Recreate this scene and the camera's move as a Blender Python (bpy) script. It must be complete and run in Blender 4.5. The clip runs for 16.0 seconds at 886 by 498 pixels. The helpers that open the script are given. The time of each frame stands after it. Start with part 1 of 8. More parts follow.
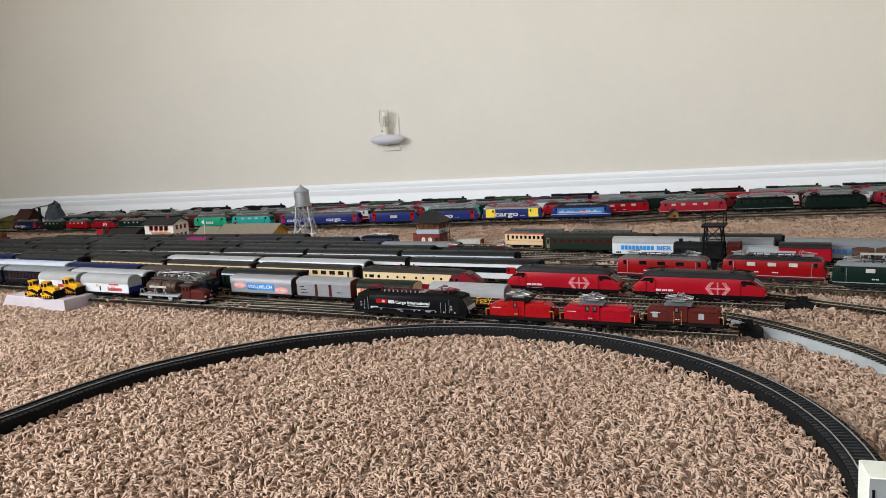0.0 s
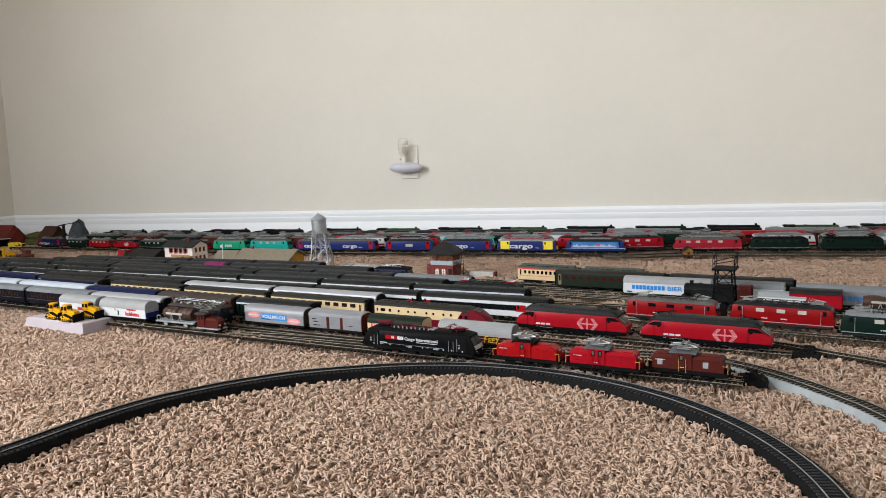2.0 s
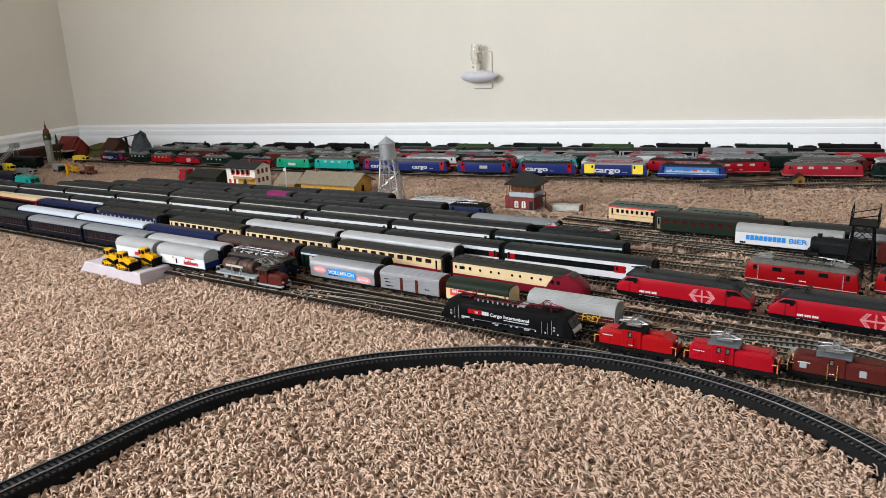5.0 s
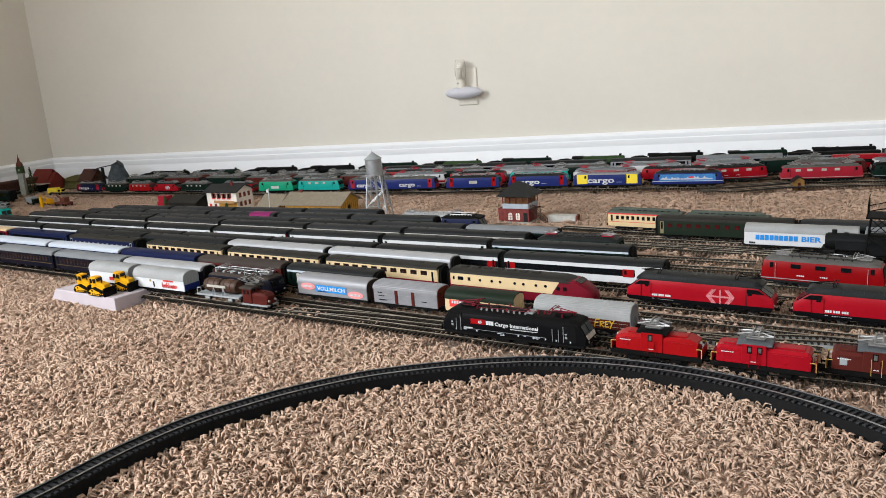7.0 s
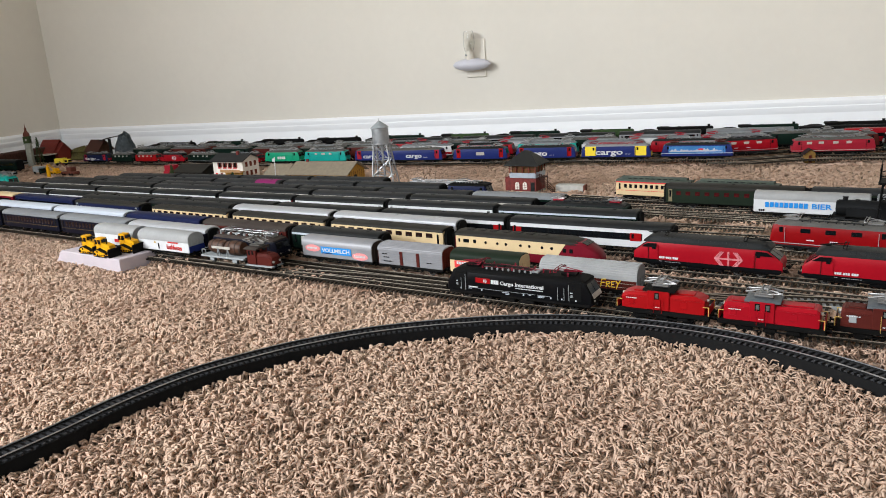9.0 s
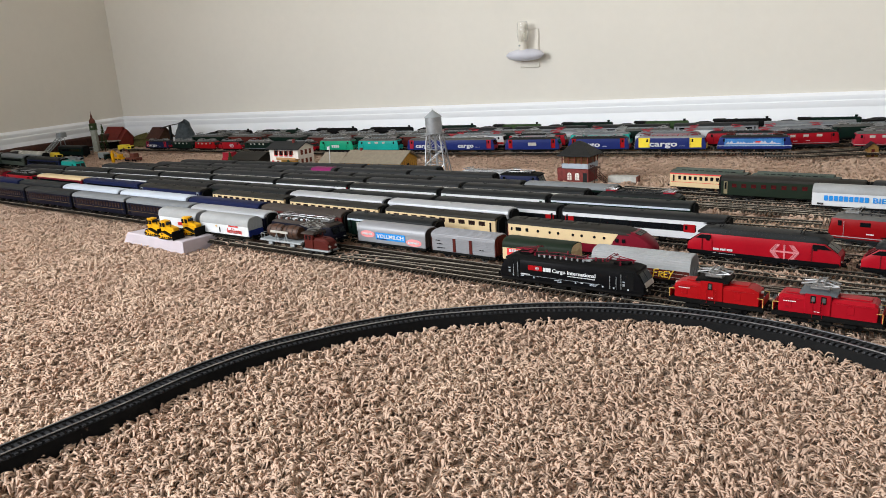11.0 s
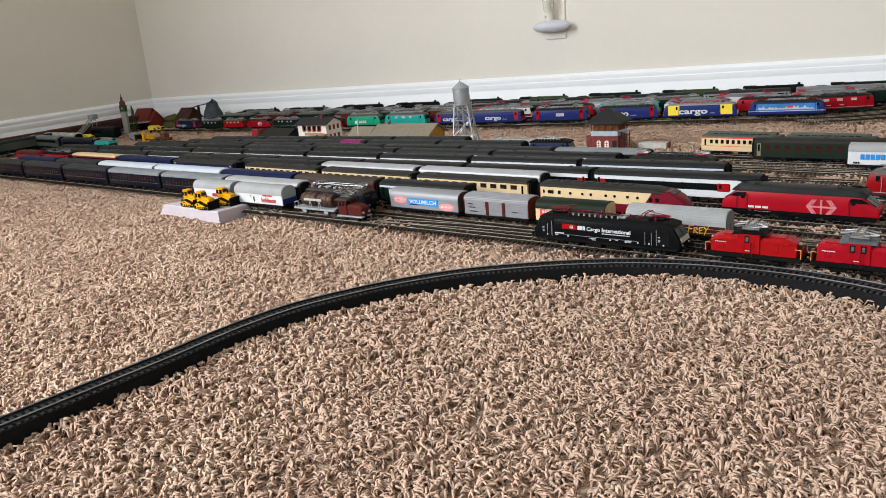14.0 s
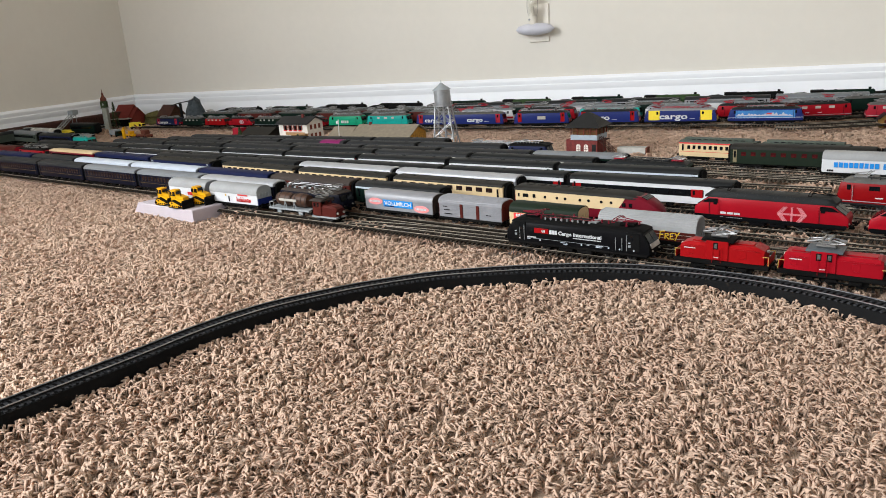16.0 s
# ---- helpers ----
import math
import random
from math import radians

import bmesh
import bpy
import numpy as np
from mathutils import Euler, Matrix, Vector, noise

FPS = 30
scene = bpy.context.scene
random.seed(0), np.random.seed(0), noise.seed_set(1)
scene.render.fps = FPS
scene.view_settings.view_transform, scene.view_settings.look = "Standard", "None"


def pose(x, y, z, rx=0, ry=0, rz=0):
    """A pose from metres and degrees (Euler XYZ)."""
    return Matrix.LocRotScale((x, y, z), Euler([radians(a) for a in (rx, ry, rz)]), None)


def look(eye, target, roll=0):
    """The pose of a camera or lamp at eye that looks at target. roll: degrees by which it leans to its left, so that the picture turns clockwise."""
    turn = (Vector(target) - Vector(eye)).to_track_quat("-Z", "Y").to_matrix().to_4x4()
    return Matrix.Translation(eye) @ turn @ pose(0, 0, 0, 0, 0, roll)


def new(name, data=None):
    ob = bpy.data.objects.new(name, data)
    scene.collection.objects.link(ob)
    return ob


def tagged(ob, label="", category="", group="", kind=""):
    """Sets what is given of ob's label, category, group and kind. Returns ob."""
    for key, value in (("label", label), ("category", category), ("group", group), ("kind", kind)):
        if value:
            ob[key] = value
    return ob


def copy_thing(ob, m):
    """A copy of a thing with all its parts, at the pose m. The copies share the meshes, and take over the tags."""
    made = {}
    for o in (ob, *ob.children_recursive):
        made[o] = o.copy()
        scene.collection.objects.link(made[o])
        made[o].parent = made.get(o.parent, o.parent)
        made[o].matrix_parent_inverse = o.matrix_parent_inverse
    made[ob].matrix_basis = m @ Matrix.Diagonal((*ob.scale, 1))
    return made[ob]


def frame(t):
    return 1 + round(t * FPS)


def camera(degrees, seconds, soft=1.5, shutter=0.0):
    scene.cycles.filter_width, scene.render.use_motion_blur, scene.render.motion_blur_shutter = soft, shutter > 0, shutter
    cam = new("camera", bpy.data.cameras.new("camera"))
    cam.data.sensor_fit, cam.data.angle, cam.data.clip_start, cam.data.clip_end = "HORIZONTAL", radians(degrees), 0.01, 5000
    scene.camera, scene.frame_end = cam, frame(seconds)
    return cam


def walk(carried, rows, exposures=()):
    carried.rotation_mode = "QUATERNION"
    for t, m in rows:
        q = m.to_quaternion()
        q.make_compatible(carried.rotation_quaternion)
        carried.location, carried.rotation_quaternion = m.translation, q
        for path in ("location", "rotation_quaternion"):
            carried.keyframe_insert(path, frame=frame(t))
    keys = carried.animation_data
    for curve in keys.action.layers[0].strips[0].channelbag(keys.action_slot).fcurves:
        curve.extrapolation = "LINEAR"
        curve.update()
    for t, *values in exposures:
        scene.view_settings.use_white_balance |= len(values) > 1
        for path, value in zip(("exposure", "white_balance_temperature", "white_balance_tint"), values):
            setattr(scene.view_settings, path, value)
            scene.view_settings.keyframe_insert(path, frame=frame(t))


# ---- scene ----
cam = camera(61.4, 16.0, soft=0.7, shutter=0.5)
PATH = [
    (0, (0.7765, 1.1210, 0.2873), (0.2873, 3.1990, -0.0389), -3.3),
    (0.5, (0.7744, 1.1221, 0.2873), (0.2754, 3.1990, -0.0389), -2.6),
    (1, (0.7733, 1.1156, 0.2992), (0.2646, 3.1925, -0.0054), -2.5),
    (1.5, (0.7787, 1.1135, 0.3046), (0.2560, 3.1892, 0.0151), -2.2),
    (2, (0.7938, 1.1102, 0.3164), (0.2527, 3.1849, 0.0529), -1.9),
    (2.5, (0.7949, 1.1081, 0.3175), (0.2117, 3.1720, 0.0680), -1.5),
    (3, (0.8003, 1.1027, 0.3164), (0.1631, 3.1493, 0.0529), -1.5),
    (3.5, (0.8014, 1.1081, 0.3100), (0.1372, 3.1396, -0.0032), -1.5),
    (4, (0.7722, 1.1545, 0.3056), (0.0929, 3.1698, -0.0713), -2.1),
    (4.5, (0.7452, 1.2312, 0.3575), (0.0454, 3.2087, -0.1566), -2.4),
    (5, (0.7128, 1.2755, 0.3942), (0.0043, 3.2346, -0.1750), -2.5),
    (7.5, (0.6728, 1.3327, 0.3337), (0.0140, 3.3329, -0.1458), -4.6),
    (8, (0.6739, 1.3295, 0.3272), (0.0227, 3.3296, -0.1631), -4.7),
    (8.5, (0.6761, 1.3306, 0.3240), (0.0130, 3.3232, -0.1814), -4.2),
    (9, (0.6728, 1.3327, 0.3154), (-0.0162, 3.3080, -0.2236), -3.8),
    (11.5, (0.6718, 1.3046, 0.3143), (-0.1663, 3.2162, -0.2408), -4.1),
    (12, (0.6739, 1.2982, 0.3100), (-0.1739, 3.2033, -0.2549), -4.7),
    (12.5, (0.6728, 1.2960, 0.3035), (-0.1825, 3.1925, -0.2765), -4.9),
    (13, (0.6685, 1.2928, 0.3002), (-0.1922, 3.1871, -0.2819), -4.8),
    (13.5, (0.6664, 1.2917, 0.2948), (-0.2041, 3.1795, -0.2927), -4.9),
    (14, (0.6642, 1.2917, 0.2905), (-0.2149, 3.1709, -0.3078), -5.0),
    (14.5, (0.6653, 1.2917, 0.2884), (-0.2203, 3.1655, -0.3186), -4.7),
    (15, (0.6696, 1.2971, 0.2916), (-0.2106, 3.1752, -0.3132), -4.4),
    (15.5, (0.6761, 1.3014, 0.2894), (-0.1836, 3.1882, -0.3132), -4.2),
    (16, (0.6804, 1.3036, 0.2905), (-0.1642, 3.1990, -0.3089), -4.0),
]
walk(cam, [(t, look(eye, target, roll)) for t, eye, target, roll in PATH],
     exposures=((0.0, -0.11), (2.0, -0.11), (4.0, -0.11), (4.5, -0.04), (5.0, 0.05), (7.5, 0.0), (11.5, 0.02), (16.0, 0.0)))

# ---------- light ----------
world = bpy.data.worlds.new("sky")
scene.world = world
world.use_nodes = True
wn = world.node_tree.nodes
sky = wn.new("ShaderNodeTexSky")
sky.sky_type = "NISHITA"
sky.sun_disc = False
sky.sun_elevation, sky.sun_rotation = radians(42), radians(200)
world.node_tree.links.new(sky.outputs[0], wn["Background"].inputs[0])
wn["Background"].inputs[1].default_value = 0.12
sun_data = bpy.data.lights.new("sun", "SUN")
sun_data.energy, sun_data.angle, sun_data.color = 1.0, radians(12), (1.0, 0.95, 0.88)
sun = new("sun", sun_data)
sun.matrix_basis = look((0, 0, 6), (-2.5, -4.5, 0))


def window_light(name, eye, target, sx, sy, watts, tint, spread):
    data = bpy.data.lights.new(name, "AREA")
    data.shape, data.size, data.size_y, data.energy, data.color = "RECTANGLE", sx, sy, watts, tint
    data.spread = radians(spread)
    ob = new(name, data)
    ob.matrix_basis = look(eye, target)
    return ob


window_light("west_window_daylight", (-1.88, 0.65, 1.40), (0.3, 1.80, 0.3), 1.5, 1.5, 85, (0.94, 0.975, 1.0), 128)
window_light("south_window_daylight", (0.2, -1.34, 1.50), (0.2, 3.0, 1.0), 2.3, 1.5, 31, (0.95, 0.975, 1.0), 140)

# ---------- materials ----------
MATS = {}


def mat(name, rgb, rough=0.5, metal=0.0, var=0.10, size=0.02, bump=0.0, shine=0.22, spread=0.0, island=0.0):
    """A painted or natural surface: colour with stains at one size and fine grain at a tenth of it."""
    if name in MATS:
        return MATS[name]
    m = bpy.data.materials.new(name)
    m.use_nodes = True
    nt = m.node_tree
    n, l = nt.nodes, nt.links
    b = n["Principled BSDF"]
    b.inputs["Roughness"].default_value = rough
    b.inputs["Metallic"].default_value = metal
    b.inputs["Specular IOR Level"].default_value = shine
    tc = n.new("ShaderNodeTexCoord")
    big = n.new("ShaderNodeTexNoise")
    big.inputs["Scale"].default_value = 1.0 / size
    big.inputs["Detail"].default_value = 4
    l.new(tc.outputs["Object"], big.inputs["Vector"])
    fine = n.new("ShaderNodeTexNoise")
    fine.inputs["Scale"].default_value = 9.0 / size
    fine.inputs["Detail"].default_value = 2
    l.new(tc.outputs["Object"], fine.inputs["Vector"])
    add = n.new("ShaderNodeMath")
    add.operation = "MULTIPLY_ADD"
    add.inputs[1].default_value = 0.45
    l.new(fine.outputs[0], add.inputs[0])
    l.new(big.outputs[0], add.inputs[2])
    val = add.outputs[0]
    for amount, kind in ((spread, "ob"), (island, "geo")):
        if amount:
            src = n.new("ShaderNodeObjectInfo" if kind == "ob" else "ShaderNodeNewGeometry")
            more = n.new("ShaderNodeMath")
            more.operation = "MULTIPLY_ADD"
            more.inputs[1].default_value = amount
            l.new(src.outputs["Random" if kind == "ob" else "Random Per Island"], more.inputs[0])
            l.new(val, more.inputs[2])
            val = more.outputs[0]
    ramp = n.new("ShaderNodeMapRange")
    extra = spread + island
    ramp.inputs["From Min"].default_value = 0.45
    ramp.inputs["From Max"].default_value = 1.0 + extra
    ramp.inputs["To Min"].default_value = 1.0 - var
    ramp.inputs["To Max"].default_value = 1.0 + var
    l.new(val, ramp.inputs["Value"])
    mul = n.new("ShaderNodeVectorMath")
    mul.operation = "SCALE"
    mul.inputs[0].default_value = rgb
    l.new(ramp.outputs[0], mul.inputs["Scale"])
    l.new(mul.outputs[0], b.inputs["Base Color"])
    rr = n.new("ShaderNodeMapRange")
    rr.inputs["To Min"].default_value = max(0.03, rough - 0.08)
    rr.inputs["To Max"].default_value = min(1.0, rough + 0.10)
    l.new(big.outputs[0], rr.inputs["Value"])
    l.new(rr.outputs[0], b.inputs["Roughness"])
    if bump:
        bp = n.new("ShaderNodeBump")
        bp.inputs["Strength"].default_value = 0.5
        bp.inputs["Distance"].default_value = bump
        l.new(fine.outputs[0], bp.inputs["Height"])
        l.new(bp.outputs[0], b.inputs["Normal"])
    MATS[name] = m
    return m


def paint(name, rgb, rough=0.38, var=0.10, metal=0.0, shine=0.05):
    return mat(name, rgb, rough, metal, var, 0.03, shine=shine if max(rgb) < 0.08 else 0.11)


WALL = mat("wall_paint", (0.745, 0.71, 0.64), 0.75, 0, 0.025, 0.25, bump=0.0008)
# The ceiling is out of view; its mid tone holds down the bounce light.
CEIL = mat("ceiling_paint", (0.62, 0.61, 0.58), 0.85, 0, 0.02, 0.3)
TRIM = mat("white_gloss_trim", (0.88, 0.90, 0.93), 0.4, 0, 0.02, 0.2)
def yarn():
    """Twisted beige yarn: each end its own shade, in patches that drift from pinkish to grey-brown."""
    m = mat("beige_yarn", (0.585, 0.418, 0.330), 0.95, 0, 0.15, 0.008, island=0.55, shine=0.04)
    nt = m.node_tree
    n, l = nt.nodes, nt.links
    tc = n.new("ShaderNodeTexCoord")
    drift = n.new("ShaderNodeTexNoise")
    drift.inputs["Scale"].default_value = 9.0
    drift.inputs["Detail"].default_value = 3
    l.new(tc.outputs["Object"], drift.inputs["Vector"])
    ramp = n.new("ShaderNodeValToRGB")
    ramp.color_ramp.elements[0].position, ramp.color_ramp.elements[1].position = 0.36, 0.66
    ramp.color_ramp.elements[0].color = (0.655, 0.466, 0.354, 1)
    ramp.color_ramp.elements[1].color = (0.740, 0.550, 0.421, 1)
    l.new(drift.outputs[0], ramp.inputs[0])
    scale = [k for k in n if k.type == "VECT_MATH"][0]
    l.new(ramp.outputs[0], scale.inputs[0])
    # loose fibres let part of the light through
    glow = n.new("ShaderNodeBsdfTranslucent")
    l.new(scale.outputs[0], glow.inputs["Color"])
    mix = n.new("ShaderNodeMixShader")
    mix.inputs[0].default_value = 0.30
    l.new(n["Principled BSDF"].outputs[0], mix.inputs[1])
    l.new(glow.outputs[0], mix.inputs[2])
    l.new(mix.outputs[0], n["Material Output"].inputs["Surface"])
    return m


YARN = yarn()
BACKING = mat("carpet_backing", (0.44, 0.33, 0.255), 1.0, 0, 0.25, 0.02, bump=0.003)
RAIL = mat("nickel_rail", (0.42, 0.42, 0.43), 0.38, 0.85, 0.15, 0.02)
# Rail sides: shade put into the colour, near black under the bright heads.
RAILWEB = mat("shaded_nickel_web", (0.016, 0.016, 0.016), 0.6, 0.2, 0.25, 0.02, shine=0.1)
OLDWEB = mat("shaded_rusty_rail_web", (0.026, 0.021, 0.016), 0.7, 0.2, 0.3, 0.02, shine=0.1)
OLDRAIL = mat("tarnished_rail", (0.40, 0.35, 0.28), 0.36, 0.55, 0.55, 0.03)
TIE = mat("brown_sleeper_plastic", (0.022, 0.017, 0.012), 0.7, 0, 0.3, 0.01)
GTIE = mat("grey_sleeper_plastic", (0.085, 0.068, 0.050), 0.75, 0, 0.25, 0.01)
BLACKBED = mat("black_roadbed_plastic", (0.0050, 0.0050, 0.0052), 0.75, 0, 0.3, 0.02, bump=0.0006, shine=0.12)
GREYBED = mat("grey_roadbed_plastic", (0.27, 0.29, 0.295), 0.65, 0, 0.12, 0.02, bump=0.0006)
BLACK = paint("black_paint", (0.0042, 0.0042, 0.0048), 0.36)
MATTBLACK = paint("matt_black", (0.0055, 0.0055, 0.0055), 0.6)
# Paler than the other blacks, so that small features stand out.
SOFTBLACK = paint("soft_black_paint", (0.011, 0.0115, 0.012), 0.42, 0.25)
RUBBER = paint("black_rubber", (0.006, 0.006, 0.006), 0.75)
CHASSIS = paint("chassis_black", (0.0055, 0.0052, 0.005), 0.6, 0.3)
CABROOF = paint("blue_grey_cab_roof", (0.085, 0.095, 0.105), 0.42, 0.15)
GREYFRAME = paint("light_grey_frame", (0.27, 0.29, 0.30), 0.5)
PANTOGREY = mat("dull_pantograph_metal", (0.30, 0.30, 0.30), 0.4, 0.7, 0.2, 0.01)
DARKRUST = mat("dark_rust_brown", (0.055, 0.020, 0.014), 0.65, 0, 0.35, 0.01)
DULLSTEEL = mat("dull_grey_steel", (0.13, 0.125, 0.115), 0.55, 0.5, 0.2, 0.01)
TIEGREY = mat("dark_grey_sleeper_plastic", (0.026, 0.027, 0.030), 0.6, 0, 0.2, 0.01, shine=0.2)
WHEELSTEEL = mat("dark_wheel_steel", (0.10, 0.095, 0.09), 0.45, 0.6, 0.2, 0.01)
STEEL = mat("bright_steel", (0.55, 0.55, 0.55), 0.3, 0.9, 0.1, 0.01)
RED = paint("bright_red_paint", (0.285, 0.004, 0.011), 0.36)
SIGNAL = paint("signal_red_paint", (0.28, 0.004, 0.006), 0.36)
WINE = paint("wine_red_paint", (0.14, 0.007, 0.016), 0.34)
DEEPRED = paint("deep_red_paint", (0.205, 0.0025, 0.004), 0.36)
CRIMSON = paint("crimson_paint", (0.30, 0.014, 0.028), 0.42)
BROWN = paint("oxide_brown_paint", (0.072, 0.014, 0.011), 0.45)
RUST = paint("rust_brown_paint", (0.13, 0.043, 0.029), 0.6)
DARKCRIMSON = paint("dark_crimson_paint", (0.16, 0.008, 0.020), 0.45)
CREAM = paint("cream_paint", (0.58, 0.44, 0.255), 0.4, 0.06)
WHITE = paint("white_paint", (0.55, 0.56, 0.57), 0.42, 0.05)
PAPERWHITE = paint("ice_white_paint", (0.44, 0.48, 0.54), 0.5, 0.05)
SILVER = mat("silver_paint", (0.39, 0.40, 0.42), 0.38, 0.35, 0.1, 0.02)
SILVERBODY = mat("silver_grey_body", (0.23, 0.232, 0.245), 0.45, 0.15, 0.08, 0.02)
GREYROOF = paint("dark_grey_roof", (0.014, 0.015, 0.0155), 0.45, 0.22, shine=0.10)
MIDROOF = paint("mid_grey_roof", (0.022, 0.023, 0.024), 0.5, 0.20, shine=0.10)
OLIVEROOF = paint("olive_grey_roof", (0.023, 0.0215, 0.0185), 0.55, 0.20, shine=0.10)
PALEROOF = paint("pale_grey_roof", (0.29, 0.295, 0.295), 0.45, 0.10)
LIGHTROOF = paint("light_grey_roof", (0.17, 0.18, 0.19), 0.45, 0.12)
WORNROOF = paint("worn_grey_roof", (0.095, 0.092, 0.086), 0.5, 0.25)
BROWNROOF = paint("brown_grey_roof", (0.05, 0.04, 0.035), 0.6, 0.2)
NAVY = paint("navy_blue_paint", (0.010, 0.014, 0.046), 0.4)
NIGHT = paint("wagon_lits_blue_paint", (0.0055, 0.006, 0.0125), 0.4)
BLUE = paint("cargo_blue_paint", (0.012, 0.022, 0.125), 0.38)
SKYBLUE = paint("sky_blue_print", (0.05, 0.19, 0.45), 0.4, 0.3)
GREEN = paint("dark_green_paint", (0.005, 0.014, 0.010), 0.4)
BOILERGREEN = paint("faded_boiler_green_paint", (0.035, 0.065, 0.025), 0.45, 0.2)
COACHGREEN = paint("coach_green_paint", (0.013, 0.020, 0.013), 0.45)
EMERALD = paint("emerald_paint", (0.008, 0.28, 0.15), 0.4)
TEAL = paint("turquoise_paint", (0.008, 0.30, 0.26), 0.4)
YELLOW = paint("yellow_paint", (0.80, 0.62, 0.05), 0.4)
OCHREYELLOW = paint("golden_yellow_paint", (0.72, 0.47, 0.03), 0.45)
DIGGER = paint("digger_yellow_paint", (0.66, 0.33, 0.008), 0.38)
MAGENTA = paint("magenta_roof_paint", (0.20, 0.018, 0.10), 0.5)
DULLGOLD = paint("dull_gold_lining", (0.11, 0.072, 0.03), 0.5)
BROWNGLASS = mat("window_with_brown_panelling", (0.017, 0.0085, 0.007), 0.25, 0, 0.5, 0.006)
DULLBEIGE = paint("dull_beige_door_paint", (0.20, 0.165, 0.095), 0.45)
GOLD = paint("gold_lettering", (0.50, 0.34, 0.09), 0.4)
DKGLASS = mat("tinted_window", (0.005, 0.006, 0.007), 0.12, 0, 0.1, 0.05)
SEATGLASS = mat("window_with_dark_red_seats", (0.055, 0.006, 0.007), 0.2, 0, 0.7, 0.006)
CABGLASS = mat("grey_cab_glass", (0.085, 0.09, 0.085), 0.2, 0, 0.3, 0.004)
PALEGLASS = mat("window_with_pale_blind", (0.42, 0.40, 0.36), 0.25, 0, 0.2, 0.02)
WOOD = mat("barrel_wood", (0.058, 0.027, 0.016), 0.5, 0, 0.35, 0.008)
PALEWOOD = mat("pale_wood", (0.38, 0.22, 0.10), 0.55, 0, 0.3, 0.008)
PRINTBLUE = paint("blue_print", (0.02, 0.22, 0.60), 0.4)
PRINTRED = paint("red_print", (0.62, 0.05, 0.05), 0.4)
EMBLEM = paint("faded_pink_emblem", (0.62, 0.22, 0.24), 0.45)
DULLGREEN = paint("dull_grey_green_paint", (0.065, 0.080, 0.066), 0.5, 0.2)
PINKPRINT = paint("pink_print", (0.70, 0.25, 0.25), 0.45)

# ---------- mesh helpers ----------


class Mesh:
    """Collects solids for one mesh."""

    def __init__(self):
        self.v, self.f = [], []

    def add(self, verts, faces):
        o = len(self.v)
        self.v += [tuple(p) for p in verts]
        self.f += [tuple(i + o for i in f) for f in faces]
        return self

    def box(self, x0, x1, y0, y1, z0, z1, b=0.0):
        if b <= 0:
            return self.add([(x, y, z) for z in (z0, z1) for y in (y0, y1) for x in (x0, x1)],
                            [(0, 2, 3, 1), (4, 5, 7, 6), (0, 1, 5, 4), (2, 6, 7, 3), (0, 4, 6, 2), (1, 3, 7, 5)])
        rings = []
        for z, k in ((z0, b), (z0 + b, 0), (z1 - b, 0), (z1, b)):
            a0, a1, c0, c1 = x0 + k, x1 - k, y0 + k, y1 - k
            rings.append([(a0 + b, c0, z), (a1 - b, c0, z), (a1, c0 + b, z), (a1, c1 - b, z),
                          (a1 - b, c1, z), (a0 + b, c1, z), (a0, c1 - b, z), (a0, c0 + b, z)])
        return self.loft(rings)

    def loft(self, rings, cap=True, closed=True):
        n = len(rings[0])
        verts = [p for r in rings for p in r]
        faces = []
        for i in range(len(rings) - 1):
            for j in range(n if closed else n - 1):
                k = (j + 1) % n
                faces.append((i * n + j, i * n + k, (i + 1) * n + k, (i + 1) * n + j))
        if cap:
            faces.append(tuple(reversed(range(n))))
            faces.append(tuple((len(rings) - 1) * n + j for j in range(n)))
        return self.add(verts, faces)

    def rod(self, p, q, r, n=6, r2=None):
        p, q = Vector(p), Vector(q)
        d = (q - p).normalized()
        u = d.orthogonal().normalized()
        w = d.cross(u)
        r2 = r if r2 is None else r2
        rings = [[c + (u * math.cos(a) + w * math.sin(a)) * k for a in [2 * math.pi * j / n for j in range(n)]]
                 for c, k in ((p, r), (q, r2))]
        return self.loft(rings)

    def wire(self, points, r, n=5):
        """A bent rod through the points, as one piece."""
        p = [Vector(q) for q in points]
        rings = []
        u = (p[1] - p[0]).orthogonal().normalized()
        for i, c in enumerate(p):
            d = (p[min(i + 1, len(p) - 1)] - p[max(i - 1, 0)])
            d = d.normalized() if d.length > 1e-9 else (p[i] - p[i - 1]).normalized()
            u = u - d * u.dot(d)
            u = u.normalized() if u.length > 1e-6 else d.orthogonal().normalized()
            w = d.cross(u)
            rings.append([c + (u * math.cos(a) + w * math.sin(a)) * r for a in [2 * math.pi * j / n for j in range(n)]])
        return self.loft(rings)

    def slab(self, quad, t):
        """A flat plate over four corners (counter-clockwise from outside), t proud."""
        q = [Vector(p) for p in quad]
        nrm = (q[1] - q[0]).cross(q[3] - q[0]).normalized() * t
        return self.loft([[p - nrm for p in q], [p + nrm for p in q]])

    def build(self, name, smooth=32):
        me = bpy.data.meshes.new(name)
        me.from_pydata(self.v, [], self.f)
        bm = bmesh.new()
        bm.from_mesh(me)
        bmesh.ops.recalc_face_normals(bm, faces=bm.faces)
        bm.to_mesh(me)
        bm.free()
        if smooth:
            me.shade_smooth()
            me.set_sharp_from_angle(angle=radians(smooth))
        return me


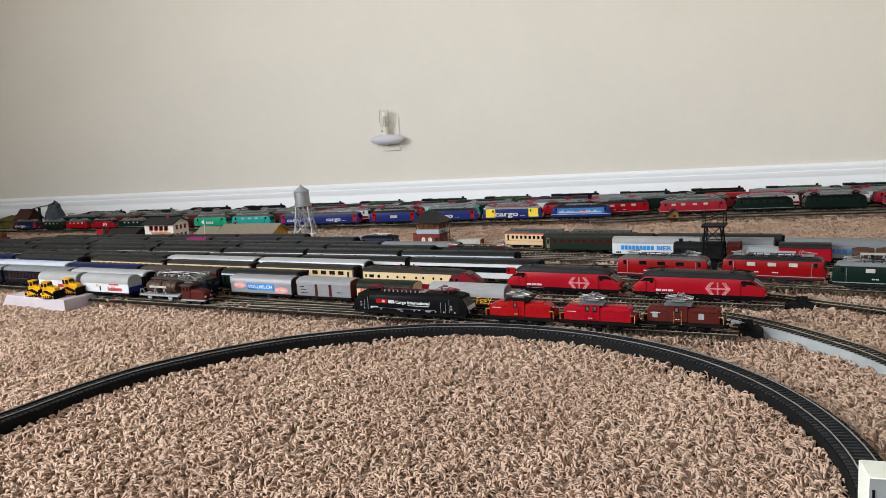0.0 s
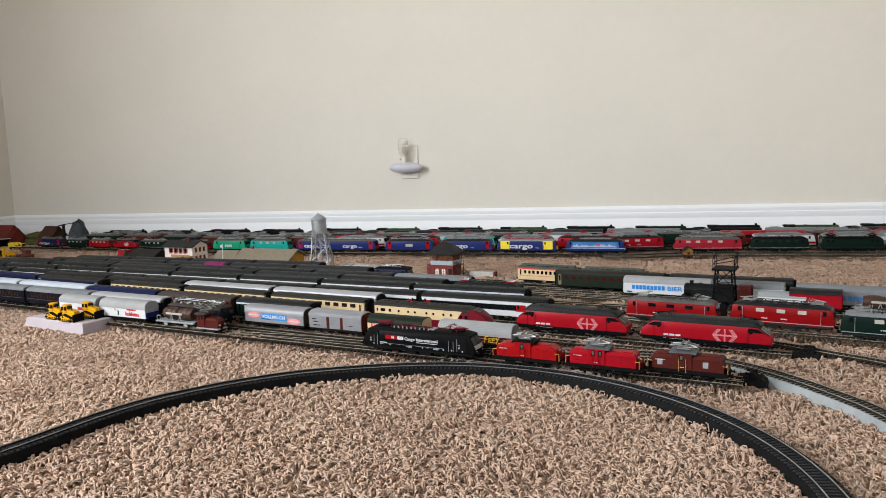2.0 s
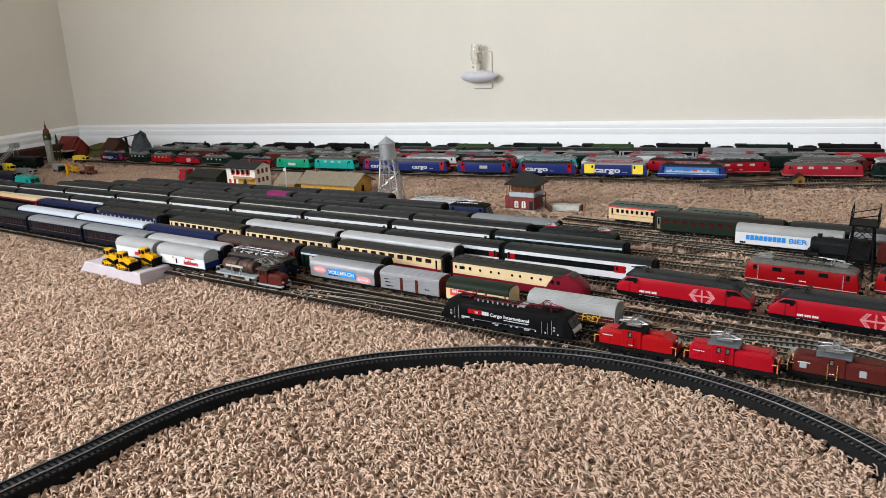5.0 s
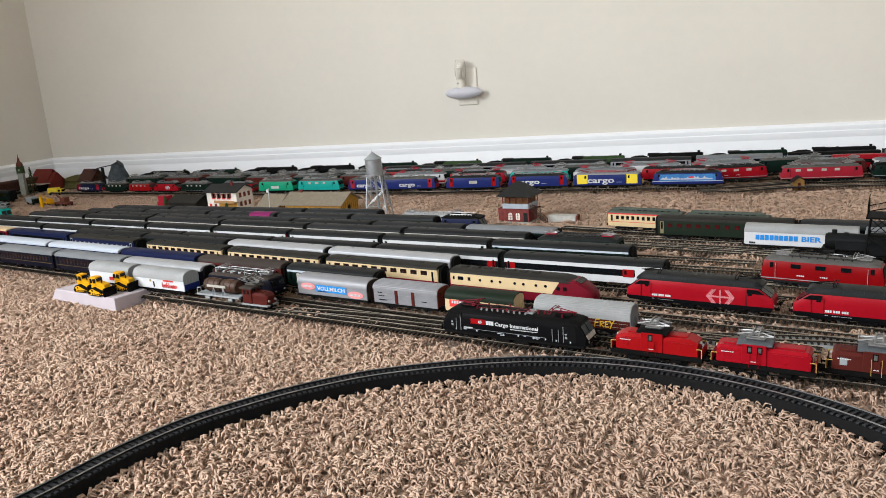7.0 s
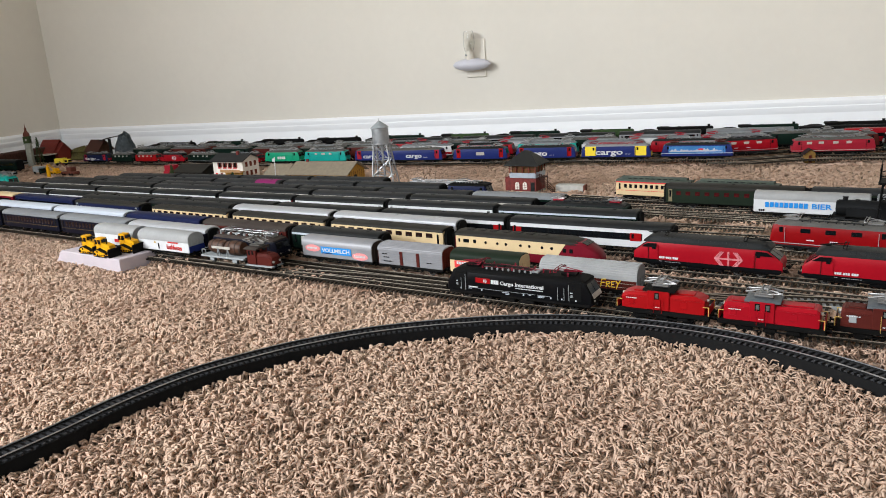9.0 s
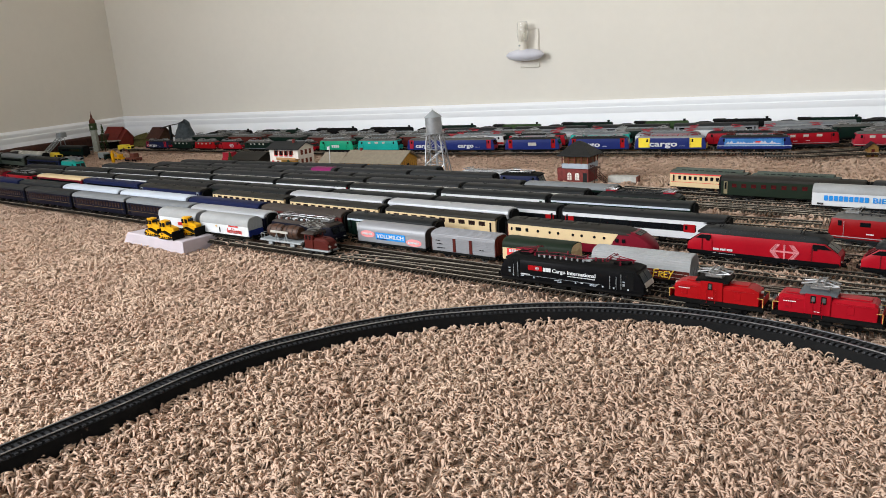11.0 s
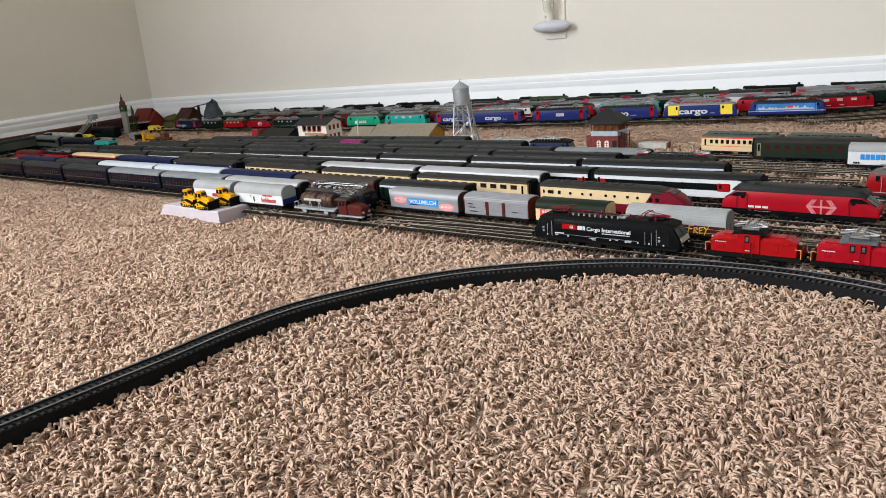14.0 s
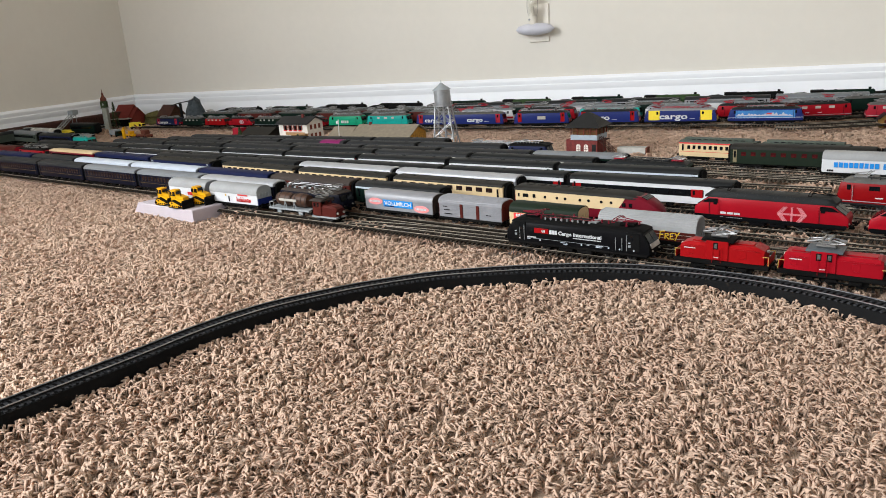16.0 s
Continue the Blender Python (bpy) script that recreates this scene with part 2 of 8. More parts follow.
def part(name, mesh, material, parent, label="", place=None):
    """Links a mesh as one object under a thing or a part."""
    me = mesh.build(name) if isinstance(mesh, Mesh) else mesh
    if not me.materials:
        me.materials.append(material)
    ob = new(name, me)
    ob.parent = parent
    if place is not None:
        ob.matrix_basis = place
    if label:
        tagged(ob, label)
    return ob


def thing(name, label, category, group="", place=None, kind=""):
    ob = tagged(new(name), label, category, group, kind)
    if place is not None:
        ob.matrix_basis = place
    return ob


def solid(name, mesh, material, label, category, place=None, group="", kind=""):
    """A thing of one mesh."""
    ob = part(name, mesh, material, None, "", place)
    return tagged(ob, label, category, group, kind)


FONT_CACHE = {}


def words(text, height, material, parent, x, y, z, width=None, name="lettering", flip=False, slant=0.0):
    """Lettering on a side that faces -y; x, z: its lower left corner."""
    key = (text, height, width, slant, material.name)
    if key not in FONT_CACHE:
        cu = bpy.data.curves.new("letters", "FONT")
        cu.body, cu.size, cu.extrude, cu.resolution_u, cu.shear = text, height * 1.38, 0.00012, 2, slant
        cu.offset = height * 0.035
        tmp = new("letters", cu)
        bpy.context.view_layer.update()
        me = bpy.data.meshes.new_from_object(tmp.evaluated_get(bpy.context.evaluated_depsgraph_get()))
        bpy.data.objects.remove(tmp)
        if width:
            xs = [v.co.x for v in me.vertices]
            k = width / (max(xs) - min(xs))
            for v in me.vertices:
                v.co.x *= k
        me.materials.clear()
        FONT_CACHE[key] = me
    return part(name, FONT_CACHE[key], material, parent, "", pose(x, y, z, 90, 0, 180 if flip else 0))


def bars(parent, material, x, y, z, w, h, n=1, gap=0.25):
    """Writing too small to read, as plain bars."""
    m = Mesh()
    step = w / n
    for i in range(n):
        m.box(x + i * step, x + (i + 1 - gap * (n > 1)) * step, y - 0.0003, y + 0.0006, z, z + h)
    return part("lettering", m, material, parent)

# ---------- room ----------
X0, X1, Y0, Y1, H = -1.933, 2.85, -1.40, 3.896, 2.55


def shell(name, m, material, label, category):
    return solid(name, m, material, label, category, kind="structure")


shell("wall_north", Mesh().box(X0 - 0.12, X1 + 0.12, Y1, Y1 + 0.12, -0.02, H), WALL, "warm beige painted plaster wall behind the trains", "wall")
west = Mesh()
west.box(X0 - 0.12, X0, Y0 - 0.12, -0.10, -0.02, H).box(X0 - 0.12, X0, 1.40, Y1, -0.02, H)
west.box(X0 - 0.12, X0, -0.10, 1.40, -0.02, 0.65).box(X0 - 0.12, X0, -0.10, 1.40, 2.15, H)
shell("wall_west", west, WALL, "warm beige painted side wall with a window opening", "wall")
east = Mesh()
east.box(X1, X1 + 0.12, Y0 - 0.12, Y1, -0.02, H)
shell("wall_east", east, WALL, "warm beige painted plaster wall", "wall")
south = Mesh()
south.box(X0, -1.0, Y0 - 0.12, Y0, -0.02, H).box(1.4, X1, Y0 - 0.12, Y0, -0.02, H)
south.box(-1.0, 1.4, Y0 - 0.12, Y0, -0.02, 0.7).box(-1.0, 1.4, Y0 - 0.12, Y0, 2.3, H)
shell("wall_south", south, WALL, "warm beige painted wall with a wide window opening", "wall")
shell("ceiling", Mesh().box(X0 - 0.12, X1 + 0.12, Y0 - 0.12, Y1 + 0.12, H, H + 0.1), CEIL, "flat unseen ceiling, toned down to cut bounce light", "ceiling")


def board(name, p, q, inward):
    """A moulded skirting board from p to q, its foot on the floor."""
    prof = [(0, -0.02), (0.016, -0.02), (0.016, 0.072), (0.0152, 0.0735), (0.0152, 0.0765), (0.016, 0.078), (0.016, 0.094),
            (0.0140, 0.0965), (0.0140, 0.099), (0.0148, 0.101), (0.0140, 0.110), (0.0060, 0.119), (0, 0.119)]
    inward = Vector(inward)
    rings = [[Vector(e) + inward * a + Vector((0, 0, z)) for a, z in prof] for e in (p, q)]
    return shell(name, Mesh().loft(rings), TRIM, "white gloss moulded skirting board", "baseboard")


board("baseboard_north", (X0, Y1, 0), (X1, Y1, 0), (0, -1, 0))
board("baseboard_west", (X0, Y0, 0), (X0, Y1 - 0.017, 0), (1, 0, 0))
board("baseboard_east", (X1, Y0, 0), (X1, Y1 - 0.017, 0), (-1, 0, 0))

# ---------- the loop's line ----------
def arc(cx, cy, r, a0, a1, n=60):
    return [(cx + r * math.cos(radians(a0 + (a1 - a0) * i / n)), cy + r * math.sin(radians(a0 + (a1 - a0) * i / n))) for i in range(n + 1)]


def bend(points, n=14):
    """A smooth line through a few points."""
    p = [Vector((*q, 0)) for q in points]
    p = [2 * p[0] - p[1]] + p + [2 * p[-1] - p[-2]]
    out = []
    for i in range(1, len(p) - 2):
        for k in range(n):
            t = k / n
            q = 0.5 * ((2 * p[i]) + (p[i + 1] - p[i - 1]) * t + (2 * p[i - 1] - 5 * p[i] + 4 * p[i + 1] - p[i + 2]) * t * t
                       + (3 * p[i] - p[i - 1] - 3 * p[i + 1] + p[i + 2]) * t ** 3)
            out.append((q.x, q.y))
    out.append(tuple(p[-2])[:2])
    return out


LOOP = arc(0.562, 1.746, 0.402, -55, 100, 70)[:-1] + bend([(0.492, 2.142), (0.436, 2.1265), (0.369, 2.100), (0.312, 2.0696), (0.2545, 2.023), (0.212, 1.977), (0.1757, 1.927), (0.1485, 1.862), (0.129, 1.786),
                                                             (0.109, 1.720), (0.087, 1.646), (0.056, 1.545), (0.016, 1.420)], 6)


def loop_gap(x, y):
    """How far points lie from the loop's centre line."""
    best = np.full(x.shape, 9.0)
    for u, v in LOOP[::2]:
        best = np.minimum(best, (x - u) ** 2 + (y - v) ** 2)
    return np.sqrt(best)


# carpet: a woven backing sheet with the pile of twisted yarn standing on it
nx, ny = 70, 80
gx, gy = np.meshgrid(np.linspace(X0, X1, nx), np.linspace(Y0, Y1, ny))


def swell(x, y):
    return 0.0016 * np.sin(x * 7.1 + 1.3 * np.sin(y * 5.0)) * np.cos(y * 6.3 + np.sin(x * 4.0)) - 0.0008


me = bpy.data.meshes.new("carpet")
gz = swell(gx, gy) - 0.0062
idx = np.arange(nx * ny).reshape(ny, nx)
quads = np.stack([idx[:-1, :-1], idx[:-1, 1:], idx[1:, 1:], idx[1:, :-1]], -1).reshape(-1, 4)
me.from_pydata(np.stack([gx, gy, gz], -1).reshape(-1, 3).tolist(), [], quads.tolist())
floor = tagged(part("floor", me, BACKING, None), "beige carpet backing under the pile", "carpet", kind="structure")


def yard_fluff(x, y):
    """Pile pressed up between the sleepers: over the first sidings and the open tracks beside the gantry."""
    ahead = y - (2.312 - 0.231 * x)
    first = np.clip((ahead + 0.020) / 0.012, 0, 1) * np.clip((0.130 - ahead) / 0.02, 0, 1) * np.clip((x + 0.30) / 0.05, 0, 1) * np.clip((1.00 - x) / 0.06, 0, 1)
    second = np.clip((ahead - 0.130) / 0.02, 0, 1) * np.clip((0.80 - ahead) / 0.03, 0, 1) * np.clip((x - 0.20) / 0.08, 0, 1) * np.clip((1.70 - x) / 0.06, 0, 1)
    return np.maximum(first, second)


def pile(name, region, step, thick, keep, seed, ends=5, rings=4):
    """Tufts of thin leaning yarn ends over a rectangle of the floor, as one mesh."""
    rng = np.random.default_rng(seed)
    x0, x1, y0, y1 = region
    xs, ys = np.meshgrid(np.arange(x0, x1, step), np.arange(y0, y1, step))
    n = xs.size
    tx = xs.ravel() + rng.uniform(-0.55, 0.55, n) * step
    ty = ys.ravel() + rng.uniform(-0.55, 0.55, n) * step
    ok = keep(tx, ty)
    tx, ty = tx[ok], ty[ok]
    gap = loop_gap(tx, ty)
    ok = gap > 0.0170
    tx, ty, gap = tx[ok], ty[ok], gap[ok]
    n = tx.size
    clump = np.sin(tx * 61 + 2.5 * np.sin(ty * 47)) + np.cos(ty * 57 + 2.0 * np.sin(tx * 39))
    nap = clump * 1.5 + rng.uniform(-1.6, 1.6, n)
    top = swell(tx, ty) + rng.normal(0.0, 0.0011, n) + 0.0006 * clump
    top += 0.0011 * np.sin(tx * 23 + 3 * np.sin(ty * 19)) * np.cos(ty * 27 + tx * 11)
    top += 0.0047 * np.clip((tx - 0.22) / 0.33, 0.45, 1.0) * np.exp(-((gap - 0.02) / 0.030) ** 2)
    lift = yard_fluff(tx, ty)
    top += lift * (0.0054 + 0.0050 * np.clip(np.sin(tx * 31 + 2 * np.sin(ty * 43)) + np.sin(ty * 71 + tx * 17), -0.7, 1.0))
    # each tuft opens into a few ends
    tx, ty, nap, top = (np.repeat(q, ends) for q in (tx, ty, nap, top))
    n = tx.size
    px, py = tx + rng.normal(0, 0.22, n) * step, ty + rng.normal(0, 0.22, n) * step
    az = nap + rng.uniform(-1.15, 1.15, n)
    slant = rng.uniform(0.40, 1.0, n)
    lean = (0.0026 + 0.56 * step) * (0.45 + 0.75 * slant)
    top = top - 0.0030 * slant ** 2 + rng.normal(0.0008, 0.0009, n)
    base = np.maximum(swell(px, py) - 0.0062, top - 0.0085)
    dx, dy = np.cos(az), np.sin(az)
    curl, droop = rng.uniform(-1, 1, n), rng.uniform(0.05, 0.50, n)
    wave = rng.uniform(-0.16, 0.16, n)
    rad = thick * rng.uniform(0.70, 1.30, n)
    sides = 3
    tip = rings * sides
    verts = np.zeros((n, tip + 1, 3))
    for k in range(rings):
        u = k / (rings - 0.72)
        out = lean * (1.15 * u - 0.35 + 0.2 * u * u)
        off = lean * (0.50 * curl * u * u + wave * math.sin(u * 6.0))
        h = 1 - abs(1 - 1.5 * u) ** 2.2 * (1 if u < 0.66 else 0) - droop * max(0.0, u - 0.45) * 1.8
        cx, cy, cz = px + dx * out - dy * off, py + dy * out + dx * off, base + (top - base) * h
        f = (0.80, 1.0, 1.0, 0.78)[k] if rings == 4 else (0.85, 1.05, 0.82)[k]
        for j in range(sides):
            a = j * 2 * math.pi / sides + k * 0.7
            verts[:, k * sides + j, 0] = cx - dy * np.cos(a) * rad * f - dx * np.sin(a) * rad * f * 0.45
            verts[:, k * sides + j, 1] = cy + dx * np.cos(a) * rad * f - dy * np.sin(a) * rad * f * 0.45
            verts[:, k * sides + j, 2] = cz + np.sin(a) * rad * f * 0.9
    out, off = lean * 1.12, lean * 0.58 * curl
    verts[:, tip, 0], verts[:, tip, 1] = px + dx * out - dy * off, py + dy * out + dx * off
    verts[:, tip, 2] = base + (top - base) * (1 - droop * 1.1) - rad * 0.4
    f4 = [(k * sides + j, k * sides + (j + 1) % sides, (k + 1) * sides + (j + 1) % sides, (k + 1) * sides + j) for k in range(rings - 1) for j in range(sides)]
    f3 = [(tip - sides + j, tip - sides + (j + 1) % sides, tip) for j in range(sides)]
    off = (np.arange(n) * (tip + 1))[:, None, None]
    loops = np.concatenate([(off + np.array(f4)[None]).reshape(n, -1), (off + np.array(f3)[None]).reshape(n, -1)], 1).ravel()
    sizes = np.tile([4] * len(f4) + [3] * sides, n)
    me = bpy.data.meshes.new(name)
    me.vertices.add(n * (tip + 1))
    me.vertices.foreach_set("co", verts.reshape(-1))
    me.loops.add(loops.size)
    me.loops.foreach_set("vertex_index", loops.astype(np.int32))
    me.polygons.add(sizes.size)
    starts = np.concatenate([[0], np.cumsum(sizes)[:-1]])
    me.polygons.foreach_set("loop_start", starts.astype(np.int32))
    me.update(calc_edges=True)
    me.validate()
    me.shade_smooth()
    return tagged(part(name, me, YARN, None), "shaggy beige carpet pile of loose twisted yarn ends", "carpet", kind="stuff")


def open_floor(x, y):
    """The part of the floor round the trains, between two slanting lines of the plan."""
    return (y > 1.20 + (0.68 - x) * 0.695) & (x < 0.84 + 0.32 * (y - 1.12)) & (y > 1.50)


def foreground(x, y):
    return open_floor(x, y) & (x > -0.50) & (y < 2.300 - 0.231 * x)


def in_yard(x, y):
    """The strip wholly hidden under the closely parked coaches."""
    return (x > -1.30) & (x < 0.30) & (y > 2.45 - 0.24 * x) & (y < 2.82 - 0.19 * x)


def sidings(x, y):
    return open_floor(x, y) & ~foreground(x, y) & (y < 2.56 - 0.20 * x)


def behind(x, y):
    """The floor under the rows of locomotives by the wall and along the side wall."""
    return (y > 3.54) | (y > 3.46 - 0.10 * x) | (x < -1.75)


pile("carpet_pile", (-0.50, 1.22, 1.50, 2.42), 0.0074, 0.00126, foreground, 3, 5, 3)
pile("carpet_pile", (-1.40, 1.45, 1.50, 2.80), 0.0088, 0.00118, lambda x, y: sidings(x, y) & ~in_yard(x, y), 5, 4, 3)
pile("carpet_pile", (-1.75, 1.75, 2.20, 3.54), 0.0120, 0.00170, lambda x, y: open_floor(x, y) & ~foreground(x, y) & ~sidings(x, y) & ~in_yard(x, y) & ~behind(x, y), 4, 3, 3)
pile("carpet_pile", (X0, 1.95, 1.40, Y1 - 0.01), 0.030, 0.0034, lambda x, y: (~open_floor(x, y) | behind(x, y)) & ~in_yard(x, y), 6, 4, 3)

# ---------- track ----------
RAILTOP = 0.0125


def offset_line(pts, d):
    out = []
    for i, p in enumerate(pts):
        a, b = pts[max(i - 1, 0)], pts[min(i + 1, len(pts) - 1)]
        t = (b - a).normalized()
        out.append(p + Vector((-t.y, t.x, 0)) * d)
    return out


def strip(mesh, pts, half, z0, z1, top=None):
    """A bar of trapezium section along a line."""
    top = half if top is None else top
    rings = []
    for a, b, c, d in zip(offset_line(pts, -half), offset_line(pts, half), offset_line(pts, top), offset_line(pts, -top)):
        rings.append([Vector((a.x, a.y, z0)), Vector((b.x, b.y, z0)), Vector((c.x, c.y, z1)), Vector((d.x, d.y, z1))])
    return mesh.loft(rings)


def resample(pts, step):
    out, left = [], 0.0
    for a, b in zip(pts, pts[1:]):
        d = (b - a).length
        t = left
        while t < d:
            p = a.lerp(b, t / d)
            out.append((p, math.atan2(b.y - a.y, b.x - a.x)))
            t += step
        left = t - d
    return out


def track(pts, label, bed=None, tie=TIE, rail=OLDRAIL, single_ties=False, z=RAILTOP, spacing=0.0072, joints=0.0, tie_half=0.0014):
    """One length of model track: sleepers, two rails and, where it has one, a moulded roadbed."""
    pts = [Vector((x, y, 0)) for x, y in pts]
    root = thing("model_track", label, "model track")
    for d in (-0.0083, 0.0083):
        m = Mesh()
        line = offset_line(pts, d)
        strip(m, line, 0.0008, z - 0.0026, z - 0.0020)
        strip(m, line, 0.00035, z - 0.0020, z - 0.0008)
        web = part("rail", m, RAILWEB if rail is RAIL else OLDWEB, root)
        part("rail_head", strip(Mesh(), line, 0.00055 if rail is RAIL else 0.00038, z - 0.0008, z), rail, web)
    ties = resample(pts, spacing)
    lo, hi = z - 0.0055, z - 0.0026
    if single_ties:
        me = Mesh().box(-tie_half, tie_half, -0.0145, 0.0145, lo, hi).build("sleeper", 0)
        for p, a in ties:
            part("sleeper", me, tie, root, "", Matrix.Translation(p) @ Matrix.Rotation(a, 4, "Z"))
    else:
        m = Mesh()
        for p, a in ties:
            c, s = math.cos(a), math.sin(a)
            q = [(p.x + c * u - s * v, p.y + s * u + c * v) for u, v in ((-0.0014, -0.0145), (0.0014, -0.0145), (0.0014, 0.0145), (-0.0014, 0.0145))]
            m.loft([[(x, y, lo) for x, y in q], [(x, y, hi) for x, y in q]])
        part("sleeper_grid", m.build("sleeper_grid", 0), tie, root)["kind"] = "stuff"
    if bed:
        m = Mesh()
        strip(m, pts, 0.0195, z - 0.026, z - 0.0038, 0.0158)
        part("roadbed", m, bed, root)
        if joints:
            for p, a in resample(pts, joints):
                c, s = math.cos(a), math.sin(a)
                for sg in (-1, 1):
                    q = [(p.x + c * u - s * v, p.y + s * u + c * v) for u, v in ((-0.004, 0.0126 * sg), (0.004, 0.0126 * sg), (0.004, 0.0158 * sg), (-0.004, 0.0158 * sg))]
                    g = Mesh().loft([[(x, y, z - 0.0042) for x, y in q], [(x, y, z - 0.0030) for x, y in q]])
                    part("joint_clip", g, bed, root)
    return root


class Row:
    """A straight siding: y where x = 0, and its direction in degrees."""

    def __init__(self, y0, angle):
        self.y0, self.angle, self.k = y0, angle, math.tan(radians(angle))

    def at(self, x):
        return self.y0 + self.k * x

    def spot(self, xa, xb, turn=0.0, z=RAILTOP):
        x = (xa + xb) / 2
        return pose(x, self.at(x), z, 0, 0, self.angle + turn)

    def length(self, xa, xb):
        return (xb - xa) / math.cos(radians(self.angle))

    def line(self, xa, xb):
        return [(xa + (xb - xa) * i / 12, self.at(xa + (xb - xa) * i / 12)) for i in range(13)]


ROWS = dict(A=Row(2.312, -13.0), A2=Row(2.327, -13.0), A3=Row(2.330, -13.0), B=Row(2.364, -13.6), C=Row(2.420, -13.7), D=Row(2.485, -14.3), E=Row(2.540, -13.5), F=Row(2.580, -12.3),
            G=Row(2.655, -11.6), H=Row(2.718, -11.8), I=Row(2.762, -11.0), J=Row(2.828, -9.2), K=Row(2.885, -8.5), L=Row(2.918, -8.5),
            R=Row(2.548, -15.0), B2=Row(2.386, -13.6), S=Row(2.734, -17.3), T=Row(2.890, -15.5), U=Row(2.898, -14.0), V=Row(2.935, -13.2), W=Row(3.03, -17.0))

# ---------- rolling stock ----------
BUILT = {}


def placed(key, builder, m):
    """Builds a thing once; later ones are copies."""
    if key in BUILT:
        return copy_thing(BUILT[key], m)
    ob = builder()
    ob.matrix_basis = m
    BUILT[key] = ob
    return ob


WHEEL = {}


def wheel_mesh(r):
    if r not in WHEEL:
        m = Mesh()
        m.rod((0, -0.0014, 0), (0, 0.0004, 0), r, 12)
        m.rod((0, 0.0004, 0), (0, 0.0012, 0), r + 0.0007, 12)
        m.rod((0, -0.0019, 0), (0, -0.0014, 0), r * 0.35, 6)
        WHEEL[r] = m.build("wheel")
    return WHEEL[r]


def bogie(root, x, axles, r=0.0052, under=None, outer=0.0125):
    """A bogie at x with its side frames and wheels."""
    under = under or CHASSIS
    half = max(axles) + r + 0.002
    m = Mesh()
    for s in (-1, 1):
        y0, y1 = sorted((s * (outer - 0.0018), s * outer))
        m.box(-half, half, y0, y1, 0.0050, 0.0078, 0.0004)
        for a in axles:
            m.box(a - 0.0022, a + 0.0022, y0 - 0.0006, y1 + 0.0006, 0.0030, 0.0068, 0.0004)
        for a, b in zip(axles, axles[1:]):
            c = (a + b) / 2
            m.box(c - 0.0028, c + 0.0028, y0 - 0.0004, y1 + 0.0004, 0.0035, 0.0072, 0.0004)
    m.box(-half * 0.6, half * 0.6, -outer + 0.002, outer - 0.002, 0.0055, 0.0105)
    b = part("bogie", m, under, root, "", pose(x, 0, 0))
    for a in axles:
        for s in (-1, 1):
            part("wheel", wheel_mesh(r), WHEELSTEEL, b, "", pose(a, s * 0.0088, r, 0, 0, 0 if s < 0 else 180))
    return b


def buffers(root, L, z=0.0118, material=None):
    for e in (-1, 1):
        for s in (-1, 1):
            m = Mesh()
            m.rod((e * (L / 2 - 0.0005), s * 0.0098, z), (e * (L / 2 + 0.0040), s * 0.0098, z), 0.0012, 8)
            m.rod((e * (L / 2 + 0.0040), s * 0.0098, z), (e * (L / 2 + 0.0050), s * 0.0098, z), 0.0026, 12)
            part("buffer", m, material or CHASSIS, root)
        m = Mesh()
        m.box(e * (L / 2 + 0.002) - 0.003, e * (L / 2 + 0.002) + 0.003, -0.0018, 0.0018, 0.006, 0.0085, 0.0004)
        part("coupler", m, CHASSIS, root)


def roof_rings(L, w, ze, zt, round_end=0.005, n=9, drop=0.4, x0=None, x1=None):
    rings = []
    x0 = -L / 2 if x0 is None else x0
    x1 = L / 2 if x1 is None else x1
    for x, k in ((x0, 1 - drop), (x0 + round_end * 0.35, 1 - drop * 0.4), (x0 + round_end, 1), (x1 - round_end, 1), (x1 - round_end * 0.35, 1 - drop * 0.4), (x1, 1 - drop)):
        ring = [(x, -w, ze - 0.0012), ]
        for i in range(n + 1):
            a = math.pi * i / n
            y = -math.copysign(abs(math.cos(a)) ** 0.75, math.cos(a)) * w
            ring.append((x, y * (0.97 + 0.03 * k), ze + (zt - ze) * k * math.sin(a) ** 0.8))
        ring.append((x, w, ze - 0.0012))
        rings.append(ring)
    return rings


VENTS = {}


def vent_mesh(roof):
    if roof not in VENTS:
        VENTS[roof] = Mesh().box(-0.003, 0.003, -0.0028, 0.0028, -0.001, 0.0009, 0.0005).build("roof_vent", 0)
    return VENTS[roof]



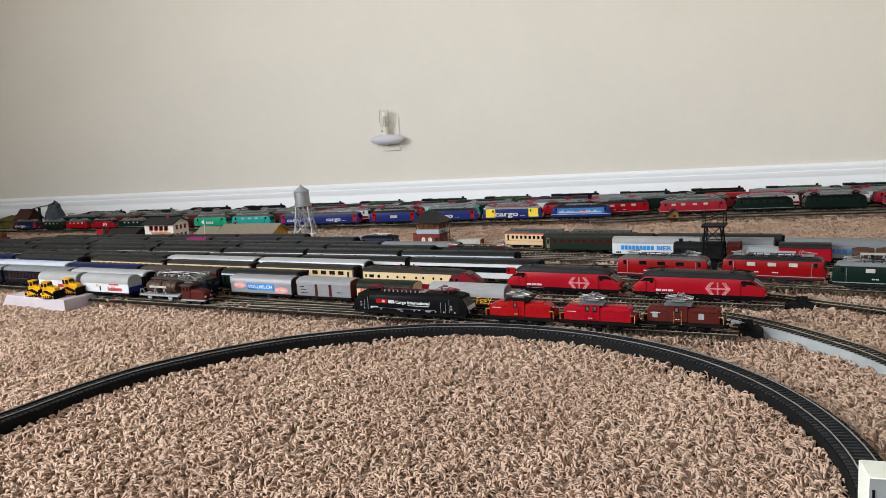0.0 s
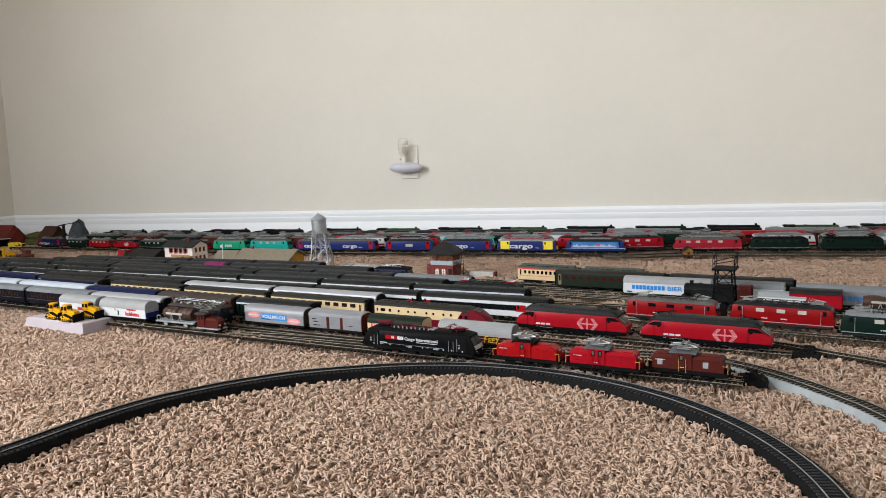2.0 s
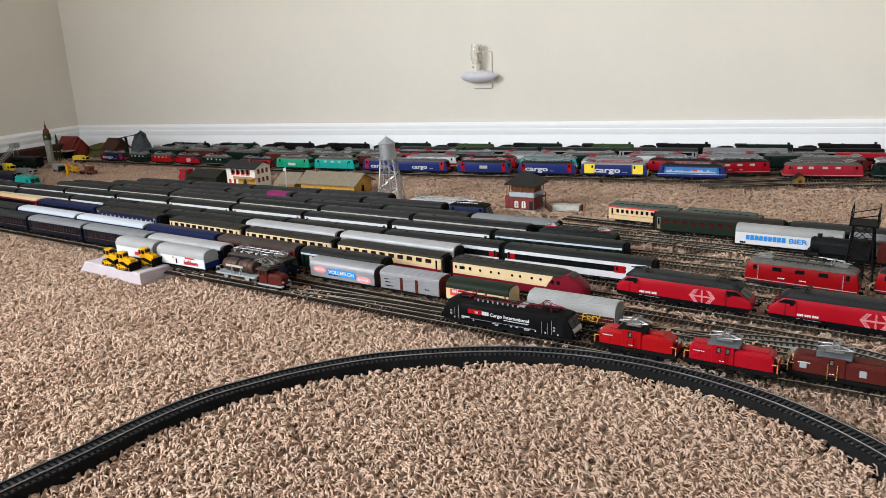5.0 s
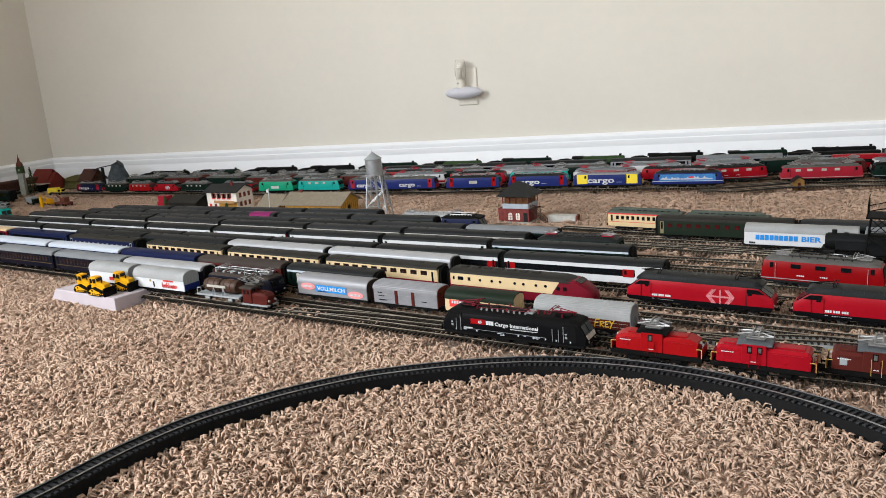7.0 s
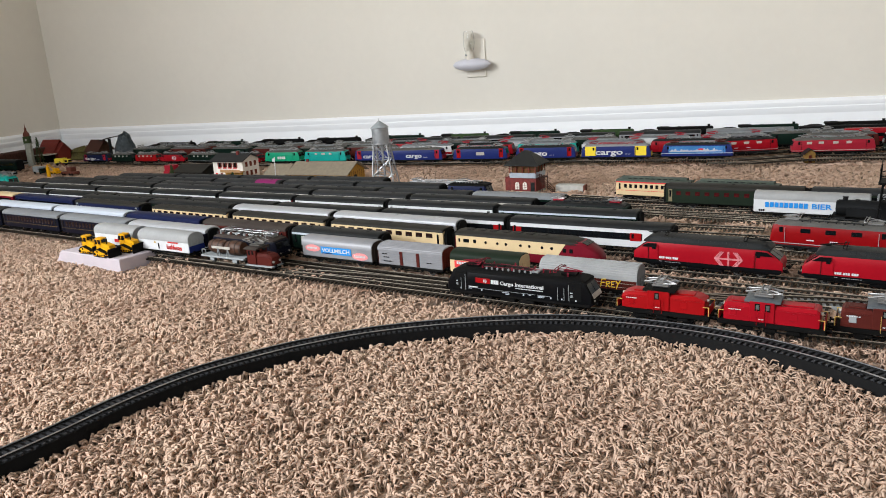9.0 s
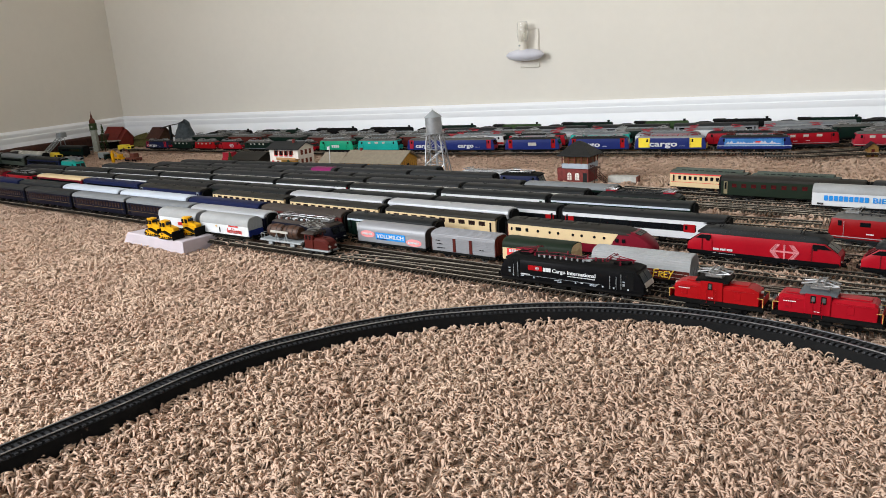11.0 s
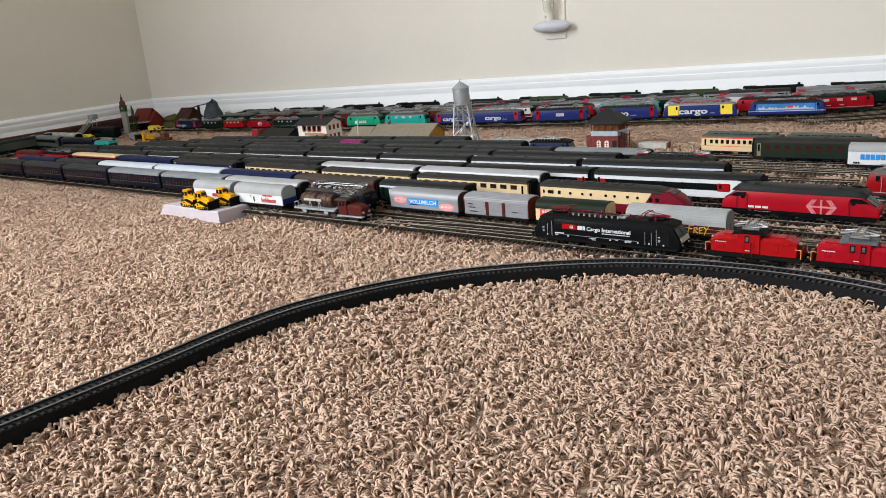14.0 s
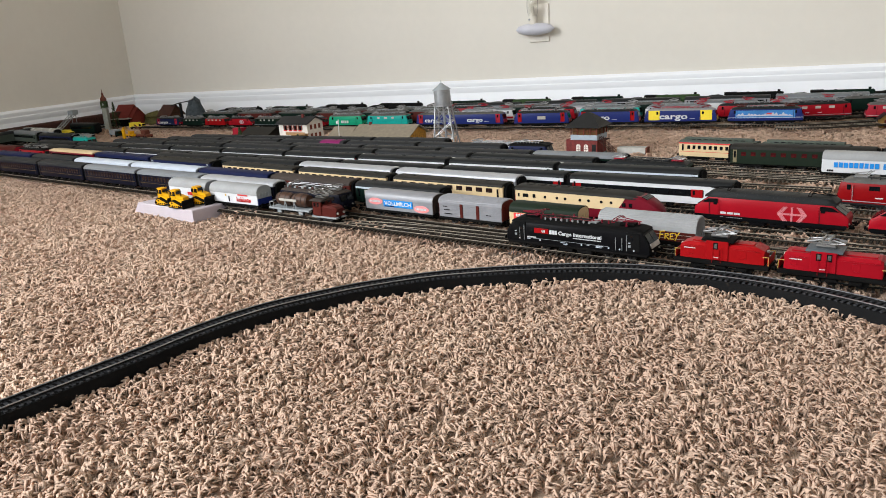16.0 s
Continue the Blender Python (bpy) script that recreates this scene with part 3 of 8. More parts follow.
def coach(L, body, roof, label, win=DKGLASS, n_win=10, band=None, band_z=(0.0315, 0.0372), lower=None,
          gangway=True, single=True, win_h=0.0085, win_w=0.62, vents="small", doors=None, height=0.0455, seam=True, line=None, panel=None, eave=0.0378, door_w=0.0034, win_rise=0.0):
    """A four-axle passenger coach."""
    root = thing("railway_coach", label, "model coach", "coaches on the sidings")
    w, zb, ze = 0.0168, 0.0105, eave
    m = Mesh()
    rings = []
    for x, k in ((-L / 2, 0.93), (-L / 2 + 0.003, 1), (L / 2 - 0.003, 1), (L / 2, 0.93)):
        rings.append([(x, -w * 0.96 * k, zb), (x, -w * k, zb + 0.006), (x, -w * k, zb + 0.016), (x, -w * 0.975 * k, ze), (x, w * 0.975 * k, ze), (x, w * k, zb + 0.016), (x, w * k, zb + 0.006), (x, w * 0.96 * k, zb)])
    m.loft(rings)
    part("body", m, body, root)
    rr = Mesh().loft(roof_rings(L, w * 0.99, ze, height, 0.0034, 9, 0.14))
    part("roof", rr, roof, root)
    if panel:
        part("roof_panel", Mesh().loft(roof_rings(L, w * 1.0, ze, height + 0.0006, 0.001, 9, 0.02, panel[1], panel[2])), panel[0], root, "magenta roof panel")
    v = Mesh()
    if vents == "rows":
        k = int(L / 0.013)
        for i in range(k):
            x = -L / 2 + (i + 0.5) * L / k
            for s in (-1, 1):
                v.box(x - 0.0032, x + 0.0032, s * 0.0105 - 0.0014, s * 0.0105 + 0.0014, height - 0.0062, height - 0.0022, 0.0004)
    elif vents == "small":
        for i in range(3):
            x = -L / 2 + (i + 0.5) * L / 3
            part("roof_vent", vent_mesh(roof), roof, root, "", pose(x, 0, height))
        if seam and single:
            for i in range(1, 9):
                x = -L / 2 + i * L / 9
                seam_bar = Mesh().loft([[(x - 0.0003, y, z + 0.00015), (x + 0.0003, y, z + 0.00015), (x + 0.0003, y, z - 0.001), (x - 0.0003, y, z - 0.001)]
                        for _, y, z in roof_rings(L, w * 0.99, ze, height)[2][2:-2]])
                part("roof_seam", seam_bar, roof, root)
    elif vents == "clerestory":
        v.loft([[(x, y * k, z) for y, z in ((-0.0075, height - 0.0016), (-0.0075, height + 0.0024), (-0.0055, height + 0.0042), (0.0055, height + 0.0042), (0.0075, height + 0.0024), (0.0075, height - 0.0016))]
                for x, k in ((-L / 2 + 0.008, 0.8), (-L / 2 + 0.013, 1), (L / 2 - 0.013, 1), (L / 2 - 0.008, 0.8))])
        k = 9
        lights = Mesh()
        for i in range(k):
            x = -L / 2 + 0.02 + (i + 0.5) * (L - 0.04) / k
            lights.box(x - 0.004, x + 0.004, -0.0078, 0.0078, height + 0.0002, height + 0.0016)
        part("clerestory_glazing", lights, MATTBLACK, root)
    if v.v:
        vents_part = part("roof_ventilators" if vents == "rows" else "clerestory", v, roof, root)
        if vents == "rows":
            vents_part["kind"] = "stuff"
    # windows
    zc = 0.0285 + (eave - 0.0378) + win_rise
    step = (L - 0.030) / n_win
    if single:
        pane = Mesh().box(-step * win_w / 2, step * win_w / 2, -0.0004, 0.0004, -win_h / 2, win_h / 2, 0.0003).build("window")
        for i in range(n_win):
            part("window", pane, win, root, "", pose(-L / 2 + 0.015 + (i + 0.5) * step, -w * 0.99, zc))
    for s in (1,) if single else (-1, 1):
        part("window_band", Mesh().box(-L / 2 + 0.016, L / 2 - 0.016, s * w * 0.99 - 0.0004, s * w * 0.99 + 0.0004, zc - win_h / 2, zc + win_h / 2), win, root)
    if band:
        b = Mesh()
        for s in (-1, 1):
            b.box(-L / 2 + 0.001, L / 2 - 0.001, *sorted((s * w * 0.90, s * (w * 0.985 + 0.0005))), *band_z)
        part("stripe", b, band, root)
    if lower:
        b = Mesh()
        for s in (-1, 1):
            b.box(-L / 2 + 0.001, L / 2 - 0.001, *sorted((s * w * 0.90, s * (w + 0.0003))), zb + 0.0005, zb + 0.0110)
        part("lower_panel", b, lower, root)
    if line:
        b = Mesh()
        for s in (-1, 1):
            b.box(-L / 2 + 0.003, L / 2 - 0.003, *sorted((s * w * 0.90, s * (w + 0.0004))), zb + 0.0090, zb + 0.0098)
        part("lining", b, line, root)
    # doors at both ends of both sides
    for e in (-1, 1):
        for s in (-1, 1):
            d = Mesh().box(e * (L / 2 - 0.0051 - door_w) - door_w, e * (L / 2 - 0.0051 - door_w) + door_w, s * w * 0.985 - 0.0005, s * w * 0.985 + 0.0007, zb + (0.002 if door_w < 0.005 else 0.010), ze - (0.002 if door_w < 0.005 else 0.0062), 0.0003)
            part("door", d, doors or body, root)
            part("door_window", Mesh().box(e * (L / 2 - 0.0085) - 0.0017, e * (L / 2 - 0.0085) + 0.0017, s * w * 0.985 - 0.0008, s * w * 0.985 + 0.0008, zb + 0.011, ze - 0.004), DKGLASS, root)
    u = Mesh().box(-L / 2 + 0.004, L / 2 - 0.004, -0.0135, 0.0135, 0.0088, zb + 0.0005)
    for x, a in ((-0.03, 0.012), (0.005, 0.016), (0.035, 0.010)):
        u.box(x - a / 2, x + a / 2, -0.0125, -0.004, 0.0045, 0.009, 0.0006)
    part("underframe", u, CHASSIS, root)
    if gangway:
        for e in (-1, 1):
            m = Mesh()
            for i in range(4):
                xa = e * (L / 2 + 0.0002 + i * 0.0012)
                xb = xa + e * 0.0009
                arch = [(-0.0125, 0.0125), (-0.0125, 0.035), (-0.0100, 0.0405), (-0.004, 0.0430), (0.004, 0.0430), (0.0100, 0.0405), (0.0125, 0.035), (0.0125, 0.0125)]
                m.loft([[(xa, y, z) for y, z in arch], [(xb, y, z) for y, z in arch]])
            part("gangway_bellows", m, RUBBER, root)
    for e in (-1, 1):
        bogie(root, e * (L / 2 - 0.034), (-0.0143, 0.0143), 0.0052)
    buffers(root, L, 0.0118)
    return root


def pantograph(root, x, z, metal, up=0.0, single=True, reach=0.030, flip=1, plate=None, r=0.00055):
    """A folded or partly raised current collector on insulators."""
    m = Mesh()
    m.loft([[(-0.009, y, z) for y, z in ((-0.0066, 0.0006), (-0.0066, -0.0008), (-0.0040, -0.0030), (0.0040, -0.0030), (0.0066, -0.0008), (0.0066, 0.0006))],
            [(0.009, y, z) for y, z in ((-0.0066, 0.0006), (-0.0066, -0.0008), (-0.0040, -0.0030), (0.0040, -0.0030), (0.0066, -0.0008), (0.0066, 0.0006))]])
    low_arm = Mesh()
    h = 0.0055 + up
    up_arm, head = Mesh(), Mesh()
    if single:
        k = (-reach * 0.55 * flip, 0, h * 0.55)
        low_arm.rod((reach * 0.25 * flip, 0, 0.001), k, r * 1.25, 6)
        up_arm.wire([(reach * 0.45 * flip, -0.006, h), k, (reach * 0.45 * flip, 0.006, h)], r)
        tips = (reach * 0.45 * flip,)
    else:
        a, b = reach * 0.52, 0.006
        low_arm.wire([(0.004, -b * 0.8, 0.0008), (-a, -b, h * 0.5), (-a, b, h * 0.5), (0.004, b * 0.8, 0.0008), (-0.004, b * 0.8, 0.0008), (a, b, h * 0.5), (a, -b, h * 0.5), (-0.004, -b * 0.8, 0.0008)], r)
        up_arm.wire([(-a, -b, h * 0.5), (0.002, -b * 0.6, h), (a, -b, h * 0.5), (a, b, h * 0.5), (0.002, b * 0.6, h), (-a, b, h * 0.5), (0.0, 0.0, h * 0.95), (a, -b, h * 0.5)], r)
        tips = (0.001,)
    for t in tips:
        d = 0.0018 if single else 0.0034
        bow = [(-0.0155, -0.0020), (-0.0105, 0.0006), (0.0105, 0.0006), (0.0155, -0.0020)]
        head.wire([(t - d, y, h + q) for y, q in bow] + [(t + d, y, h + q) for y, q in reversed(bow)] + [(t - d, -0.0155, h - 0.0020)], r)
    pan = part("pantograph", m, plate or metal, root, "", pose(x, 0, z))
    part("lower_arm", low_arm, metal, pan)
    part("upper_arm", up_arm, metal, pan)
    part("collector_head", head, metal, pan)
    return pan


def side(m, x0, x1, z0, z1, w, t=0.0005, both=True):
    for s in ((-1, 1) if both else (-1,)):
        y = s * w
        m.box(x0, x1, y - t, y + t, z0, z1)
    return m


def loco(L, body, roof, label, ends=None, skirt=None, nose=0.010, slope=0.5, axles=(-0.0145, 0.0145), wheel=0.0066, H=0.0440, windows=(),
         grille=0, band=None, band_z=(0.0125, 0.0135), panto=PANTOGREY, single=True, insul=None, up=0.0, roof_h=0.0040, panel=None, letters=None,
         w=0.0172, cab=0.024, plate=None, ribbed=0, sink=0.0, pantos=2, win=DKGLASS, nose_low=0.45, small=True, roof_kit=True, bog=None, wedge=False):
    """A centre-body electric locomotive with two cabs."""
    root = thing("electric_locomotive", label, "model locomotive", "locomotives on the sidings")
    zb, zt = 0.0098, H - roof_h
    zn = zb + (zt - zb) * nose_low
    hx = L / 2
    m = Mesh()
    prof = [(-hx, 0.86, zn - 0.003, 0.001), (-hx + nose * 0.12, 0.94, zn, 0.0), (-hx + nose * slope, 0.955, zt - 0.0016, 0), (-hx + nose, 1.0, zt, 0)]
    prof += [(-x, k, z, q) for x, k, z, q in reversed(prof)]
    rings = []
    for x, k, z, q in prof:
        a = w * k
        mid = zb + (z - zb) * 0.55
        rings.append([(x, -a * 0.96, zb + q), (x, -a, zb + 0.004 + q), (x, -a, mid), (x, -a * 0.965, z - 0.001), (x, -a * 0.93, z), (x, a * 0.93, z), (x, a * 0.965, z - 0.001), (x, a, mid), (x, a, zb + 0.004 + q), (x, a * 0.96, zb + q)])
    m.loft(rings)
    part("body", m, body, root)
    rt = Mesh()
    rx0, rx1 = -hx + nose * (0.75 if slope < 0.8 else 0.6), hx - nose * (0.75 if slope < 0.8 else 0.6)
    rr = []
    for x, k, h in ((rx0, 0.95, 0.15), (rx0 + 0.006, 0.97, 0.8), (rx0 + 0.012, 0.97, 1), (rx1 - 0.012, 0.97, 1), (rx1 - 0.006, 0.97, 0.8), (rx1, 0.95, 0.15)):
        rr.append([(x, -w * k, zt - 0.0015), (x, -w * k * 0.985, zt + roof_h * 0.30 * h), (x, -w * 0.80, zt + roof_h * 0.85 * h), (x, -w * 0.55, zt + roof_h * h), (x, w * 0.55, zt + roof_h * h), (x, w * 0.80, zt + roof_h * 0.85 * h), (x, w * k * 0.985, zt + roof_h * 0.30 * h), (x, w * k, zt - 0.0015)])
    rt.loft(rr)
    part("roof", rt, roof, root)
    if ends:
        for e in (-1, 1):
            q = Mesh()
            side(q, *sorted((e * (hx - nose), e * (hx - cab))), zb + 0.004, zt - 0.0008, w * 0.985, 0.0005)
            f = [(e * (hx + 0.0003), -w * 0.80, zb + 0.002), (e * (hx + 0.0003), w * 0.80, zb + 0.002), (e * (hx - nose * 0.10 + 0.0003), w * 0.86, zn - 0.001), (e * (hx - nose * 0.10 + 0.0003), -w * 0.86, zn - 0.001)]
            q.slab(f, 0.0006)
            part("cab_end", q, ends, root)
    # windscreens, cab doors and side windows
    for e in (-1, 1):
        a = (e * (hx - nose * 0.16), zn + 0.0012)
        b = (e * (hx - nose * slope * 0.88), zt - 0.0032)
        for s0, s1 in ((-0.80, -0.06), (0.06, 0.80)):
            part("windscreen", Mesh().slab([(a[0], w * s0, a[1]), (a[0], w * s1, a[1]), (b[0], w * s1 * 0.96, b[1]), (b[0], w * s0 * 0.96, b[1])], 0.0007), DKGLASS, root)
        for s in (-1, 1):
            x = e * (hx - cab + 0.0062)
            part("cab_window", Mesh().box(x + e * 0.0008 - 0.0024, x + e * 0.0008 + 0.0024, s * w * 0.975 - 0.0009, s * w * 0.975 + 0.0009, zt - 0.0115, zt - 0.0040, 0.0003), DKGLASS, root)
            part("handrail", Mesh().rod((x - e * 0.0045, s * (w + 0.0012), zb + 0.004), (x - e * 0.0045, s * (w + 0.0012), zt - 0.004), 0.00035, 5), body if wedge else GREYFRAME if small else MATTBLACK, root)
            part("headlamp", Mesh().rod((e * (hx - 0.0006), s * w * 0.58, zb + 0.0048), (e * (hx + 0.0012), s * w * 0.58, zb + 0.0048), 0.0013, 10), PALEGLASS, root)
    if wedge:
        for e in (-1, 1):
            for s in (-1, 1):
                q = [(e * (hx - cab * 0.90), s * (w + 0.0002), zt - 0.0085), (e * (hx - nose * 0.46), s * w * 0.962, zt - 0.0088), (e * (hx - nose * slope * 0.98), s * w * 0.957, zt - 0.0036), (e * (hx - cab * 0.90), s * (w + 0.0002), zt - 0.0030)]
                part("cab_side_window", Mesh().slab(q, 0.0009), BLACK, root)
    for x, ww in windows:
        part("window", Mesh().box(x - ww / 2, x + ww / 2, -w - 0.0004, -w * 0.95, zt - 0.0110, zt - 0.0048, 0.0003), win, root)
    if windows:
        g = Mesh()
        for x, ww in windows:
            g.box(x - ww / 2, x + ww / 2, w * 0.95, w + 0.0004, zt - 0.0110, zt - 0.0048)
        part("windows", g, win, root)
    if grille:
        g = Mesh()
        for i in range(grille):
            x = -L * 0.30 + (i + 0.5) * L * 0.60 / grille
            for j in range(4):
                side(g, x - L * 0.025, x + L * 0.025, zt - 0.0045 + j * 0.0009, zt - 0.0040 + j * 0.0009, w * 0.975, 0.0006)
        part("grille", g, CHASSIS, root)
    if panel:
        pm, x0, x1, z0, z1 = panel
        part("side_panel", side(Mesh(), x0, x1, z0, z1, w, 0.0004), pm, root)
    if band:
        part("stripe", side(Mesh(), -hx + 0.001, hx - 0.001, *band_z, w, 0.0006), band, root)
    sk = Mesh().box(-hx + 0.003, hx - 0.003, -w * 0.985, w * 0.985, 0.0072, zb + 0.0008, 0.0006)
    for x in (-0.012, 0.014):
        sk.box(x - 0.010, x + 0.010, -w * 0.94, w * 0.94, 0.0028, 0.0075, 0.0008)
    part("underframe", sk, skirt or CHASSIS, root)
    for i in range(ribbed):
        x = rx0 + 0.028 + i * (rx1 - rx0 - 0.056) / max(1, ribbed - 1)
        arch = [(-w * 0.965, zt + roof_h * 0.28), (-w * 0.80, zt + roof_h * 0.85), (-w * 0.55, zt + roof_h), (w * 0.55, zt + roof_h), (w * 0.80, zt + roof_h * 0.85), (w * 0.965, zt + roof_h * 0.28)]
        part("roof_rib", Mesh().loft([[(x - 0.0009, y, z - 0.0008), (x + 0.0009, y, z - 0.0008), (x + 0.0006, y * 1.002, z + 0.0002), (x - 0.0006, y * 1.002, z + 0.0002)] for y, z in arch]), roof, root)
    if roof_kit:
        k = Mesh()
        n = max(5, int(L / 0.022))
        steps = []
        for i in range(n):
            x = rx0 + 0.02 + i * (rx1 - rx0 - 0.04) / (n - 1)
            zt_ = H + (0.0014, 0.0027, 0.0008, 0.0021)[i % 4]
            steps += [(x - 0.0060, H - 0.0004), (x - 0.0045, zt_), (x + 0.0045, zt_), (x + 0.0060, H - 0.0004)]
        part("roof_equipment", k.loft([[(x, -0.0065, H - 0.003), (x, -0.0065, z), (x, 0.0065, z), (x, 0.0065, H - 0.003)] for x, z in steps]), roof, root)
        k = Mesh()
        n = 8
        for i in range(n):
            x = -L * 0.24 + i * L * 0.48 / (n - 1)
            for y in (-0.0105, 0.0105):
                k.rod((x, y, H - 0.0016), (x, y, H + 0.0022), 0.0010, 6)
        for y in (-0.0105, 0.0105):
            k.rod((-L * 0.25, y, H + 0.0024), (L * 0.25, y, H + 0.0024), 0.0007, 5)
        part("roof_busbar", k, insul or panto, root)
    if pantos:
        pz = H + 0.0022 - sink
        pantograph(root, -hx + L * 0.17, pz, panto, 0.0, single, L * 0.15, 1, plate)
        if pantos > 1:
            pantograph(root, hx - L * 0.17, pz, panto, up, single, L * 0.15, -1, plate)
    if letters:
        letters(root, w, zb, zt)
    reach = max(abs(a) for a in axles)
    for e in (-1, 1):
        bogie(root, e * (hx - reach - 0.026), axles, wheel, bog or CHASSIS, outer=0.0138)
    buffers(root, L, 0.0118)
    return root


def hex_logo(root, x, z, r, y, material, wide=1.0, lines=1):
    """The arrows-and-cross sign as four plain wedges round a cross, solid or in fine lines."""
    m = Mesh()
    for k in range(lines):
        t = 0.24 / lines
        o = -0.12 + k * 0.24 / lines
        e = t * (1 if lines == 1 else 0.62)
        m.box(x - r * 1.25 * wide, x + r * 1.25 * wide, y - 0.0003, y + 0.0004, z + r * o, z + r * (o + e))
        m.box(x + r * o, x + r * (o + e), y - 0.0003, y + 0.0004, z - r * 0.95, z + r * 0.95)
    for e in (-1, 1):
        for s in (-1, 1):
            for k in range(lines):
                u0, u1 = k / lines, (k + (1 if lines == 1 else 0.62)) / lines
                lo = [(0.85 + 0.45 * u) * wide for u in (u0, u1)]
                hi = [(0.38 + 0.42 * u) * wide for u in (u0, u1)]
                a = [(x + e * r * lo[1], z + s * r * 0.05), (x + e * r * lo[0], z + s * r * 0.05), (x + e * r * hi[0], z + s * r * 0.95), (x + e * r * hi[1], z + s * r * 0.95)]
                m.loft([[(u, y - 0.0003, v) for u, v in a], [(u, y + 0.0004, v) for u, v in a]])
    return part("emblem", m, material, root)


def wagon(L, body, roof, label, curve=0.5, height=0.0430, width=0.0165, under=None, ends=None, doors=0, deco=None, axles=None, ribs=0, door_mat=None, planks=0, end_low=None, roof_lines=0):
    """A covered goods wagon on two axles or two bogies."""
    root = thing("goods_wagon", label, "model wagon", "goods wagons on the sidings")
    zb, ze = 0.0110, height - 0.0095 * curve - 0.003
    m = Mesh()
    m.box(-L / 2, L / 2, -width, width, zb, ze, 0.0006)
    part("body", m, body, root)
    part("roof", Mesh().loft(roof_rings(L + 0.001, width + 0.0005, ze, height, 0.0008, 11, 0.03)), roof, root)
    for e in (-1, 1):
        m = Mesh()
        base = roof_rings(L, width - 0.0004, ze, height - 0.0012, 0.0008, 11, 0.03)[2]
        q = [(e * (L / 2 + 0.0007), y, z) for _, y, z in base]
        q2 = [(e * (L / 2 - 0.001), y, z) for _, y, z in base]
        q = [(e * (L / 2 + 0.0007), -width + 0.0004, zb + 0.001)] + q + [(e * (L / 2 + 0.0007), width - 0.0004, zb + 0.001)]
        q2 = [(e * (L / 2 - 0.001), -width + 0.0004, zb + 0.001)] + q2 + [(e * (L / 2 - 0.001), width - 0.0004, zb + 0.001)]
        m.loft([q2, q])
        for y in (-0.010, -0.0035, 0.0035, 0.010):
            m.box(*sorted((e * (L / 2 + 0.0006), e * (L / 2 + 0.0013))), y - 0.0005, y + 0.0005, zb + 0.002, ze + 0.001)
        part("end_wall", m, ends or body, root)
        if end_low:
            part("end_panel", Mesh().box(*sorted((e * (L / 2 + 0.0008), e * (L / 2 + 0.0018))), -width + 0.0005, width - 0.0005, zb + 0.0008, zb + 0.0115, 0.0002), end_low, root)
    if roof_lines:
        arch = roof_rings(L, width + 0.0003, ze, height, 0.0008, roof_lines, 0.03)[2][2:-2]
        for _, y, z in arch:
            part("roof_rib", Mesh().box(-L / 2 + 0.0005, L / 2 - 0.0005, y - 0.0005, y + 0.0005, z - 0.0008, z + 0.0005), roof, root)
    if ribs:
        m = Mesh()
        for i in range(ribs):
            z = zb + 0.003 + i * (ze - zb - 0.004) / ribs
            side(m, -L / 2 + 0.001, L / 2 - 0.001, z, z + 0.0008, width, 0.0005)
        part("side_ribs", m, body, root)
    if planks:
        seam = Mesh()
        for i in range(1, planks):
            x = -L / 2 + i * L / planks
            side(seam, x - 0.0002, x + 0.0002, zb + 0.001, ze - 0.001, width, 0.0002)
        part("plank_joints", seam, CHASSIS, root)
    for i in range(doors):
        x = (i - (doors - 1) / 2) * L * 0.26
        for s in (-1, 1):
            part("door_post", Mesh().box(x - 0.0026, x + 0.0026, s * width - 0.0011, s * width + 0.0011, zb + 0.0008, ze - 0.001, 0.0003), door_mat or body, root)
    fr = Mesh().box(-L / 2, L / 2, -width * 0.9, width * 0.9, 0.0082, zb + 0.0004)
    for s in (-1, 1):
        fr.box(-L / 2, L / 2, *sorted((s * width * 0.9, s * width * 0.97)), 0.0078, 0.0108)
        fr.box(-L * 0.16, L * 0.16, s * width * 0.8 - 0.0006, s * width * 0.8 + 0.0006, 0.0035, 0.0046)
        for x in (-L * 0.16, L * 0.16):
            fr.rod((x, s * width * 0.8, 0.004), (x * 1.35, s * width * 0.85, 0.0085), 0.0006, 5)
    part("underframe", fr, under or CHASSIS, root)
    if axles is None:
        axles = (-L * 0.30, L * 0.30)
    for a in axles:
        m = Mesh()
        for s in (-1, 1):
            m.box(a - 0.0055, a + 0.0055, s * 0.0122 - 0.0007, s * 0.0122 + 0.0007, 0.0050, 0.0086, 0.0004)
            m.box(a - 0.0018, a + 0.0018, s * 0.0122 - 0.0012, s * 0.0122 + 0.0012, 0.0028, 0.0075, 0.0003)
        ax = part("axle_guard", m, under or CHASSIS, root)
        for s in (-1, 1):
            part("wheel", wheel_mesh(0.0056), WHEELSTEEL, ax, "", pose(a, s * 0.0088, 0.0056, 0, 0, 0 if s < 0 else 180))
    buffers(root, L, 0.0118)
    if deco:
        deco(root, -width - 0.0003, zb, ze)
    return root


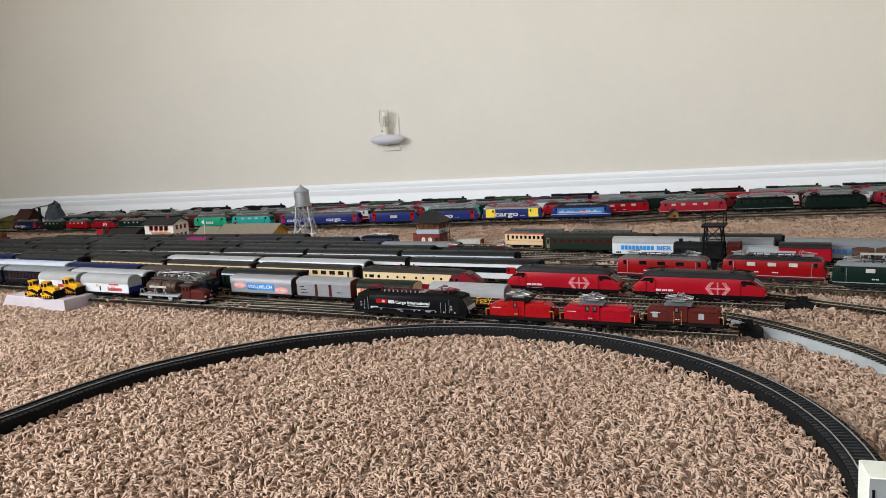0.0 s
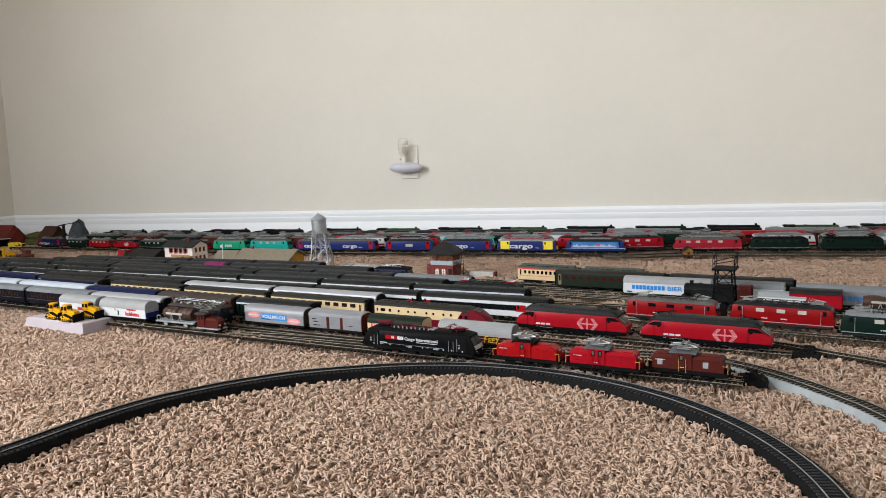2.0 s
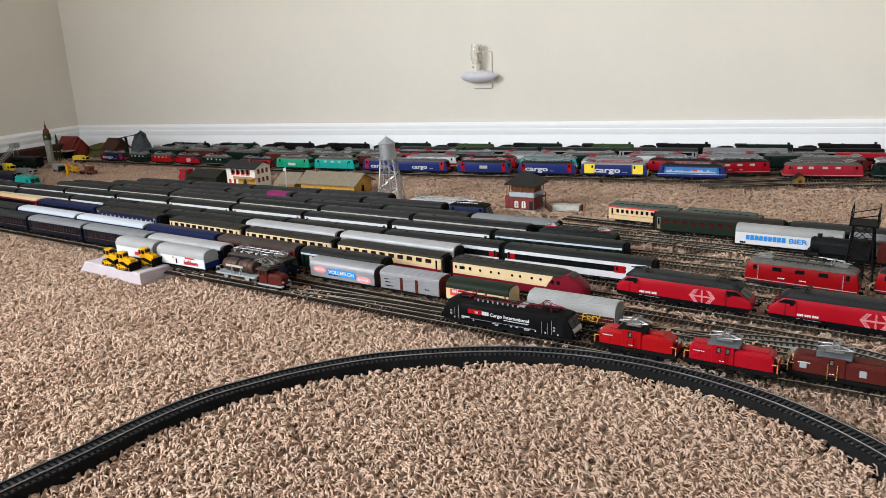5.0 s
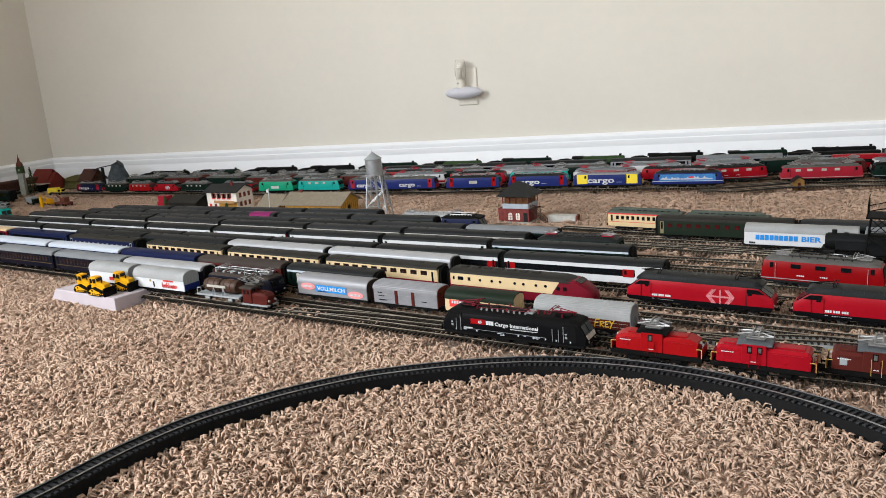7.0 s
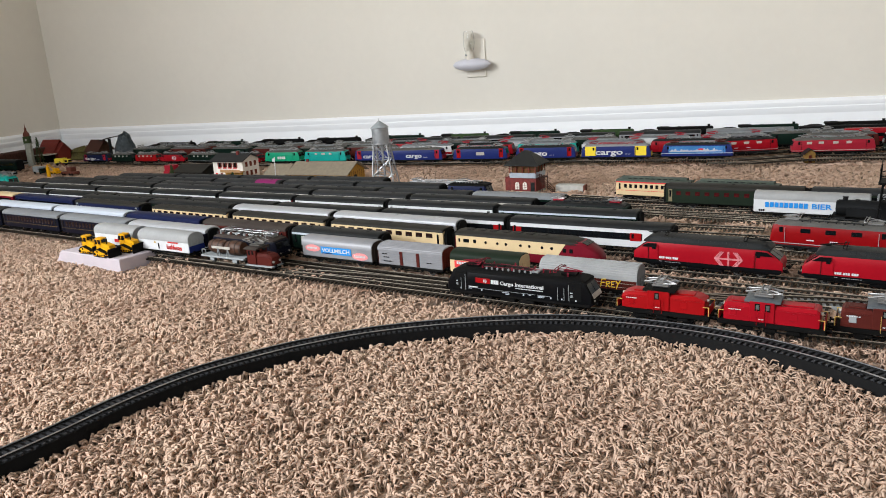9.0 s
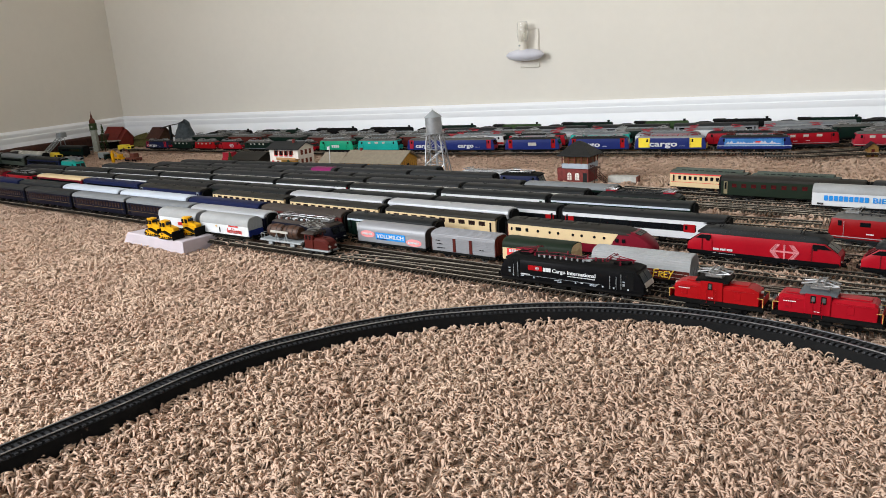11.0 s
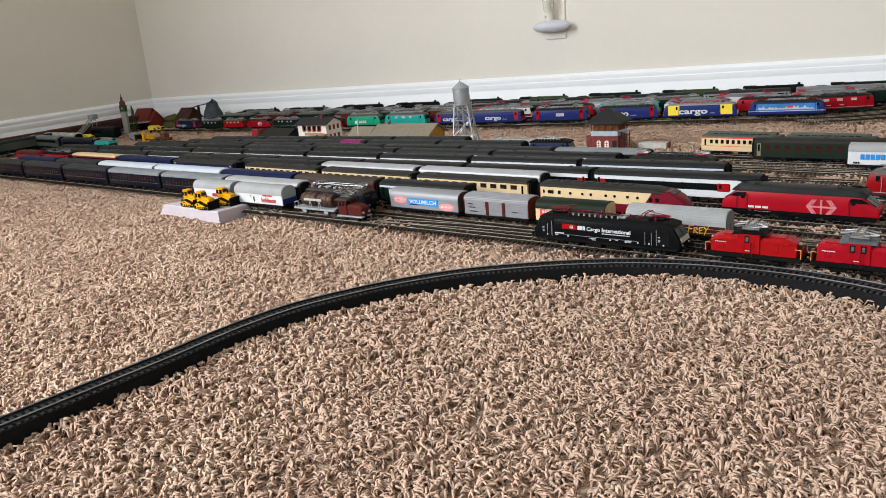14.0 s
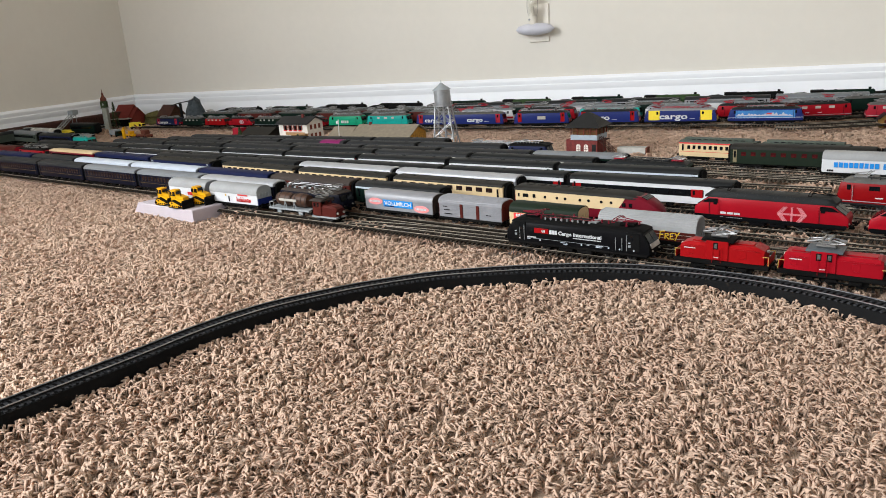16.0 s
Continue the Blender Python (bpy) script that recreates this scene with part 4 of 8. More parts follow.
def shunter(L, body, label, roof=CHASSIS, cab_x=0.02, panto=PANTOGREY, rails=GOLD, crest=False, grille=None, door_rails=None, nose=0.003, drop=0.03):
    """A centre-cab electric shunting locomotive with two bonnets."""
    root = thing("shunting_locomotive", label, "model locomotive", "shunting locomotives by the loop")
    hx, w = L / 2, 0.0135
    ca, cb = cab_x - 0.0125, cab_x + 0.0125
    for name, xa, xb, z in (("long_bonnet", -hx + 0.006, ca, 0.0322), ("short_bonnet", cb, hx - 0.006, 0.0326)):
        m = Mesh()
        xs = [(xa, 1.0 if name == "short_bonnet" else 0.93), (xa + (nose if name == "long_bonnet" else 0.003), 1.0), (xb - (nose if name == "short_bonnet" else 0.003), 1.0), (xb, 1.0 if name == "long_bonnet" else 0.93)]
        m.loft([[(x, -w * k, 0.0136), (x, -w * k, z - 0.0030 - (1 - k) * drop), (x, -w * 0.80 * k, z - (1 - k) * drop), (x, w * 0.80 * k, z - (1 - k) * drop), (x, w * k, z - 0.0030 - (1 - k) * drop), (x, w * k, 0.0136)] for x, k in xs])
        b = part(name, m, body, root)
        part("bonnet_hatch", Mesh().box(xa + 0.003 + (nose if name == "long_bonnet" else 0.003), xb - 0.003 - (nose if name == "short_bonnet" else 0.003), -0.0068, 0.0068, z - 0.0006, z + 0.0011, 0.0005), body, b)
        x = (xa + xb) / 2 - 0.003
        part("bonnet_grille", Mesh().box(x - 0.0035, x + 0.0035, -w - 0.0003, -w + 0.0004, 0.0185, 0.0265, 0.0003), grille or body, b)
        part("bonnet_rail", Mesh().rod((xa + 0.004, -w - 0.0006, z - 0.0042), (xb - 0.004, -w - 0.0006, z - 0.0042), 0.0003, 5), body, b)
    m = Mesh().box(ca, cb, -0.0146, 0.0146, 0.0136, 0.0362, 0.0008)
    part("cab", m, body, root)
    for dx in ((-0.0015,) if not crest else (-0.0045, 0.0055)):
        frame_part = part("window_frame", Mesh().box(cab_x + dx - 0.0025, cab_x + dx + 0.0025, -0.0152, -0.0144, 0.0262, 0.0342, 0.0003), MATTBLACK, root, "black window frame")
        part("pane", Mesh().box(cab_x + dx - 0.0013, cab_x + dx + 0.0019, -0.0155, -0.0148, 0.0278, 0.0332, 0.0003), CABGLASS, frame_part)
    for xe, s in ((ca, -1), (cb, 1)):
        for y in (-0.009, 0.009):
            part("cab_window", Mesh().box(xe - 0.0004, xe + 0.0004, y - 0.0036, y + 0.0036, 0.0312, 0.0356, 0.0003), DKGLASS, root)
    part("cab_door", Mesh().box(cab_x - 0.0030, cab_x + 0.0030, -0.0154, -0.0149, 0.0145, 0.0268, 0.0003), body, root)
    part("cab_roof", Mesh().loft(roof_rings(0.035, 0.0140, 0.0364, 0.0380, 0.004, 7, 0.3, cab_x - 0.0175, cab_x + 0.0175)), roof, root)
    pantograph(root, cab_x, 0.0406, panto, 0.0015, False, 0.034, 1, None, 0.0009)
    m = Mesh().box(-hx, hx, -0.0158, 0.0158, 0.0085, 0.0137, 0.0006)
    for s in (-1, 1):
        for x in (-L * 0.22, 0.0, L * 0.22):
            m.box(x - 0.006, x + 0.006, *sorted((s * 0.0108, s * 0.0135)), 0.0035, 0.008, 0.0006)
        m.rod((-L * 0.26, s * 0.0138, 0.0046), (L * 0.26, s * 0.0138, 0.0046), 0.0006, 6)
        m.rod((0.002, s * 0.0142, 0.0052), (L * 0.26, s * 0.0142, 0.0046), 0.0007, 6)
    part("frame", m, CHASSIS, root)
    for x in (-L * 0.27, 0, L * 0.27):
        for s in (-1, 1):
            part("wheel", wheel_mesh(0.0061), CHASSIS, root, "", pose(x, s * 0.0088, 0.0061, 0, 0, 0 if s < 0 else 180))
    for e in (-1, 1):
        for s in (-1, 1):
            m = Mesh()
            y = s * 0.0148
            m.rod((e * (hx - 0.001), y, 0.0136), (e * (hx - 0.001), y, 0.0235), 0.00042, 6)
            m.rod((e * (hx - 0.001), y, 0.0235), (e * (hx - 0.007), y, 0.0235), 0.00042, 6)
            part("handrail", m, rails, root)
        part("end_panel", Mesh().box(*sorted((e * (hx - 0.0022), e * (hx - 0.0012))), -0.0142, 0.0142, 0.0137, 0.0226, 0.0003), body, root)
        part("lamp", Mesh().rod((e * (hx - 0.0065), 0, 0.0265), (e * (hx - 0.0035), 0, 0.0265), 0.0016, 10), PALEGLASS, root)
    m = Mesh()
    m.rod((cab_x - 0.0046, -0.0162, 0.0112), (cab_x - 0.0046, -0.0162, 0.029), 0.0003, 5).rod((cab_x + 0.0046, -0.0162, 0.0112), (cab_x + 0.0046, -0.0162, 0.029), 0.0003, 5)
    part("handrail", m, door_rails or body, root)
    buffers(root, L, 0.0118)
    bars(root, WHITE, -hx + 0.011, -w - 0.0004, 0.0250, 0.013, 0.0009, 6)
    bars(root, WHITE, cab_x - 0.003, -0.0155, 0.0172, 0.006, 0.0008, 2)
    return root


def steam_loco(L, colour, label, tender=True, boiler=None, side_tanks=False):
    """A steam locomotive with its tender."""
    root = thing("steam_locomotive", label, "model locomotive", "steam locomotives along the wall")
    hx = L / 2
    b0, b1 = (-hx + (0.085 if tender else 0.034)), hx - 0.008
    m = Mesh().rod((b0, 0, 0.0300), (b1, 0, 0.0300), 0.0132, 16)
    m.rod((b1, 0, 0.0300), (b1 + 0.003, 0, 0.0300), 0.0115, 16)
    bo = part("boiler", m, boiler or colour, root)
    part("chimney", Mesh().rod((b1 - 0.010, 0, 0.037), (b1 - 0.010, 0, 0.0485), 0.0034, 10, 0.0042), colour, root)
    part("dome", Mesh().rod((b0 + 0.035, 0, 0.037), (b0 + 0.035, 0, 0.0440), 0.0052, 12, 0.0040), colour, root)
    part("sand_dome", Mesh().rod((b0 + 0.055, 0, 0.037), (b0 + 0.055, 0, 0.0425), 0.0046, 12, 0.0034), colour, root)
    c0 = b0 - 0.028
    m = Mesh().box(c0, b0, -0.0160, 0.0160, 0.0110, 0.0390, 0.0006)
    part("cab", m, colour, root)
    part("cab_roof", Mesh().loft(roof_rings(0.036, 0.0170, 0.039, 0.0445, 0.002, 7, 0.15, c0 - 0.004, b0 + 0.004)), CHASSIS, root)
    for x in (c0 + 0.008, c0 + 0.019):
        part("cab_window", Mesh().box(x - 0.0040, x + 0.0040, -0.0165, -0.0155, 0.0270, 0.0350), DKGLASS, root)
    part("running_board", Mesh().box(b0, hx, -0.0165, 0.0165, 0.0172, 0.0186).box(hx - 0.004, hx, -0.016, 0.016, 0.009, 0.018), CHASSIS, root)
    if side_tanks:
        for s in (-1, 1):
            part("side_tank", Mesh().box(b0, b0 + 0.05, *sorted((s * 0.0095, s * 0.0160)), 0.0180, 0.0320, 0.0006), colour, root)
    part("frame", Mesh().box(c0, hx - 0.003, -0.0085, 0.0085, 0.0070, 0.0180), CHASSIS, root)
    n = 4
    for i in range(n):
        x = b0 - 0.006 + i * (b1 - b0 - 0.020) / (n - 1)
        for s in (-1, 1):
            part("wheel", wheel_mesh(0.0085), CHASSIS, root, "", pose(x, s * 0.0088, 0.0085, 0, 0, 0 if s < 0 else 180))
    m = Mesh()
    for s in (-1, 1):
        m.rod((b0 - 0.006, s * 0.0120, 0.0065), (b1 - 0.026, s * 0.0120, 0.0065), 0.0008, 6)
        m.rod((b0 + 0.02, s * 0.0128, 0.0075), (b1 - 0.004, s * 0.0128, 0.0095), 0.0008, 6)
    part("coupling_rods", m, STEEL, root)
    for s in (-1, 1):
        part("cylinder", Mesh().rod((b1 - 0.012, s * 0.0130, 0.0136), (b1 + 0.004, s * 0.0130, 0.0136), 0.0042, 12), colour, root)
    if tender:
        m = Mesh().box(-hx, c0 - 0.006, -0.0160, 0.0160, 0.0115, 0.0330, 0.0008)
        part("tender", m, colour, root)
        part("coal", Mesh().loft([[(x, -0.012 * k, 0.032), (x, -0.006 * k, 0.037 * k + 0.032 * (1 - k)), (x, 0.006 * k, 0.0375 * k + 0.032 * (1 - k)), (x, 0.012 * k, 0.032)] for x, k in ((-hx + 0.004, 0.4), (-hx + 0.015, 0.9), (c0 - 0.02, 1), (c0 - 0.009, 0.6))]), MATTBLACK, root)
        mid = (-hx + c0 - 0.006) / 2
        for d in (-0.013, 0.013):
            bogie(root, mid + d, (-0.006, 0.006), 0.0052)
    buffers(root, L, 0.0118)
    return root

# ---------- lettering and special vehicles ----------


def cargo_letters(text_x, size, colour=WHITE, width=None):
    def put(root, w, zb, zt):
        for x in text_x:
            words("cargo", size, colour, root, x, -w - 0.0006, zb + 0.0070, width)
            bars(root, PAPERWHITE, x + (width or 0.04) + 0.006, -w - 0.0006, zb + 0.0075, 0.014, 0.0012, 5)
    return put


def black_letters(root, w, zb, zt):
    y = -w - 0.0006
    part("emblem_panel", Mesh().box(-0.0555, -0.0352, y, -w + 0.0002, 0.0236, 0.0300), SIGNAL, root, "red panel")
    hex_logo(root, -0.0420, 0.0268, 0.0020, -w - 0.0009, WHITE)
    for i in range(3):
        bars(root, WHITE, -0.0335 + i * 0.0037, y, 0.0240, 0.0030, 0.0050)
    words("Cargo International", 0.0048, WHITE, root, -0.0212, y, 0.0240, 0.0585)
    bars(root, WHITE, 0.0000, y, 0.0212, 0.0370, 0.0009, 20, 0.3)
    bars(root, WHITE, -0.0660, y, 0.0170, 0.0130, 0.0012, 8, 0.15)
    for x, z, ww, n in ((-0.0660, 0.0148, 0.005, 3), (-0.018, 0.0140, 0.010, 4), (-0.014, 0.0122, 0.006, 3), (0.030, 0.0148, 0.010, 5), (0.030, 0.0132, 0.008, 4), (0.018, 0.0148, 0.003, 1)):
        bars(root, PAPERWHITE, x, y, z, ww, 0.0008, n)
    for x in (-0.078, -0.048, 0.010, 0.046, 0.060, 0.078):
        bars(root, PAPERWHITE, x, y, 0.0136, 0.0016, 0.0018, 1)
    for x in (-0.084, 0.072):
        bars(root, PAPERWHITE, x, y, 0.0230, 0.0028, 0.0012, 2)
        bars(root, GREYFRAME, x, y, 0.0180, 0.0030, 0.0030, 3, 0.3)
    for x in (-0.0765, -0.0700, 0.0560, 0.0640):
        part("door_rail", Mesh().rod((x, -w - 0.0010, 0.0130), (x, -w - 0.0010, 0.0290), 0.00035, 5), GREYFRAME, root)
    top = zt + 0.0040
    for i in range(9):
        x = -0.042 + i * 0.0076
        q = Mesh().rod((x, -0.0115, top - 0.002), (x, -0.0115, top + 0.0030), 0.0007, 8)
        for k in range(2):
            q.rod((x, -0.0115, top + 0.0002 + k * 0.0014), (x, -0.0115, top + 0.0009 + k * 0.0014), 0.0013, 8)
        part("insulator", q, GREYFRAME, root)
    rng = random.Random(12)
    for i in range(18):
        x, yy = -0.076 + 0.150 * (i + rng.uniform(-0.3, 0.3)) / 17, rng.choice((-0.009, -0.003, 0.005, 0.011))
        h = rng.uniform(0.0025, 0.0050)
        q = Mesh().rod((x, yy, top - 0.001), (x, yy, top + h), 0.0007, 8)
        for k in range(3):
            q.rod((x, yy, top + 0.0002 + k * h * 0.30), (x, yy, top + 0.0007 + k * h * 0.30), 0.0013, 8)
        part("insulator", q, DARKCRIMSON, root)
    for xa, ya, xb, yb in ((-0.070, -0.009, -0.020, 0.004), (-0.045, -0.0115, 0.022, -0.0115), (-0.030, 0.006, 0.030, -0.006), (0.015, -0.008, 0.068, 0.006)):
        part("roof_cable", Mesh().wire([(xa, ya, top + 0.0030), ((xa + xb) / 2, (ya + yb) / 2, top + 0.0040), (xb, yb, top + 0.0034)], 0.0003), DARKCRIMSON, root)
    for x, ww, mt in ((-0.030, 0.007, MATTBLACK), (0.008, 0.006, MATTBLACK), (0.022, 0.005, GREYFRAME)):
        part("roof_box", Mesh().box(x - ww, x + ww, -0.0085, 0.007, top - 0.001, top + 0.0016, 0.0005), mt, root)
    part("lower_line", side(Mesh(), -0.066, 0.046, 0.0160, 0.0163, w, 0.0006), GREYFRAME, root)
    part("number_plate", Mesh().slab([(0.0990, -0.0125, 0.0180), (0.0990, 0.0125, 0.0180), (0.0968, 0.0125, 0.0236), (0.0968, -0.0125, 0.0236)], 0.0008), PALEGLASS, root, "pale grey front panel")


def roof_clutter(root, w, zb, zt):
    """Resistor grids, insulators and pipes over the whole roof."""
    rng = random.Random(21)
    top = zt + 0.0035
    for i in range(13):
        x = -0.062 + i * 0.0062
        part("resistor_grid", Mesh().box(x - 0.0022, x + 0.0022, -0.0125, 0.0125, top, top + 0.0030 + 0.0012 * (i % 2), 0.0003), (MIDROOF, DARKRUST, GREYFRAME)[(i * 5) % 3], root)
    for i in range(14):
        x, y = rng.uniform(-0.060, 0.060), rng.choice((-0.013, -0.006, 0.004, 0.012))
        q = Mesh().rod((x, y, top), (x, y, top + 0.0065), 0.0008, 6, 0.0006)
        part("insulator", q, (GREYFRAME, BROWN)[i % 2], root)
    for k in range(5):
        y = -0.013 + k * 0.0065
        part("roof_pipe", Mesh().wire([(-0.060, y, top + 0.0060), (-0.020, y * 0.7, top + 0.0068), (0.020, y, top + 0.0062), (0.062, y * 0.8, top + 0.0066)], 0.0005), PANTOGREY if k % 2 else MIDROOF, root)


def re460_letters(root, w, zb, zt):
    hex_logo(root, 0.031, zb + 0.0128, 0.0100, -w - 0.0004, EMBLEM, 1.42, 4)
    for k in range(3):
        bars(root, WHITE, -0.0600 + k * 0.0092, -w - 0.0006, zb + 0.0058, 0.0078, 0.0028, 3, 0.18)
    bars(root, GREYFRAME, -0.0600, -w - 0.0006, zb + 0.0016, 0.004, 0.0008, 2)
    bars(root, GREYFRAME, -0.0520, -w - 0.0006, zb + 0.0012, 0.022, 0.0006, 9)
    for x in (-0.0755, 0.0640):
        part("door_joint", Mesh().box(x - 0.0002, x + 0.0002, -w - 0.0004, -w + 0.0004, zb + 0.004, zt - 0.004), GREYROOF, root)


def small_marks(n=2, colour=WHITE):
    def put(root, w, zb, zt):
        for i in range(n):
            bars(root, colour, -0.030 + i * 0.030, -w - 0.0006, zb + 0.0085, 0.010, 0.0016, 4)
    return put


def logo_side(x, r, colour):
    return lambda root, w, zb, zt: hex_logo(root, x, zb + 0.014, r, -w - 0.0006, colour)


def alpine_print(root, w, zb, zt):
    rng = random.Random(5)
    m = Mesh()
    for i in range(16):
        x = -0.062 + i * 0.0080
        h = rng.uniform(0.003, 0.009)
        m.loft([[(x - 0.007, y, zb + 0.012), (x + 0.007, y, zb + 0.012), (x + rng.uniform(-0.002, 0.002), y, zb + 0.012 + h)] for y in (-w - 0.0006, -w - 0.0003)])
    part("mountain_print", m, PAPERWHITE, root, "white mountain peaks print")
    part("red_print", Mesh().box(0.004, 0.016, -w - 0.0009, -w, zb + 0.016, zb + 0.020), PRINTRED, root)
    part("stripe", side(Mesh(), -0.088, 0.088, zb + 0.0075, zb + 0.0088, w, 0.0008), PAPERWHITE, root)


def vollmilch(root, y, zb, ze):
    part("sign", Mesh().box(-0.030, 0.030, y - 0.0004, y + 0.0004, zb + 0.0062, zb + 0.0175), PRINTBLUE, root, "blue sign with white lettering")
    words("VOLLMILCH", 0.0062, WHITE, root, -0.0275, y - 0.0006, zb + 0.0092, 0.055)
    for x, z in ((-0.047, 0.0105), (0.047, 0.0040)):
        m = Mesh()
        ring = [(0.0150 * math.cos(a), 0.0056 * math.sin(a)) for a in [i * math.pi / 8 for i in range(16)]]
        m.loft([[(x + u, y - 0.0004, zb + z + v + 0.003) for u, v in ring], [(x + u, y + 0.0004, zb + z + v + 0.003) for u, v in ring]])
        part("sign", m, PINKPRINT, root, "pink oval sign")
        bars(root, WHITE, x - 0.0105, y - 0.0006, zb + z + 0.0015, 0.021, 0.0032, 8, 0.35)
    bars(root, NAVY, -0.027, y - 0.0007, zb + 0.0068, 0.020, 0.0012, 6)


def coffee_sign(root, y, zb, ze):
    part("sign", Mesh().box(-0.046, -0.018, y - 0.0004, y + 0.0004, zb + 0.007, ze - 0.002), PRINTRED, root, "red sign")
    bars(root, WHITE, -0.042, y - 0.0007, zb + 0.012, 0.020, 0.004, 5, 0.3)


def frey(root, y, zb, ze):
    m = Mesh()
    strokes = (((0.3, 0.0), (1.8, 11.0), (7.6, 11.8)), ((1.0, 6.4), (5.4, 6.8)), ((7.8, 1.2), (8.2, 8.8), (12.0, 8.4), (12.2, 5.8), (8.6, 5.2), (12.8, 0.8)),
               ((19.0, 9.6), (14.8, 9.0), (14.6, 1.2), (19.2, 1.6)), ((14.8, 5.2), (18.0, 5.6)), ((20.4, 10.6), (23.2, 6.4)), ((26.6, 12.0), (23.2, 6.4), (20.8, -0.6)))
    for line in strokes:
        m.wire([(0.0185 + u * 0.00098, y - 0.0002, zb + 0.0018 + v * 0.00092) for u, v in line], 0.00075)
    part("painted_sign", m, OCHREYELLOW, root, "yellow hand-painted sign")
    for z in (0.0035, 0.0085):
        part("board_line", Mesh().box(-0.062, 0.062, y - 0.0001, y + 0.0005, zb + z, zb + z + 0.0003), PALEGLASS, root)


def hofbrau(root, y, zb, ze):
    bars(root, PRINTRED, 0.014, y - 0.0005, zb + 0.0150, 0.026, 0.0022, 8, 0.25)
    m = Mesh()
    for i, h in enumerate((0.0085, 0.0055, 0.0090, 0.0085, 0.0055, 0.0060, 0.0055)):
        x0 = 0.010 + i * 0.0056
        m.rod((x0, y - 0.0002, zb + 0.0040), (x0 + 0.0008, y - 0.0002, zb + 0.0040 + h), 0.0007, 5)
        m.rod((x0 + 0.0030, y - 0.0002, zb + 0.0038), (x0 + 0.0034, y - 0.0002, zb + 0.0092), 0.0006, 5)
        m.rod((x0, y - 0.0002, zb + (0.0088 if i % 2 else 0.0060)), (x0 + 0.0036, y - 0.0002, zb + (0.0094 if i % 3 else 0.0066)), 0.0005, 5)
    part("lettering", m, PRINTRED, root, "red lettering")
    bars(root, CHASSIS, -0.012, y - 0.0005, zb + 0.0035, 0.002, 0.009, 1)
    part("emblem", Mesh().rod((-0.02, y - 0.0006, zb + 0.014), (-0.02, y, zb + 0.014), 0.002, 8), GOLD, root)


def white_wagon_marks(root, y, zb, ze):
    bars(root, PRINTRED, 0.002, y - 0.0005, zb + 0.006, 0.020, 0.006, 5, 0.3)


def bier(root, y, zb, ze):
    for i in range(9):
        bars(root, PRINTBLUE, -0.0680 + i * 0.0075, y - 0.0005, zb + 0.0092, 0.0058, 0.0085)
    words("BIER", 0.0088, PRINTBLUE, root, 0.003, y - 0.0006, zb + 0.0092, 0.030)
    ring = [(0.0052 * math.cos(i * math.pi / 8), 0.0052 * math.sin(i * math.pi / 8)) for i in range(16)]
    m = Mesh().loft([[(0.045 + u, y - 0.0006, zb + 0.0135 + v) for u, v in ring], [(0.045 + u, y, zb + 0.0135 + v) for u, v in ring]])
    part("emblem", m, SKYBLUE, root, "round blue emblem")
    bars(root, CHASSIS, -0.078, y - 0.0005, zb + 0.002, 0.010, 0.0030, 3)


def silver_marks(root, y, zb, ze):
    for x, z, n in ((-0.048, 0.016, 2), (-0.046, 0.011, 3), (-0.046, 0.005, 5), (0.030, 0.008, 2)):
        bars(root, CHASSIS, x, y - 0.0008, zb + z, 0.005 + n * 0.002, 0.0011, n)


def blue_letters(root, y, zb, ze):
    bars(root, SKYBLUE, -0.03, y - 0.0005, zb + 0.009, 0.060, 0.0080, 6, 0.25)


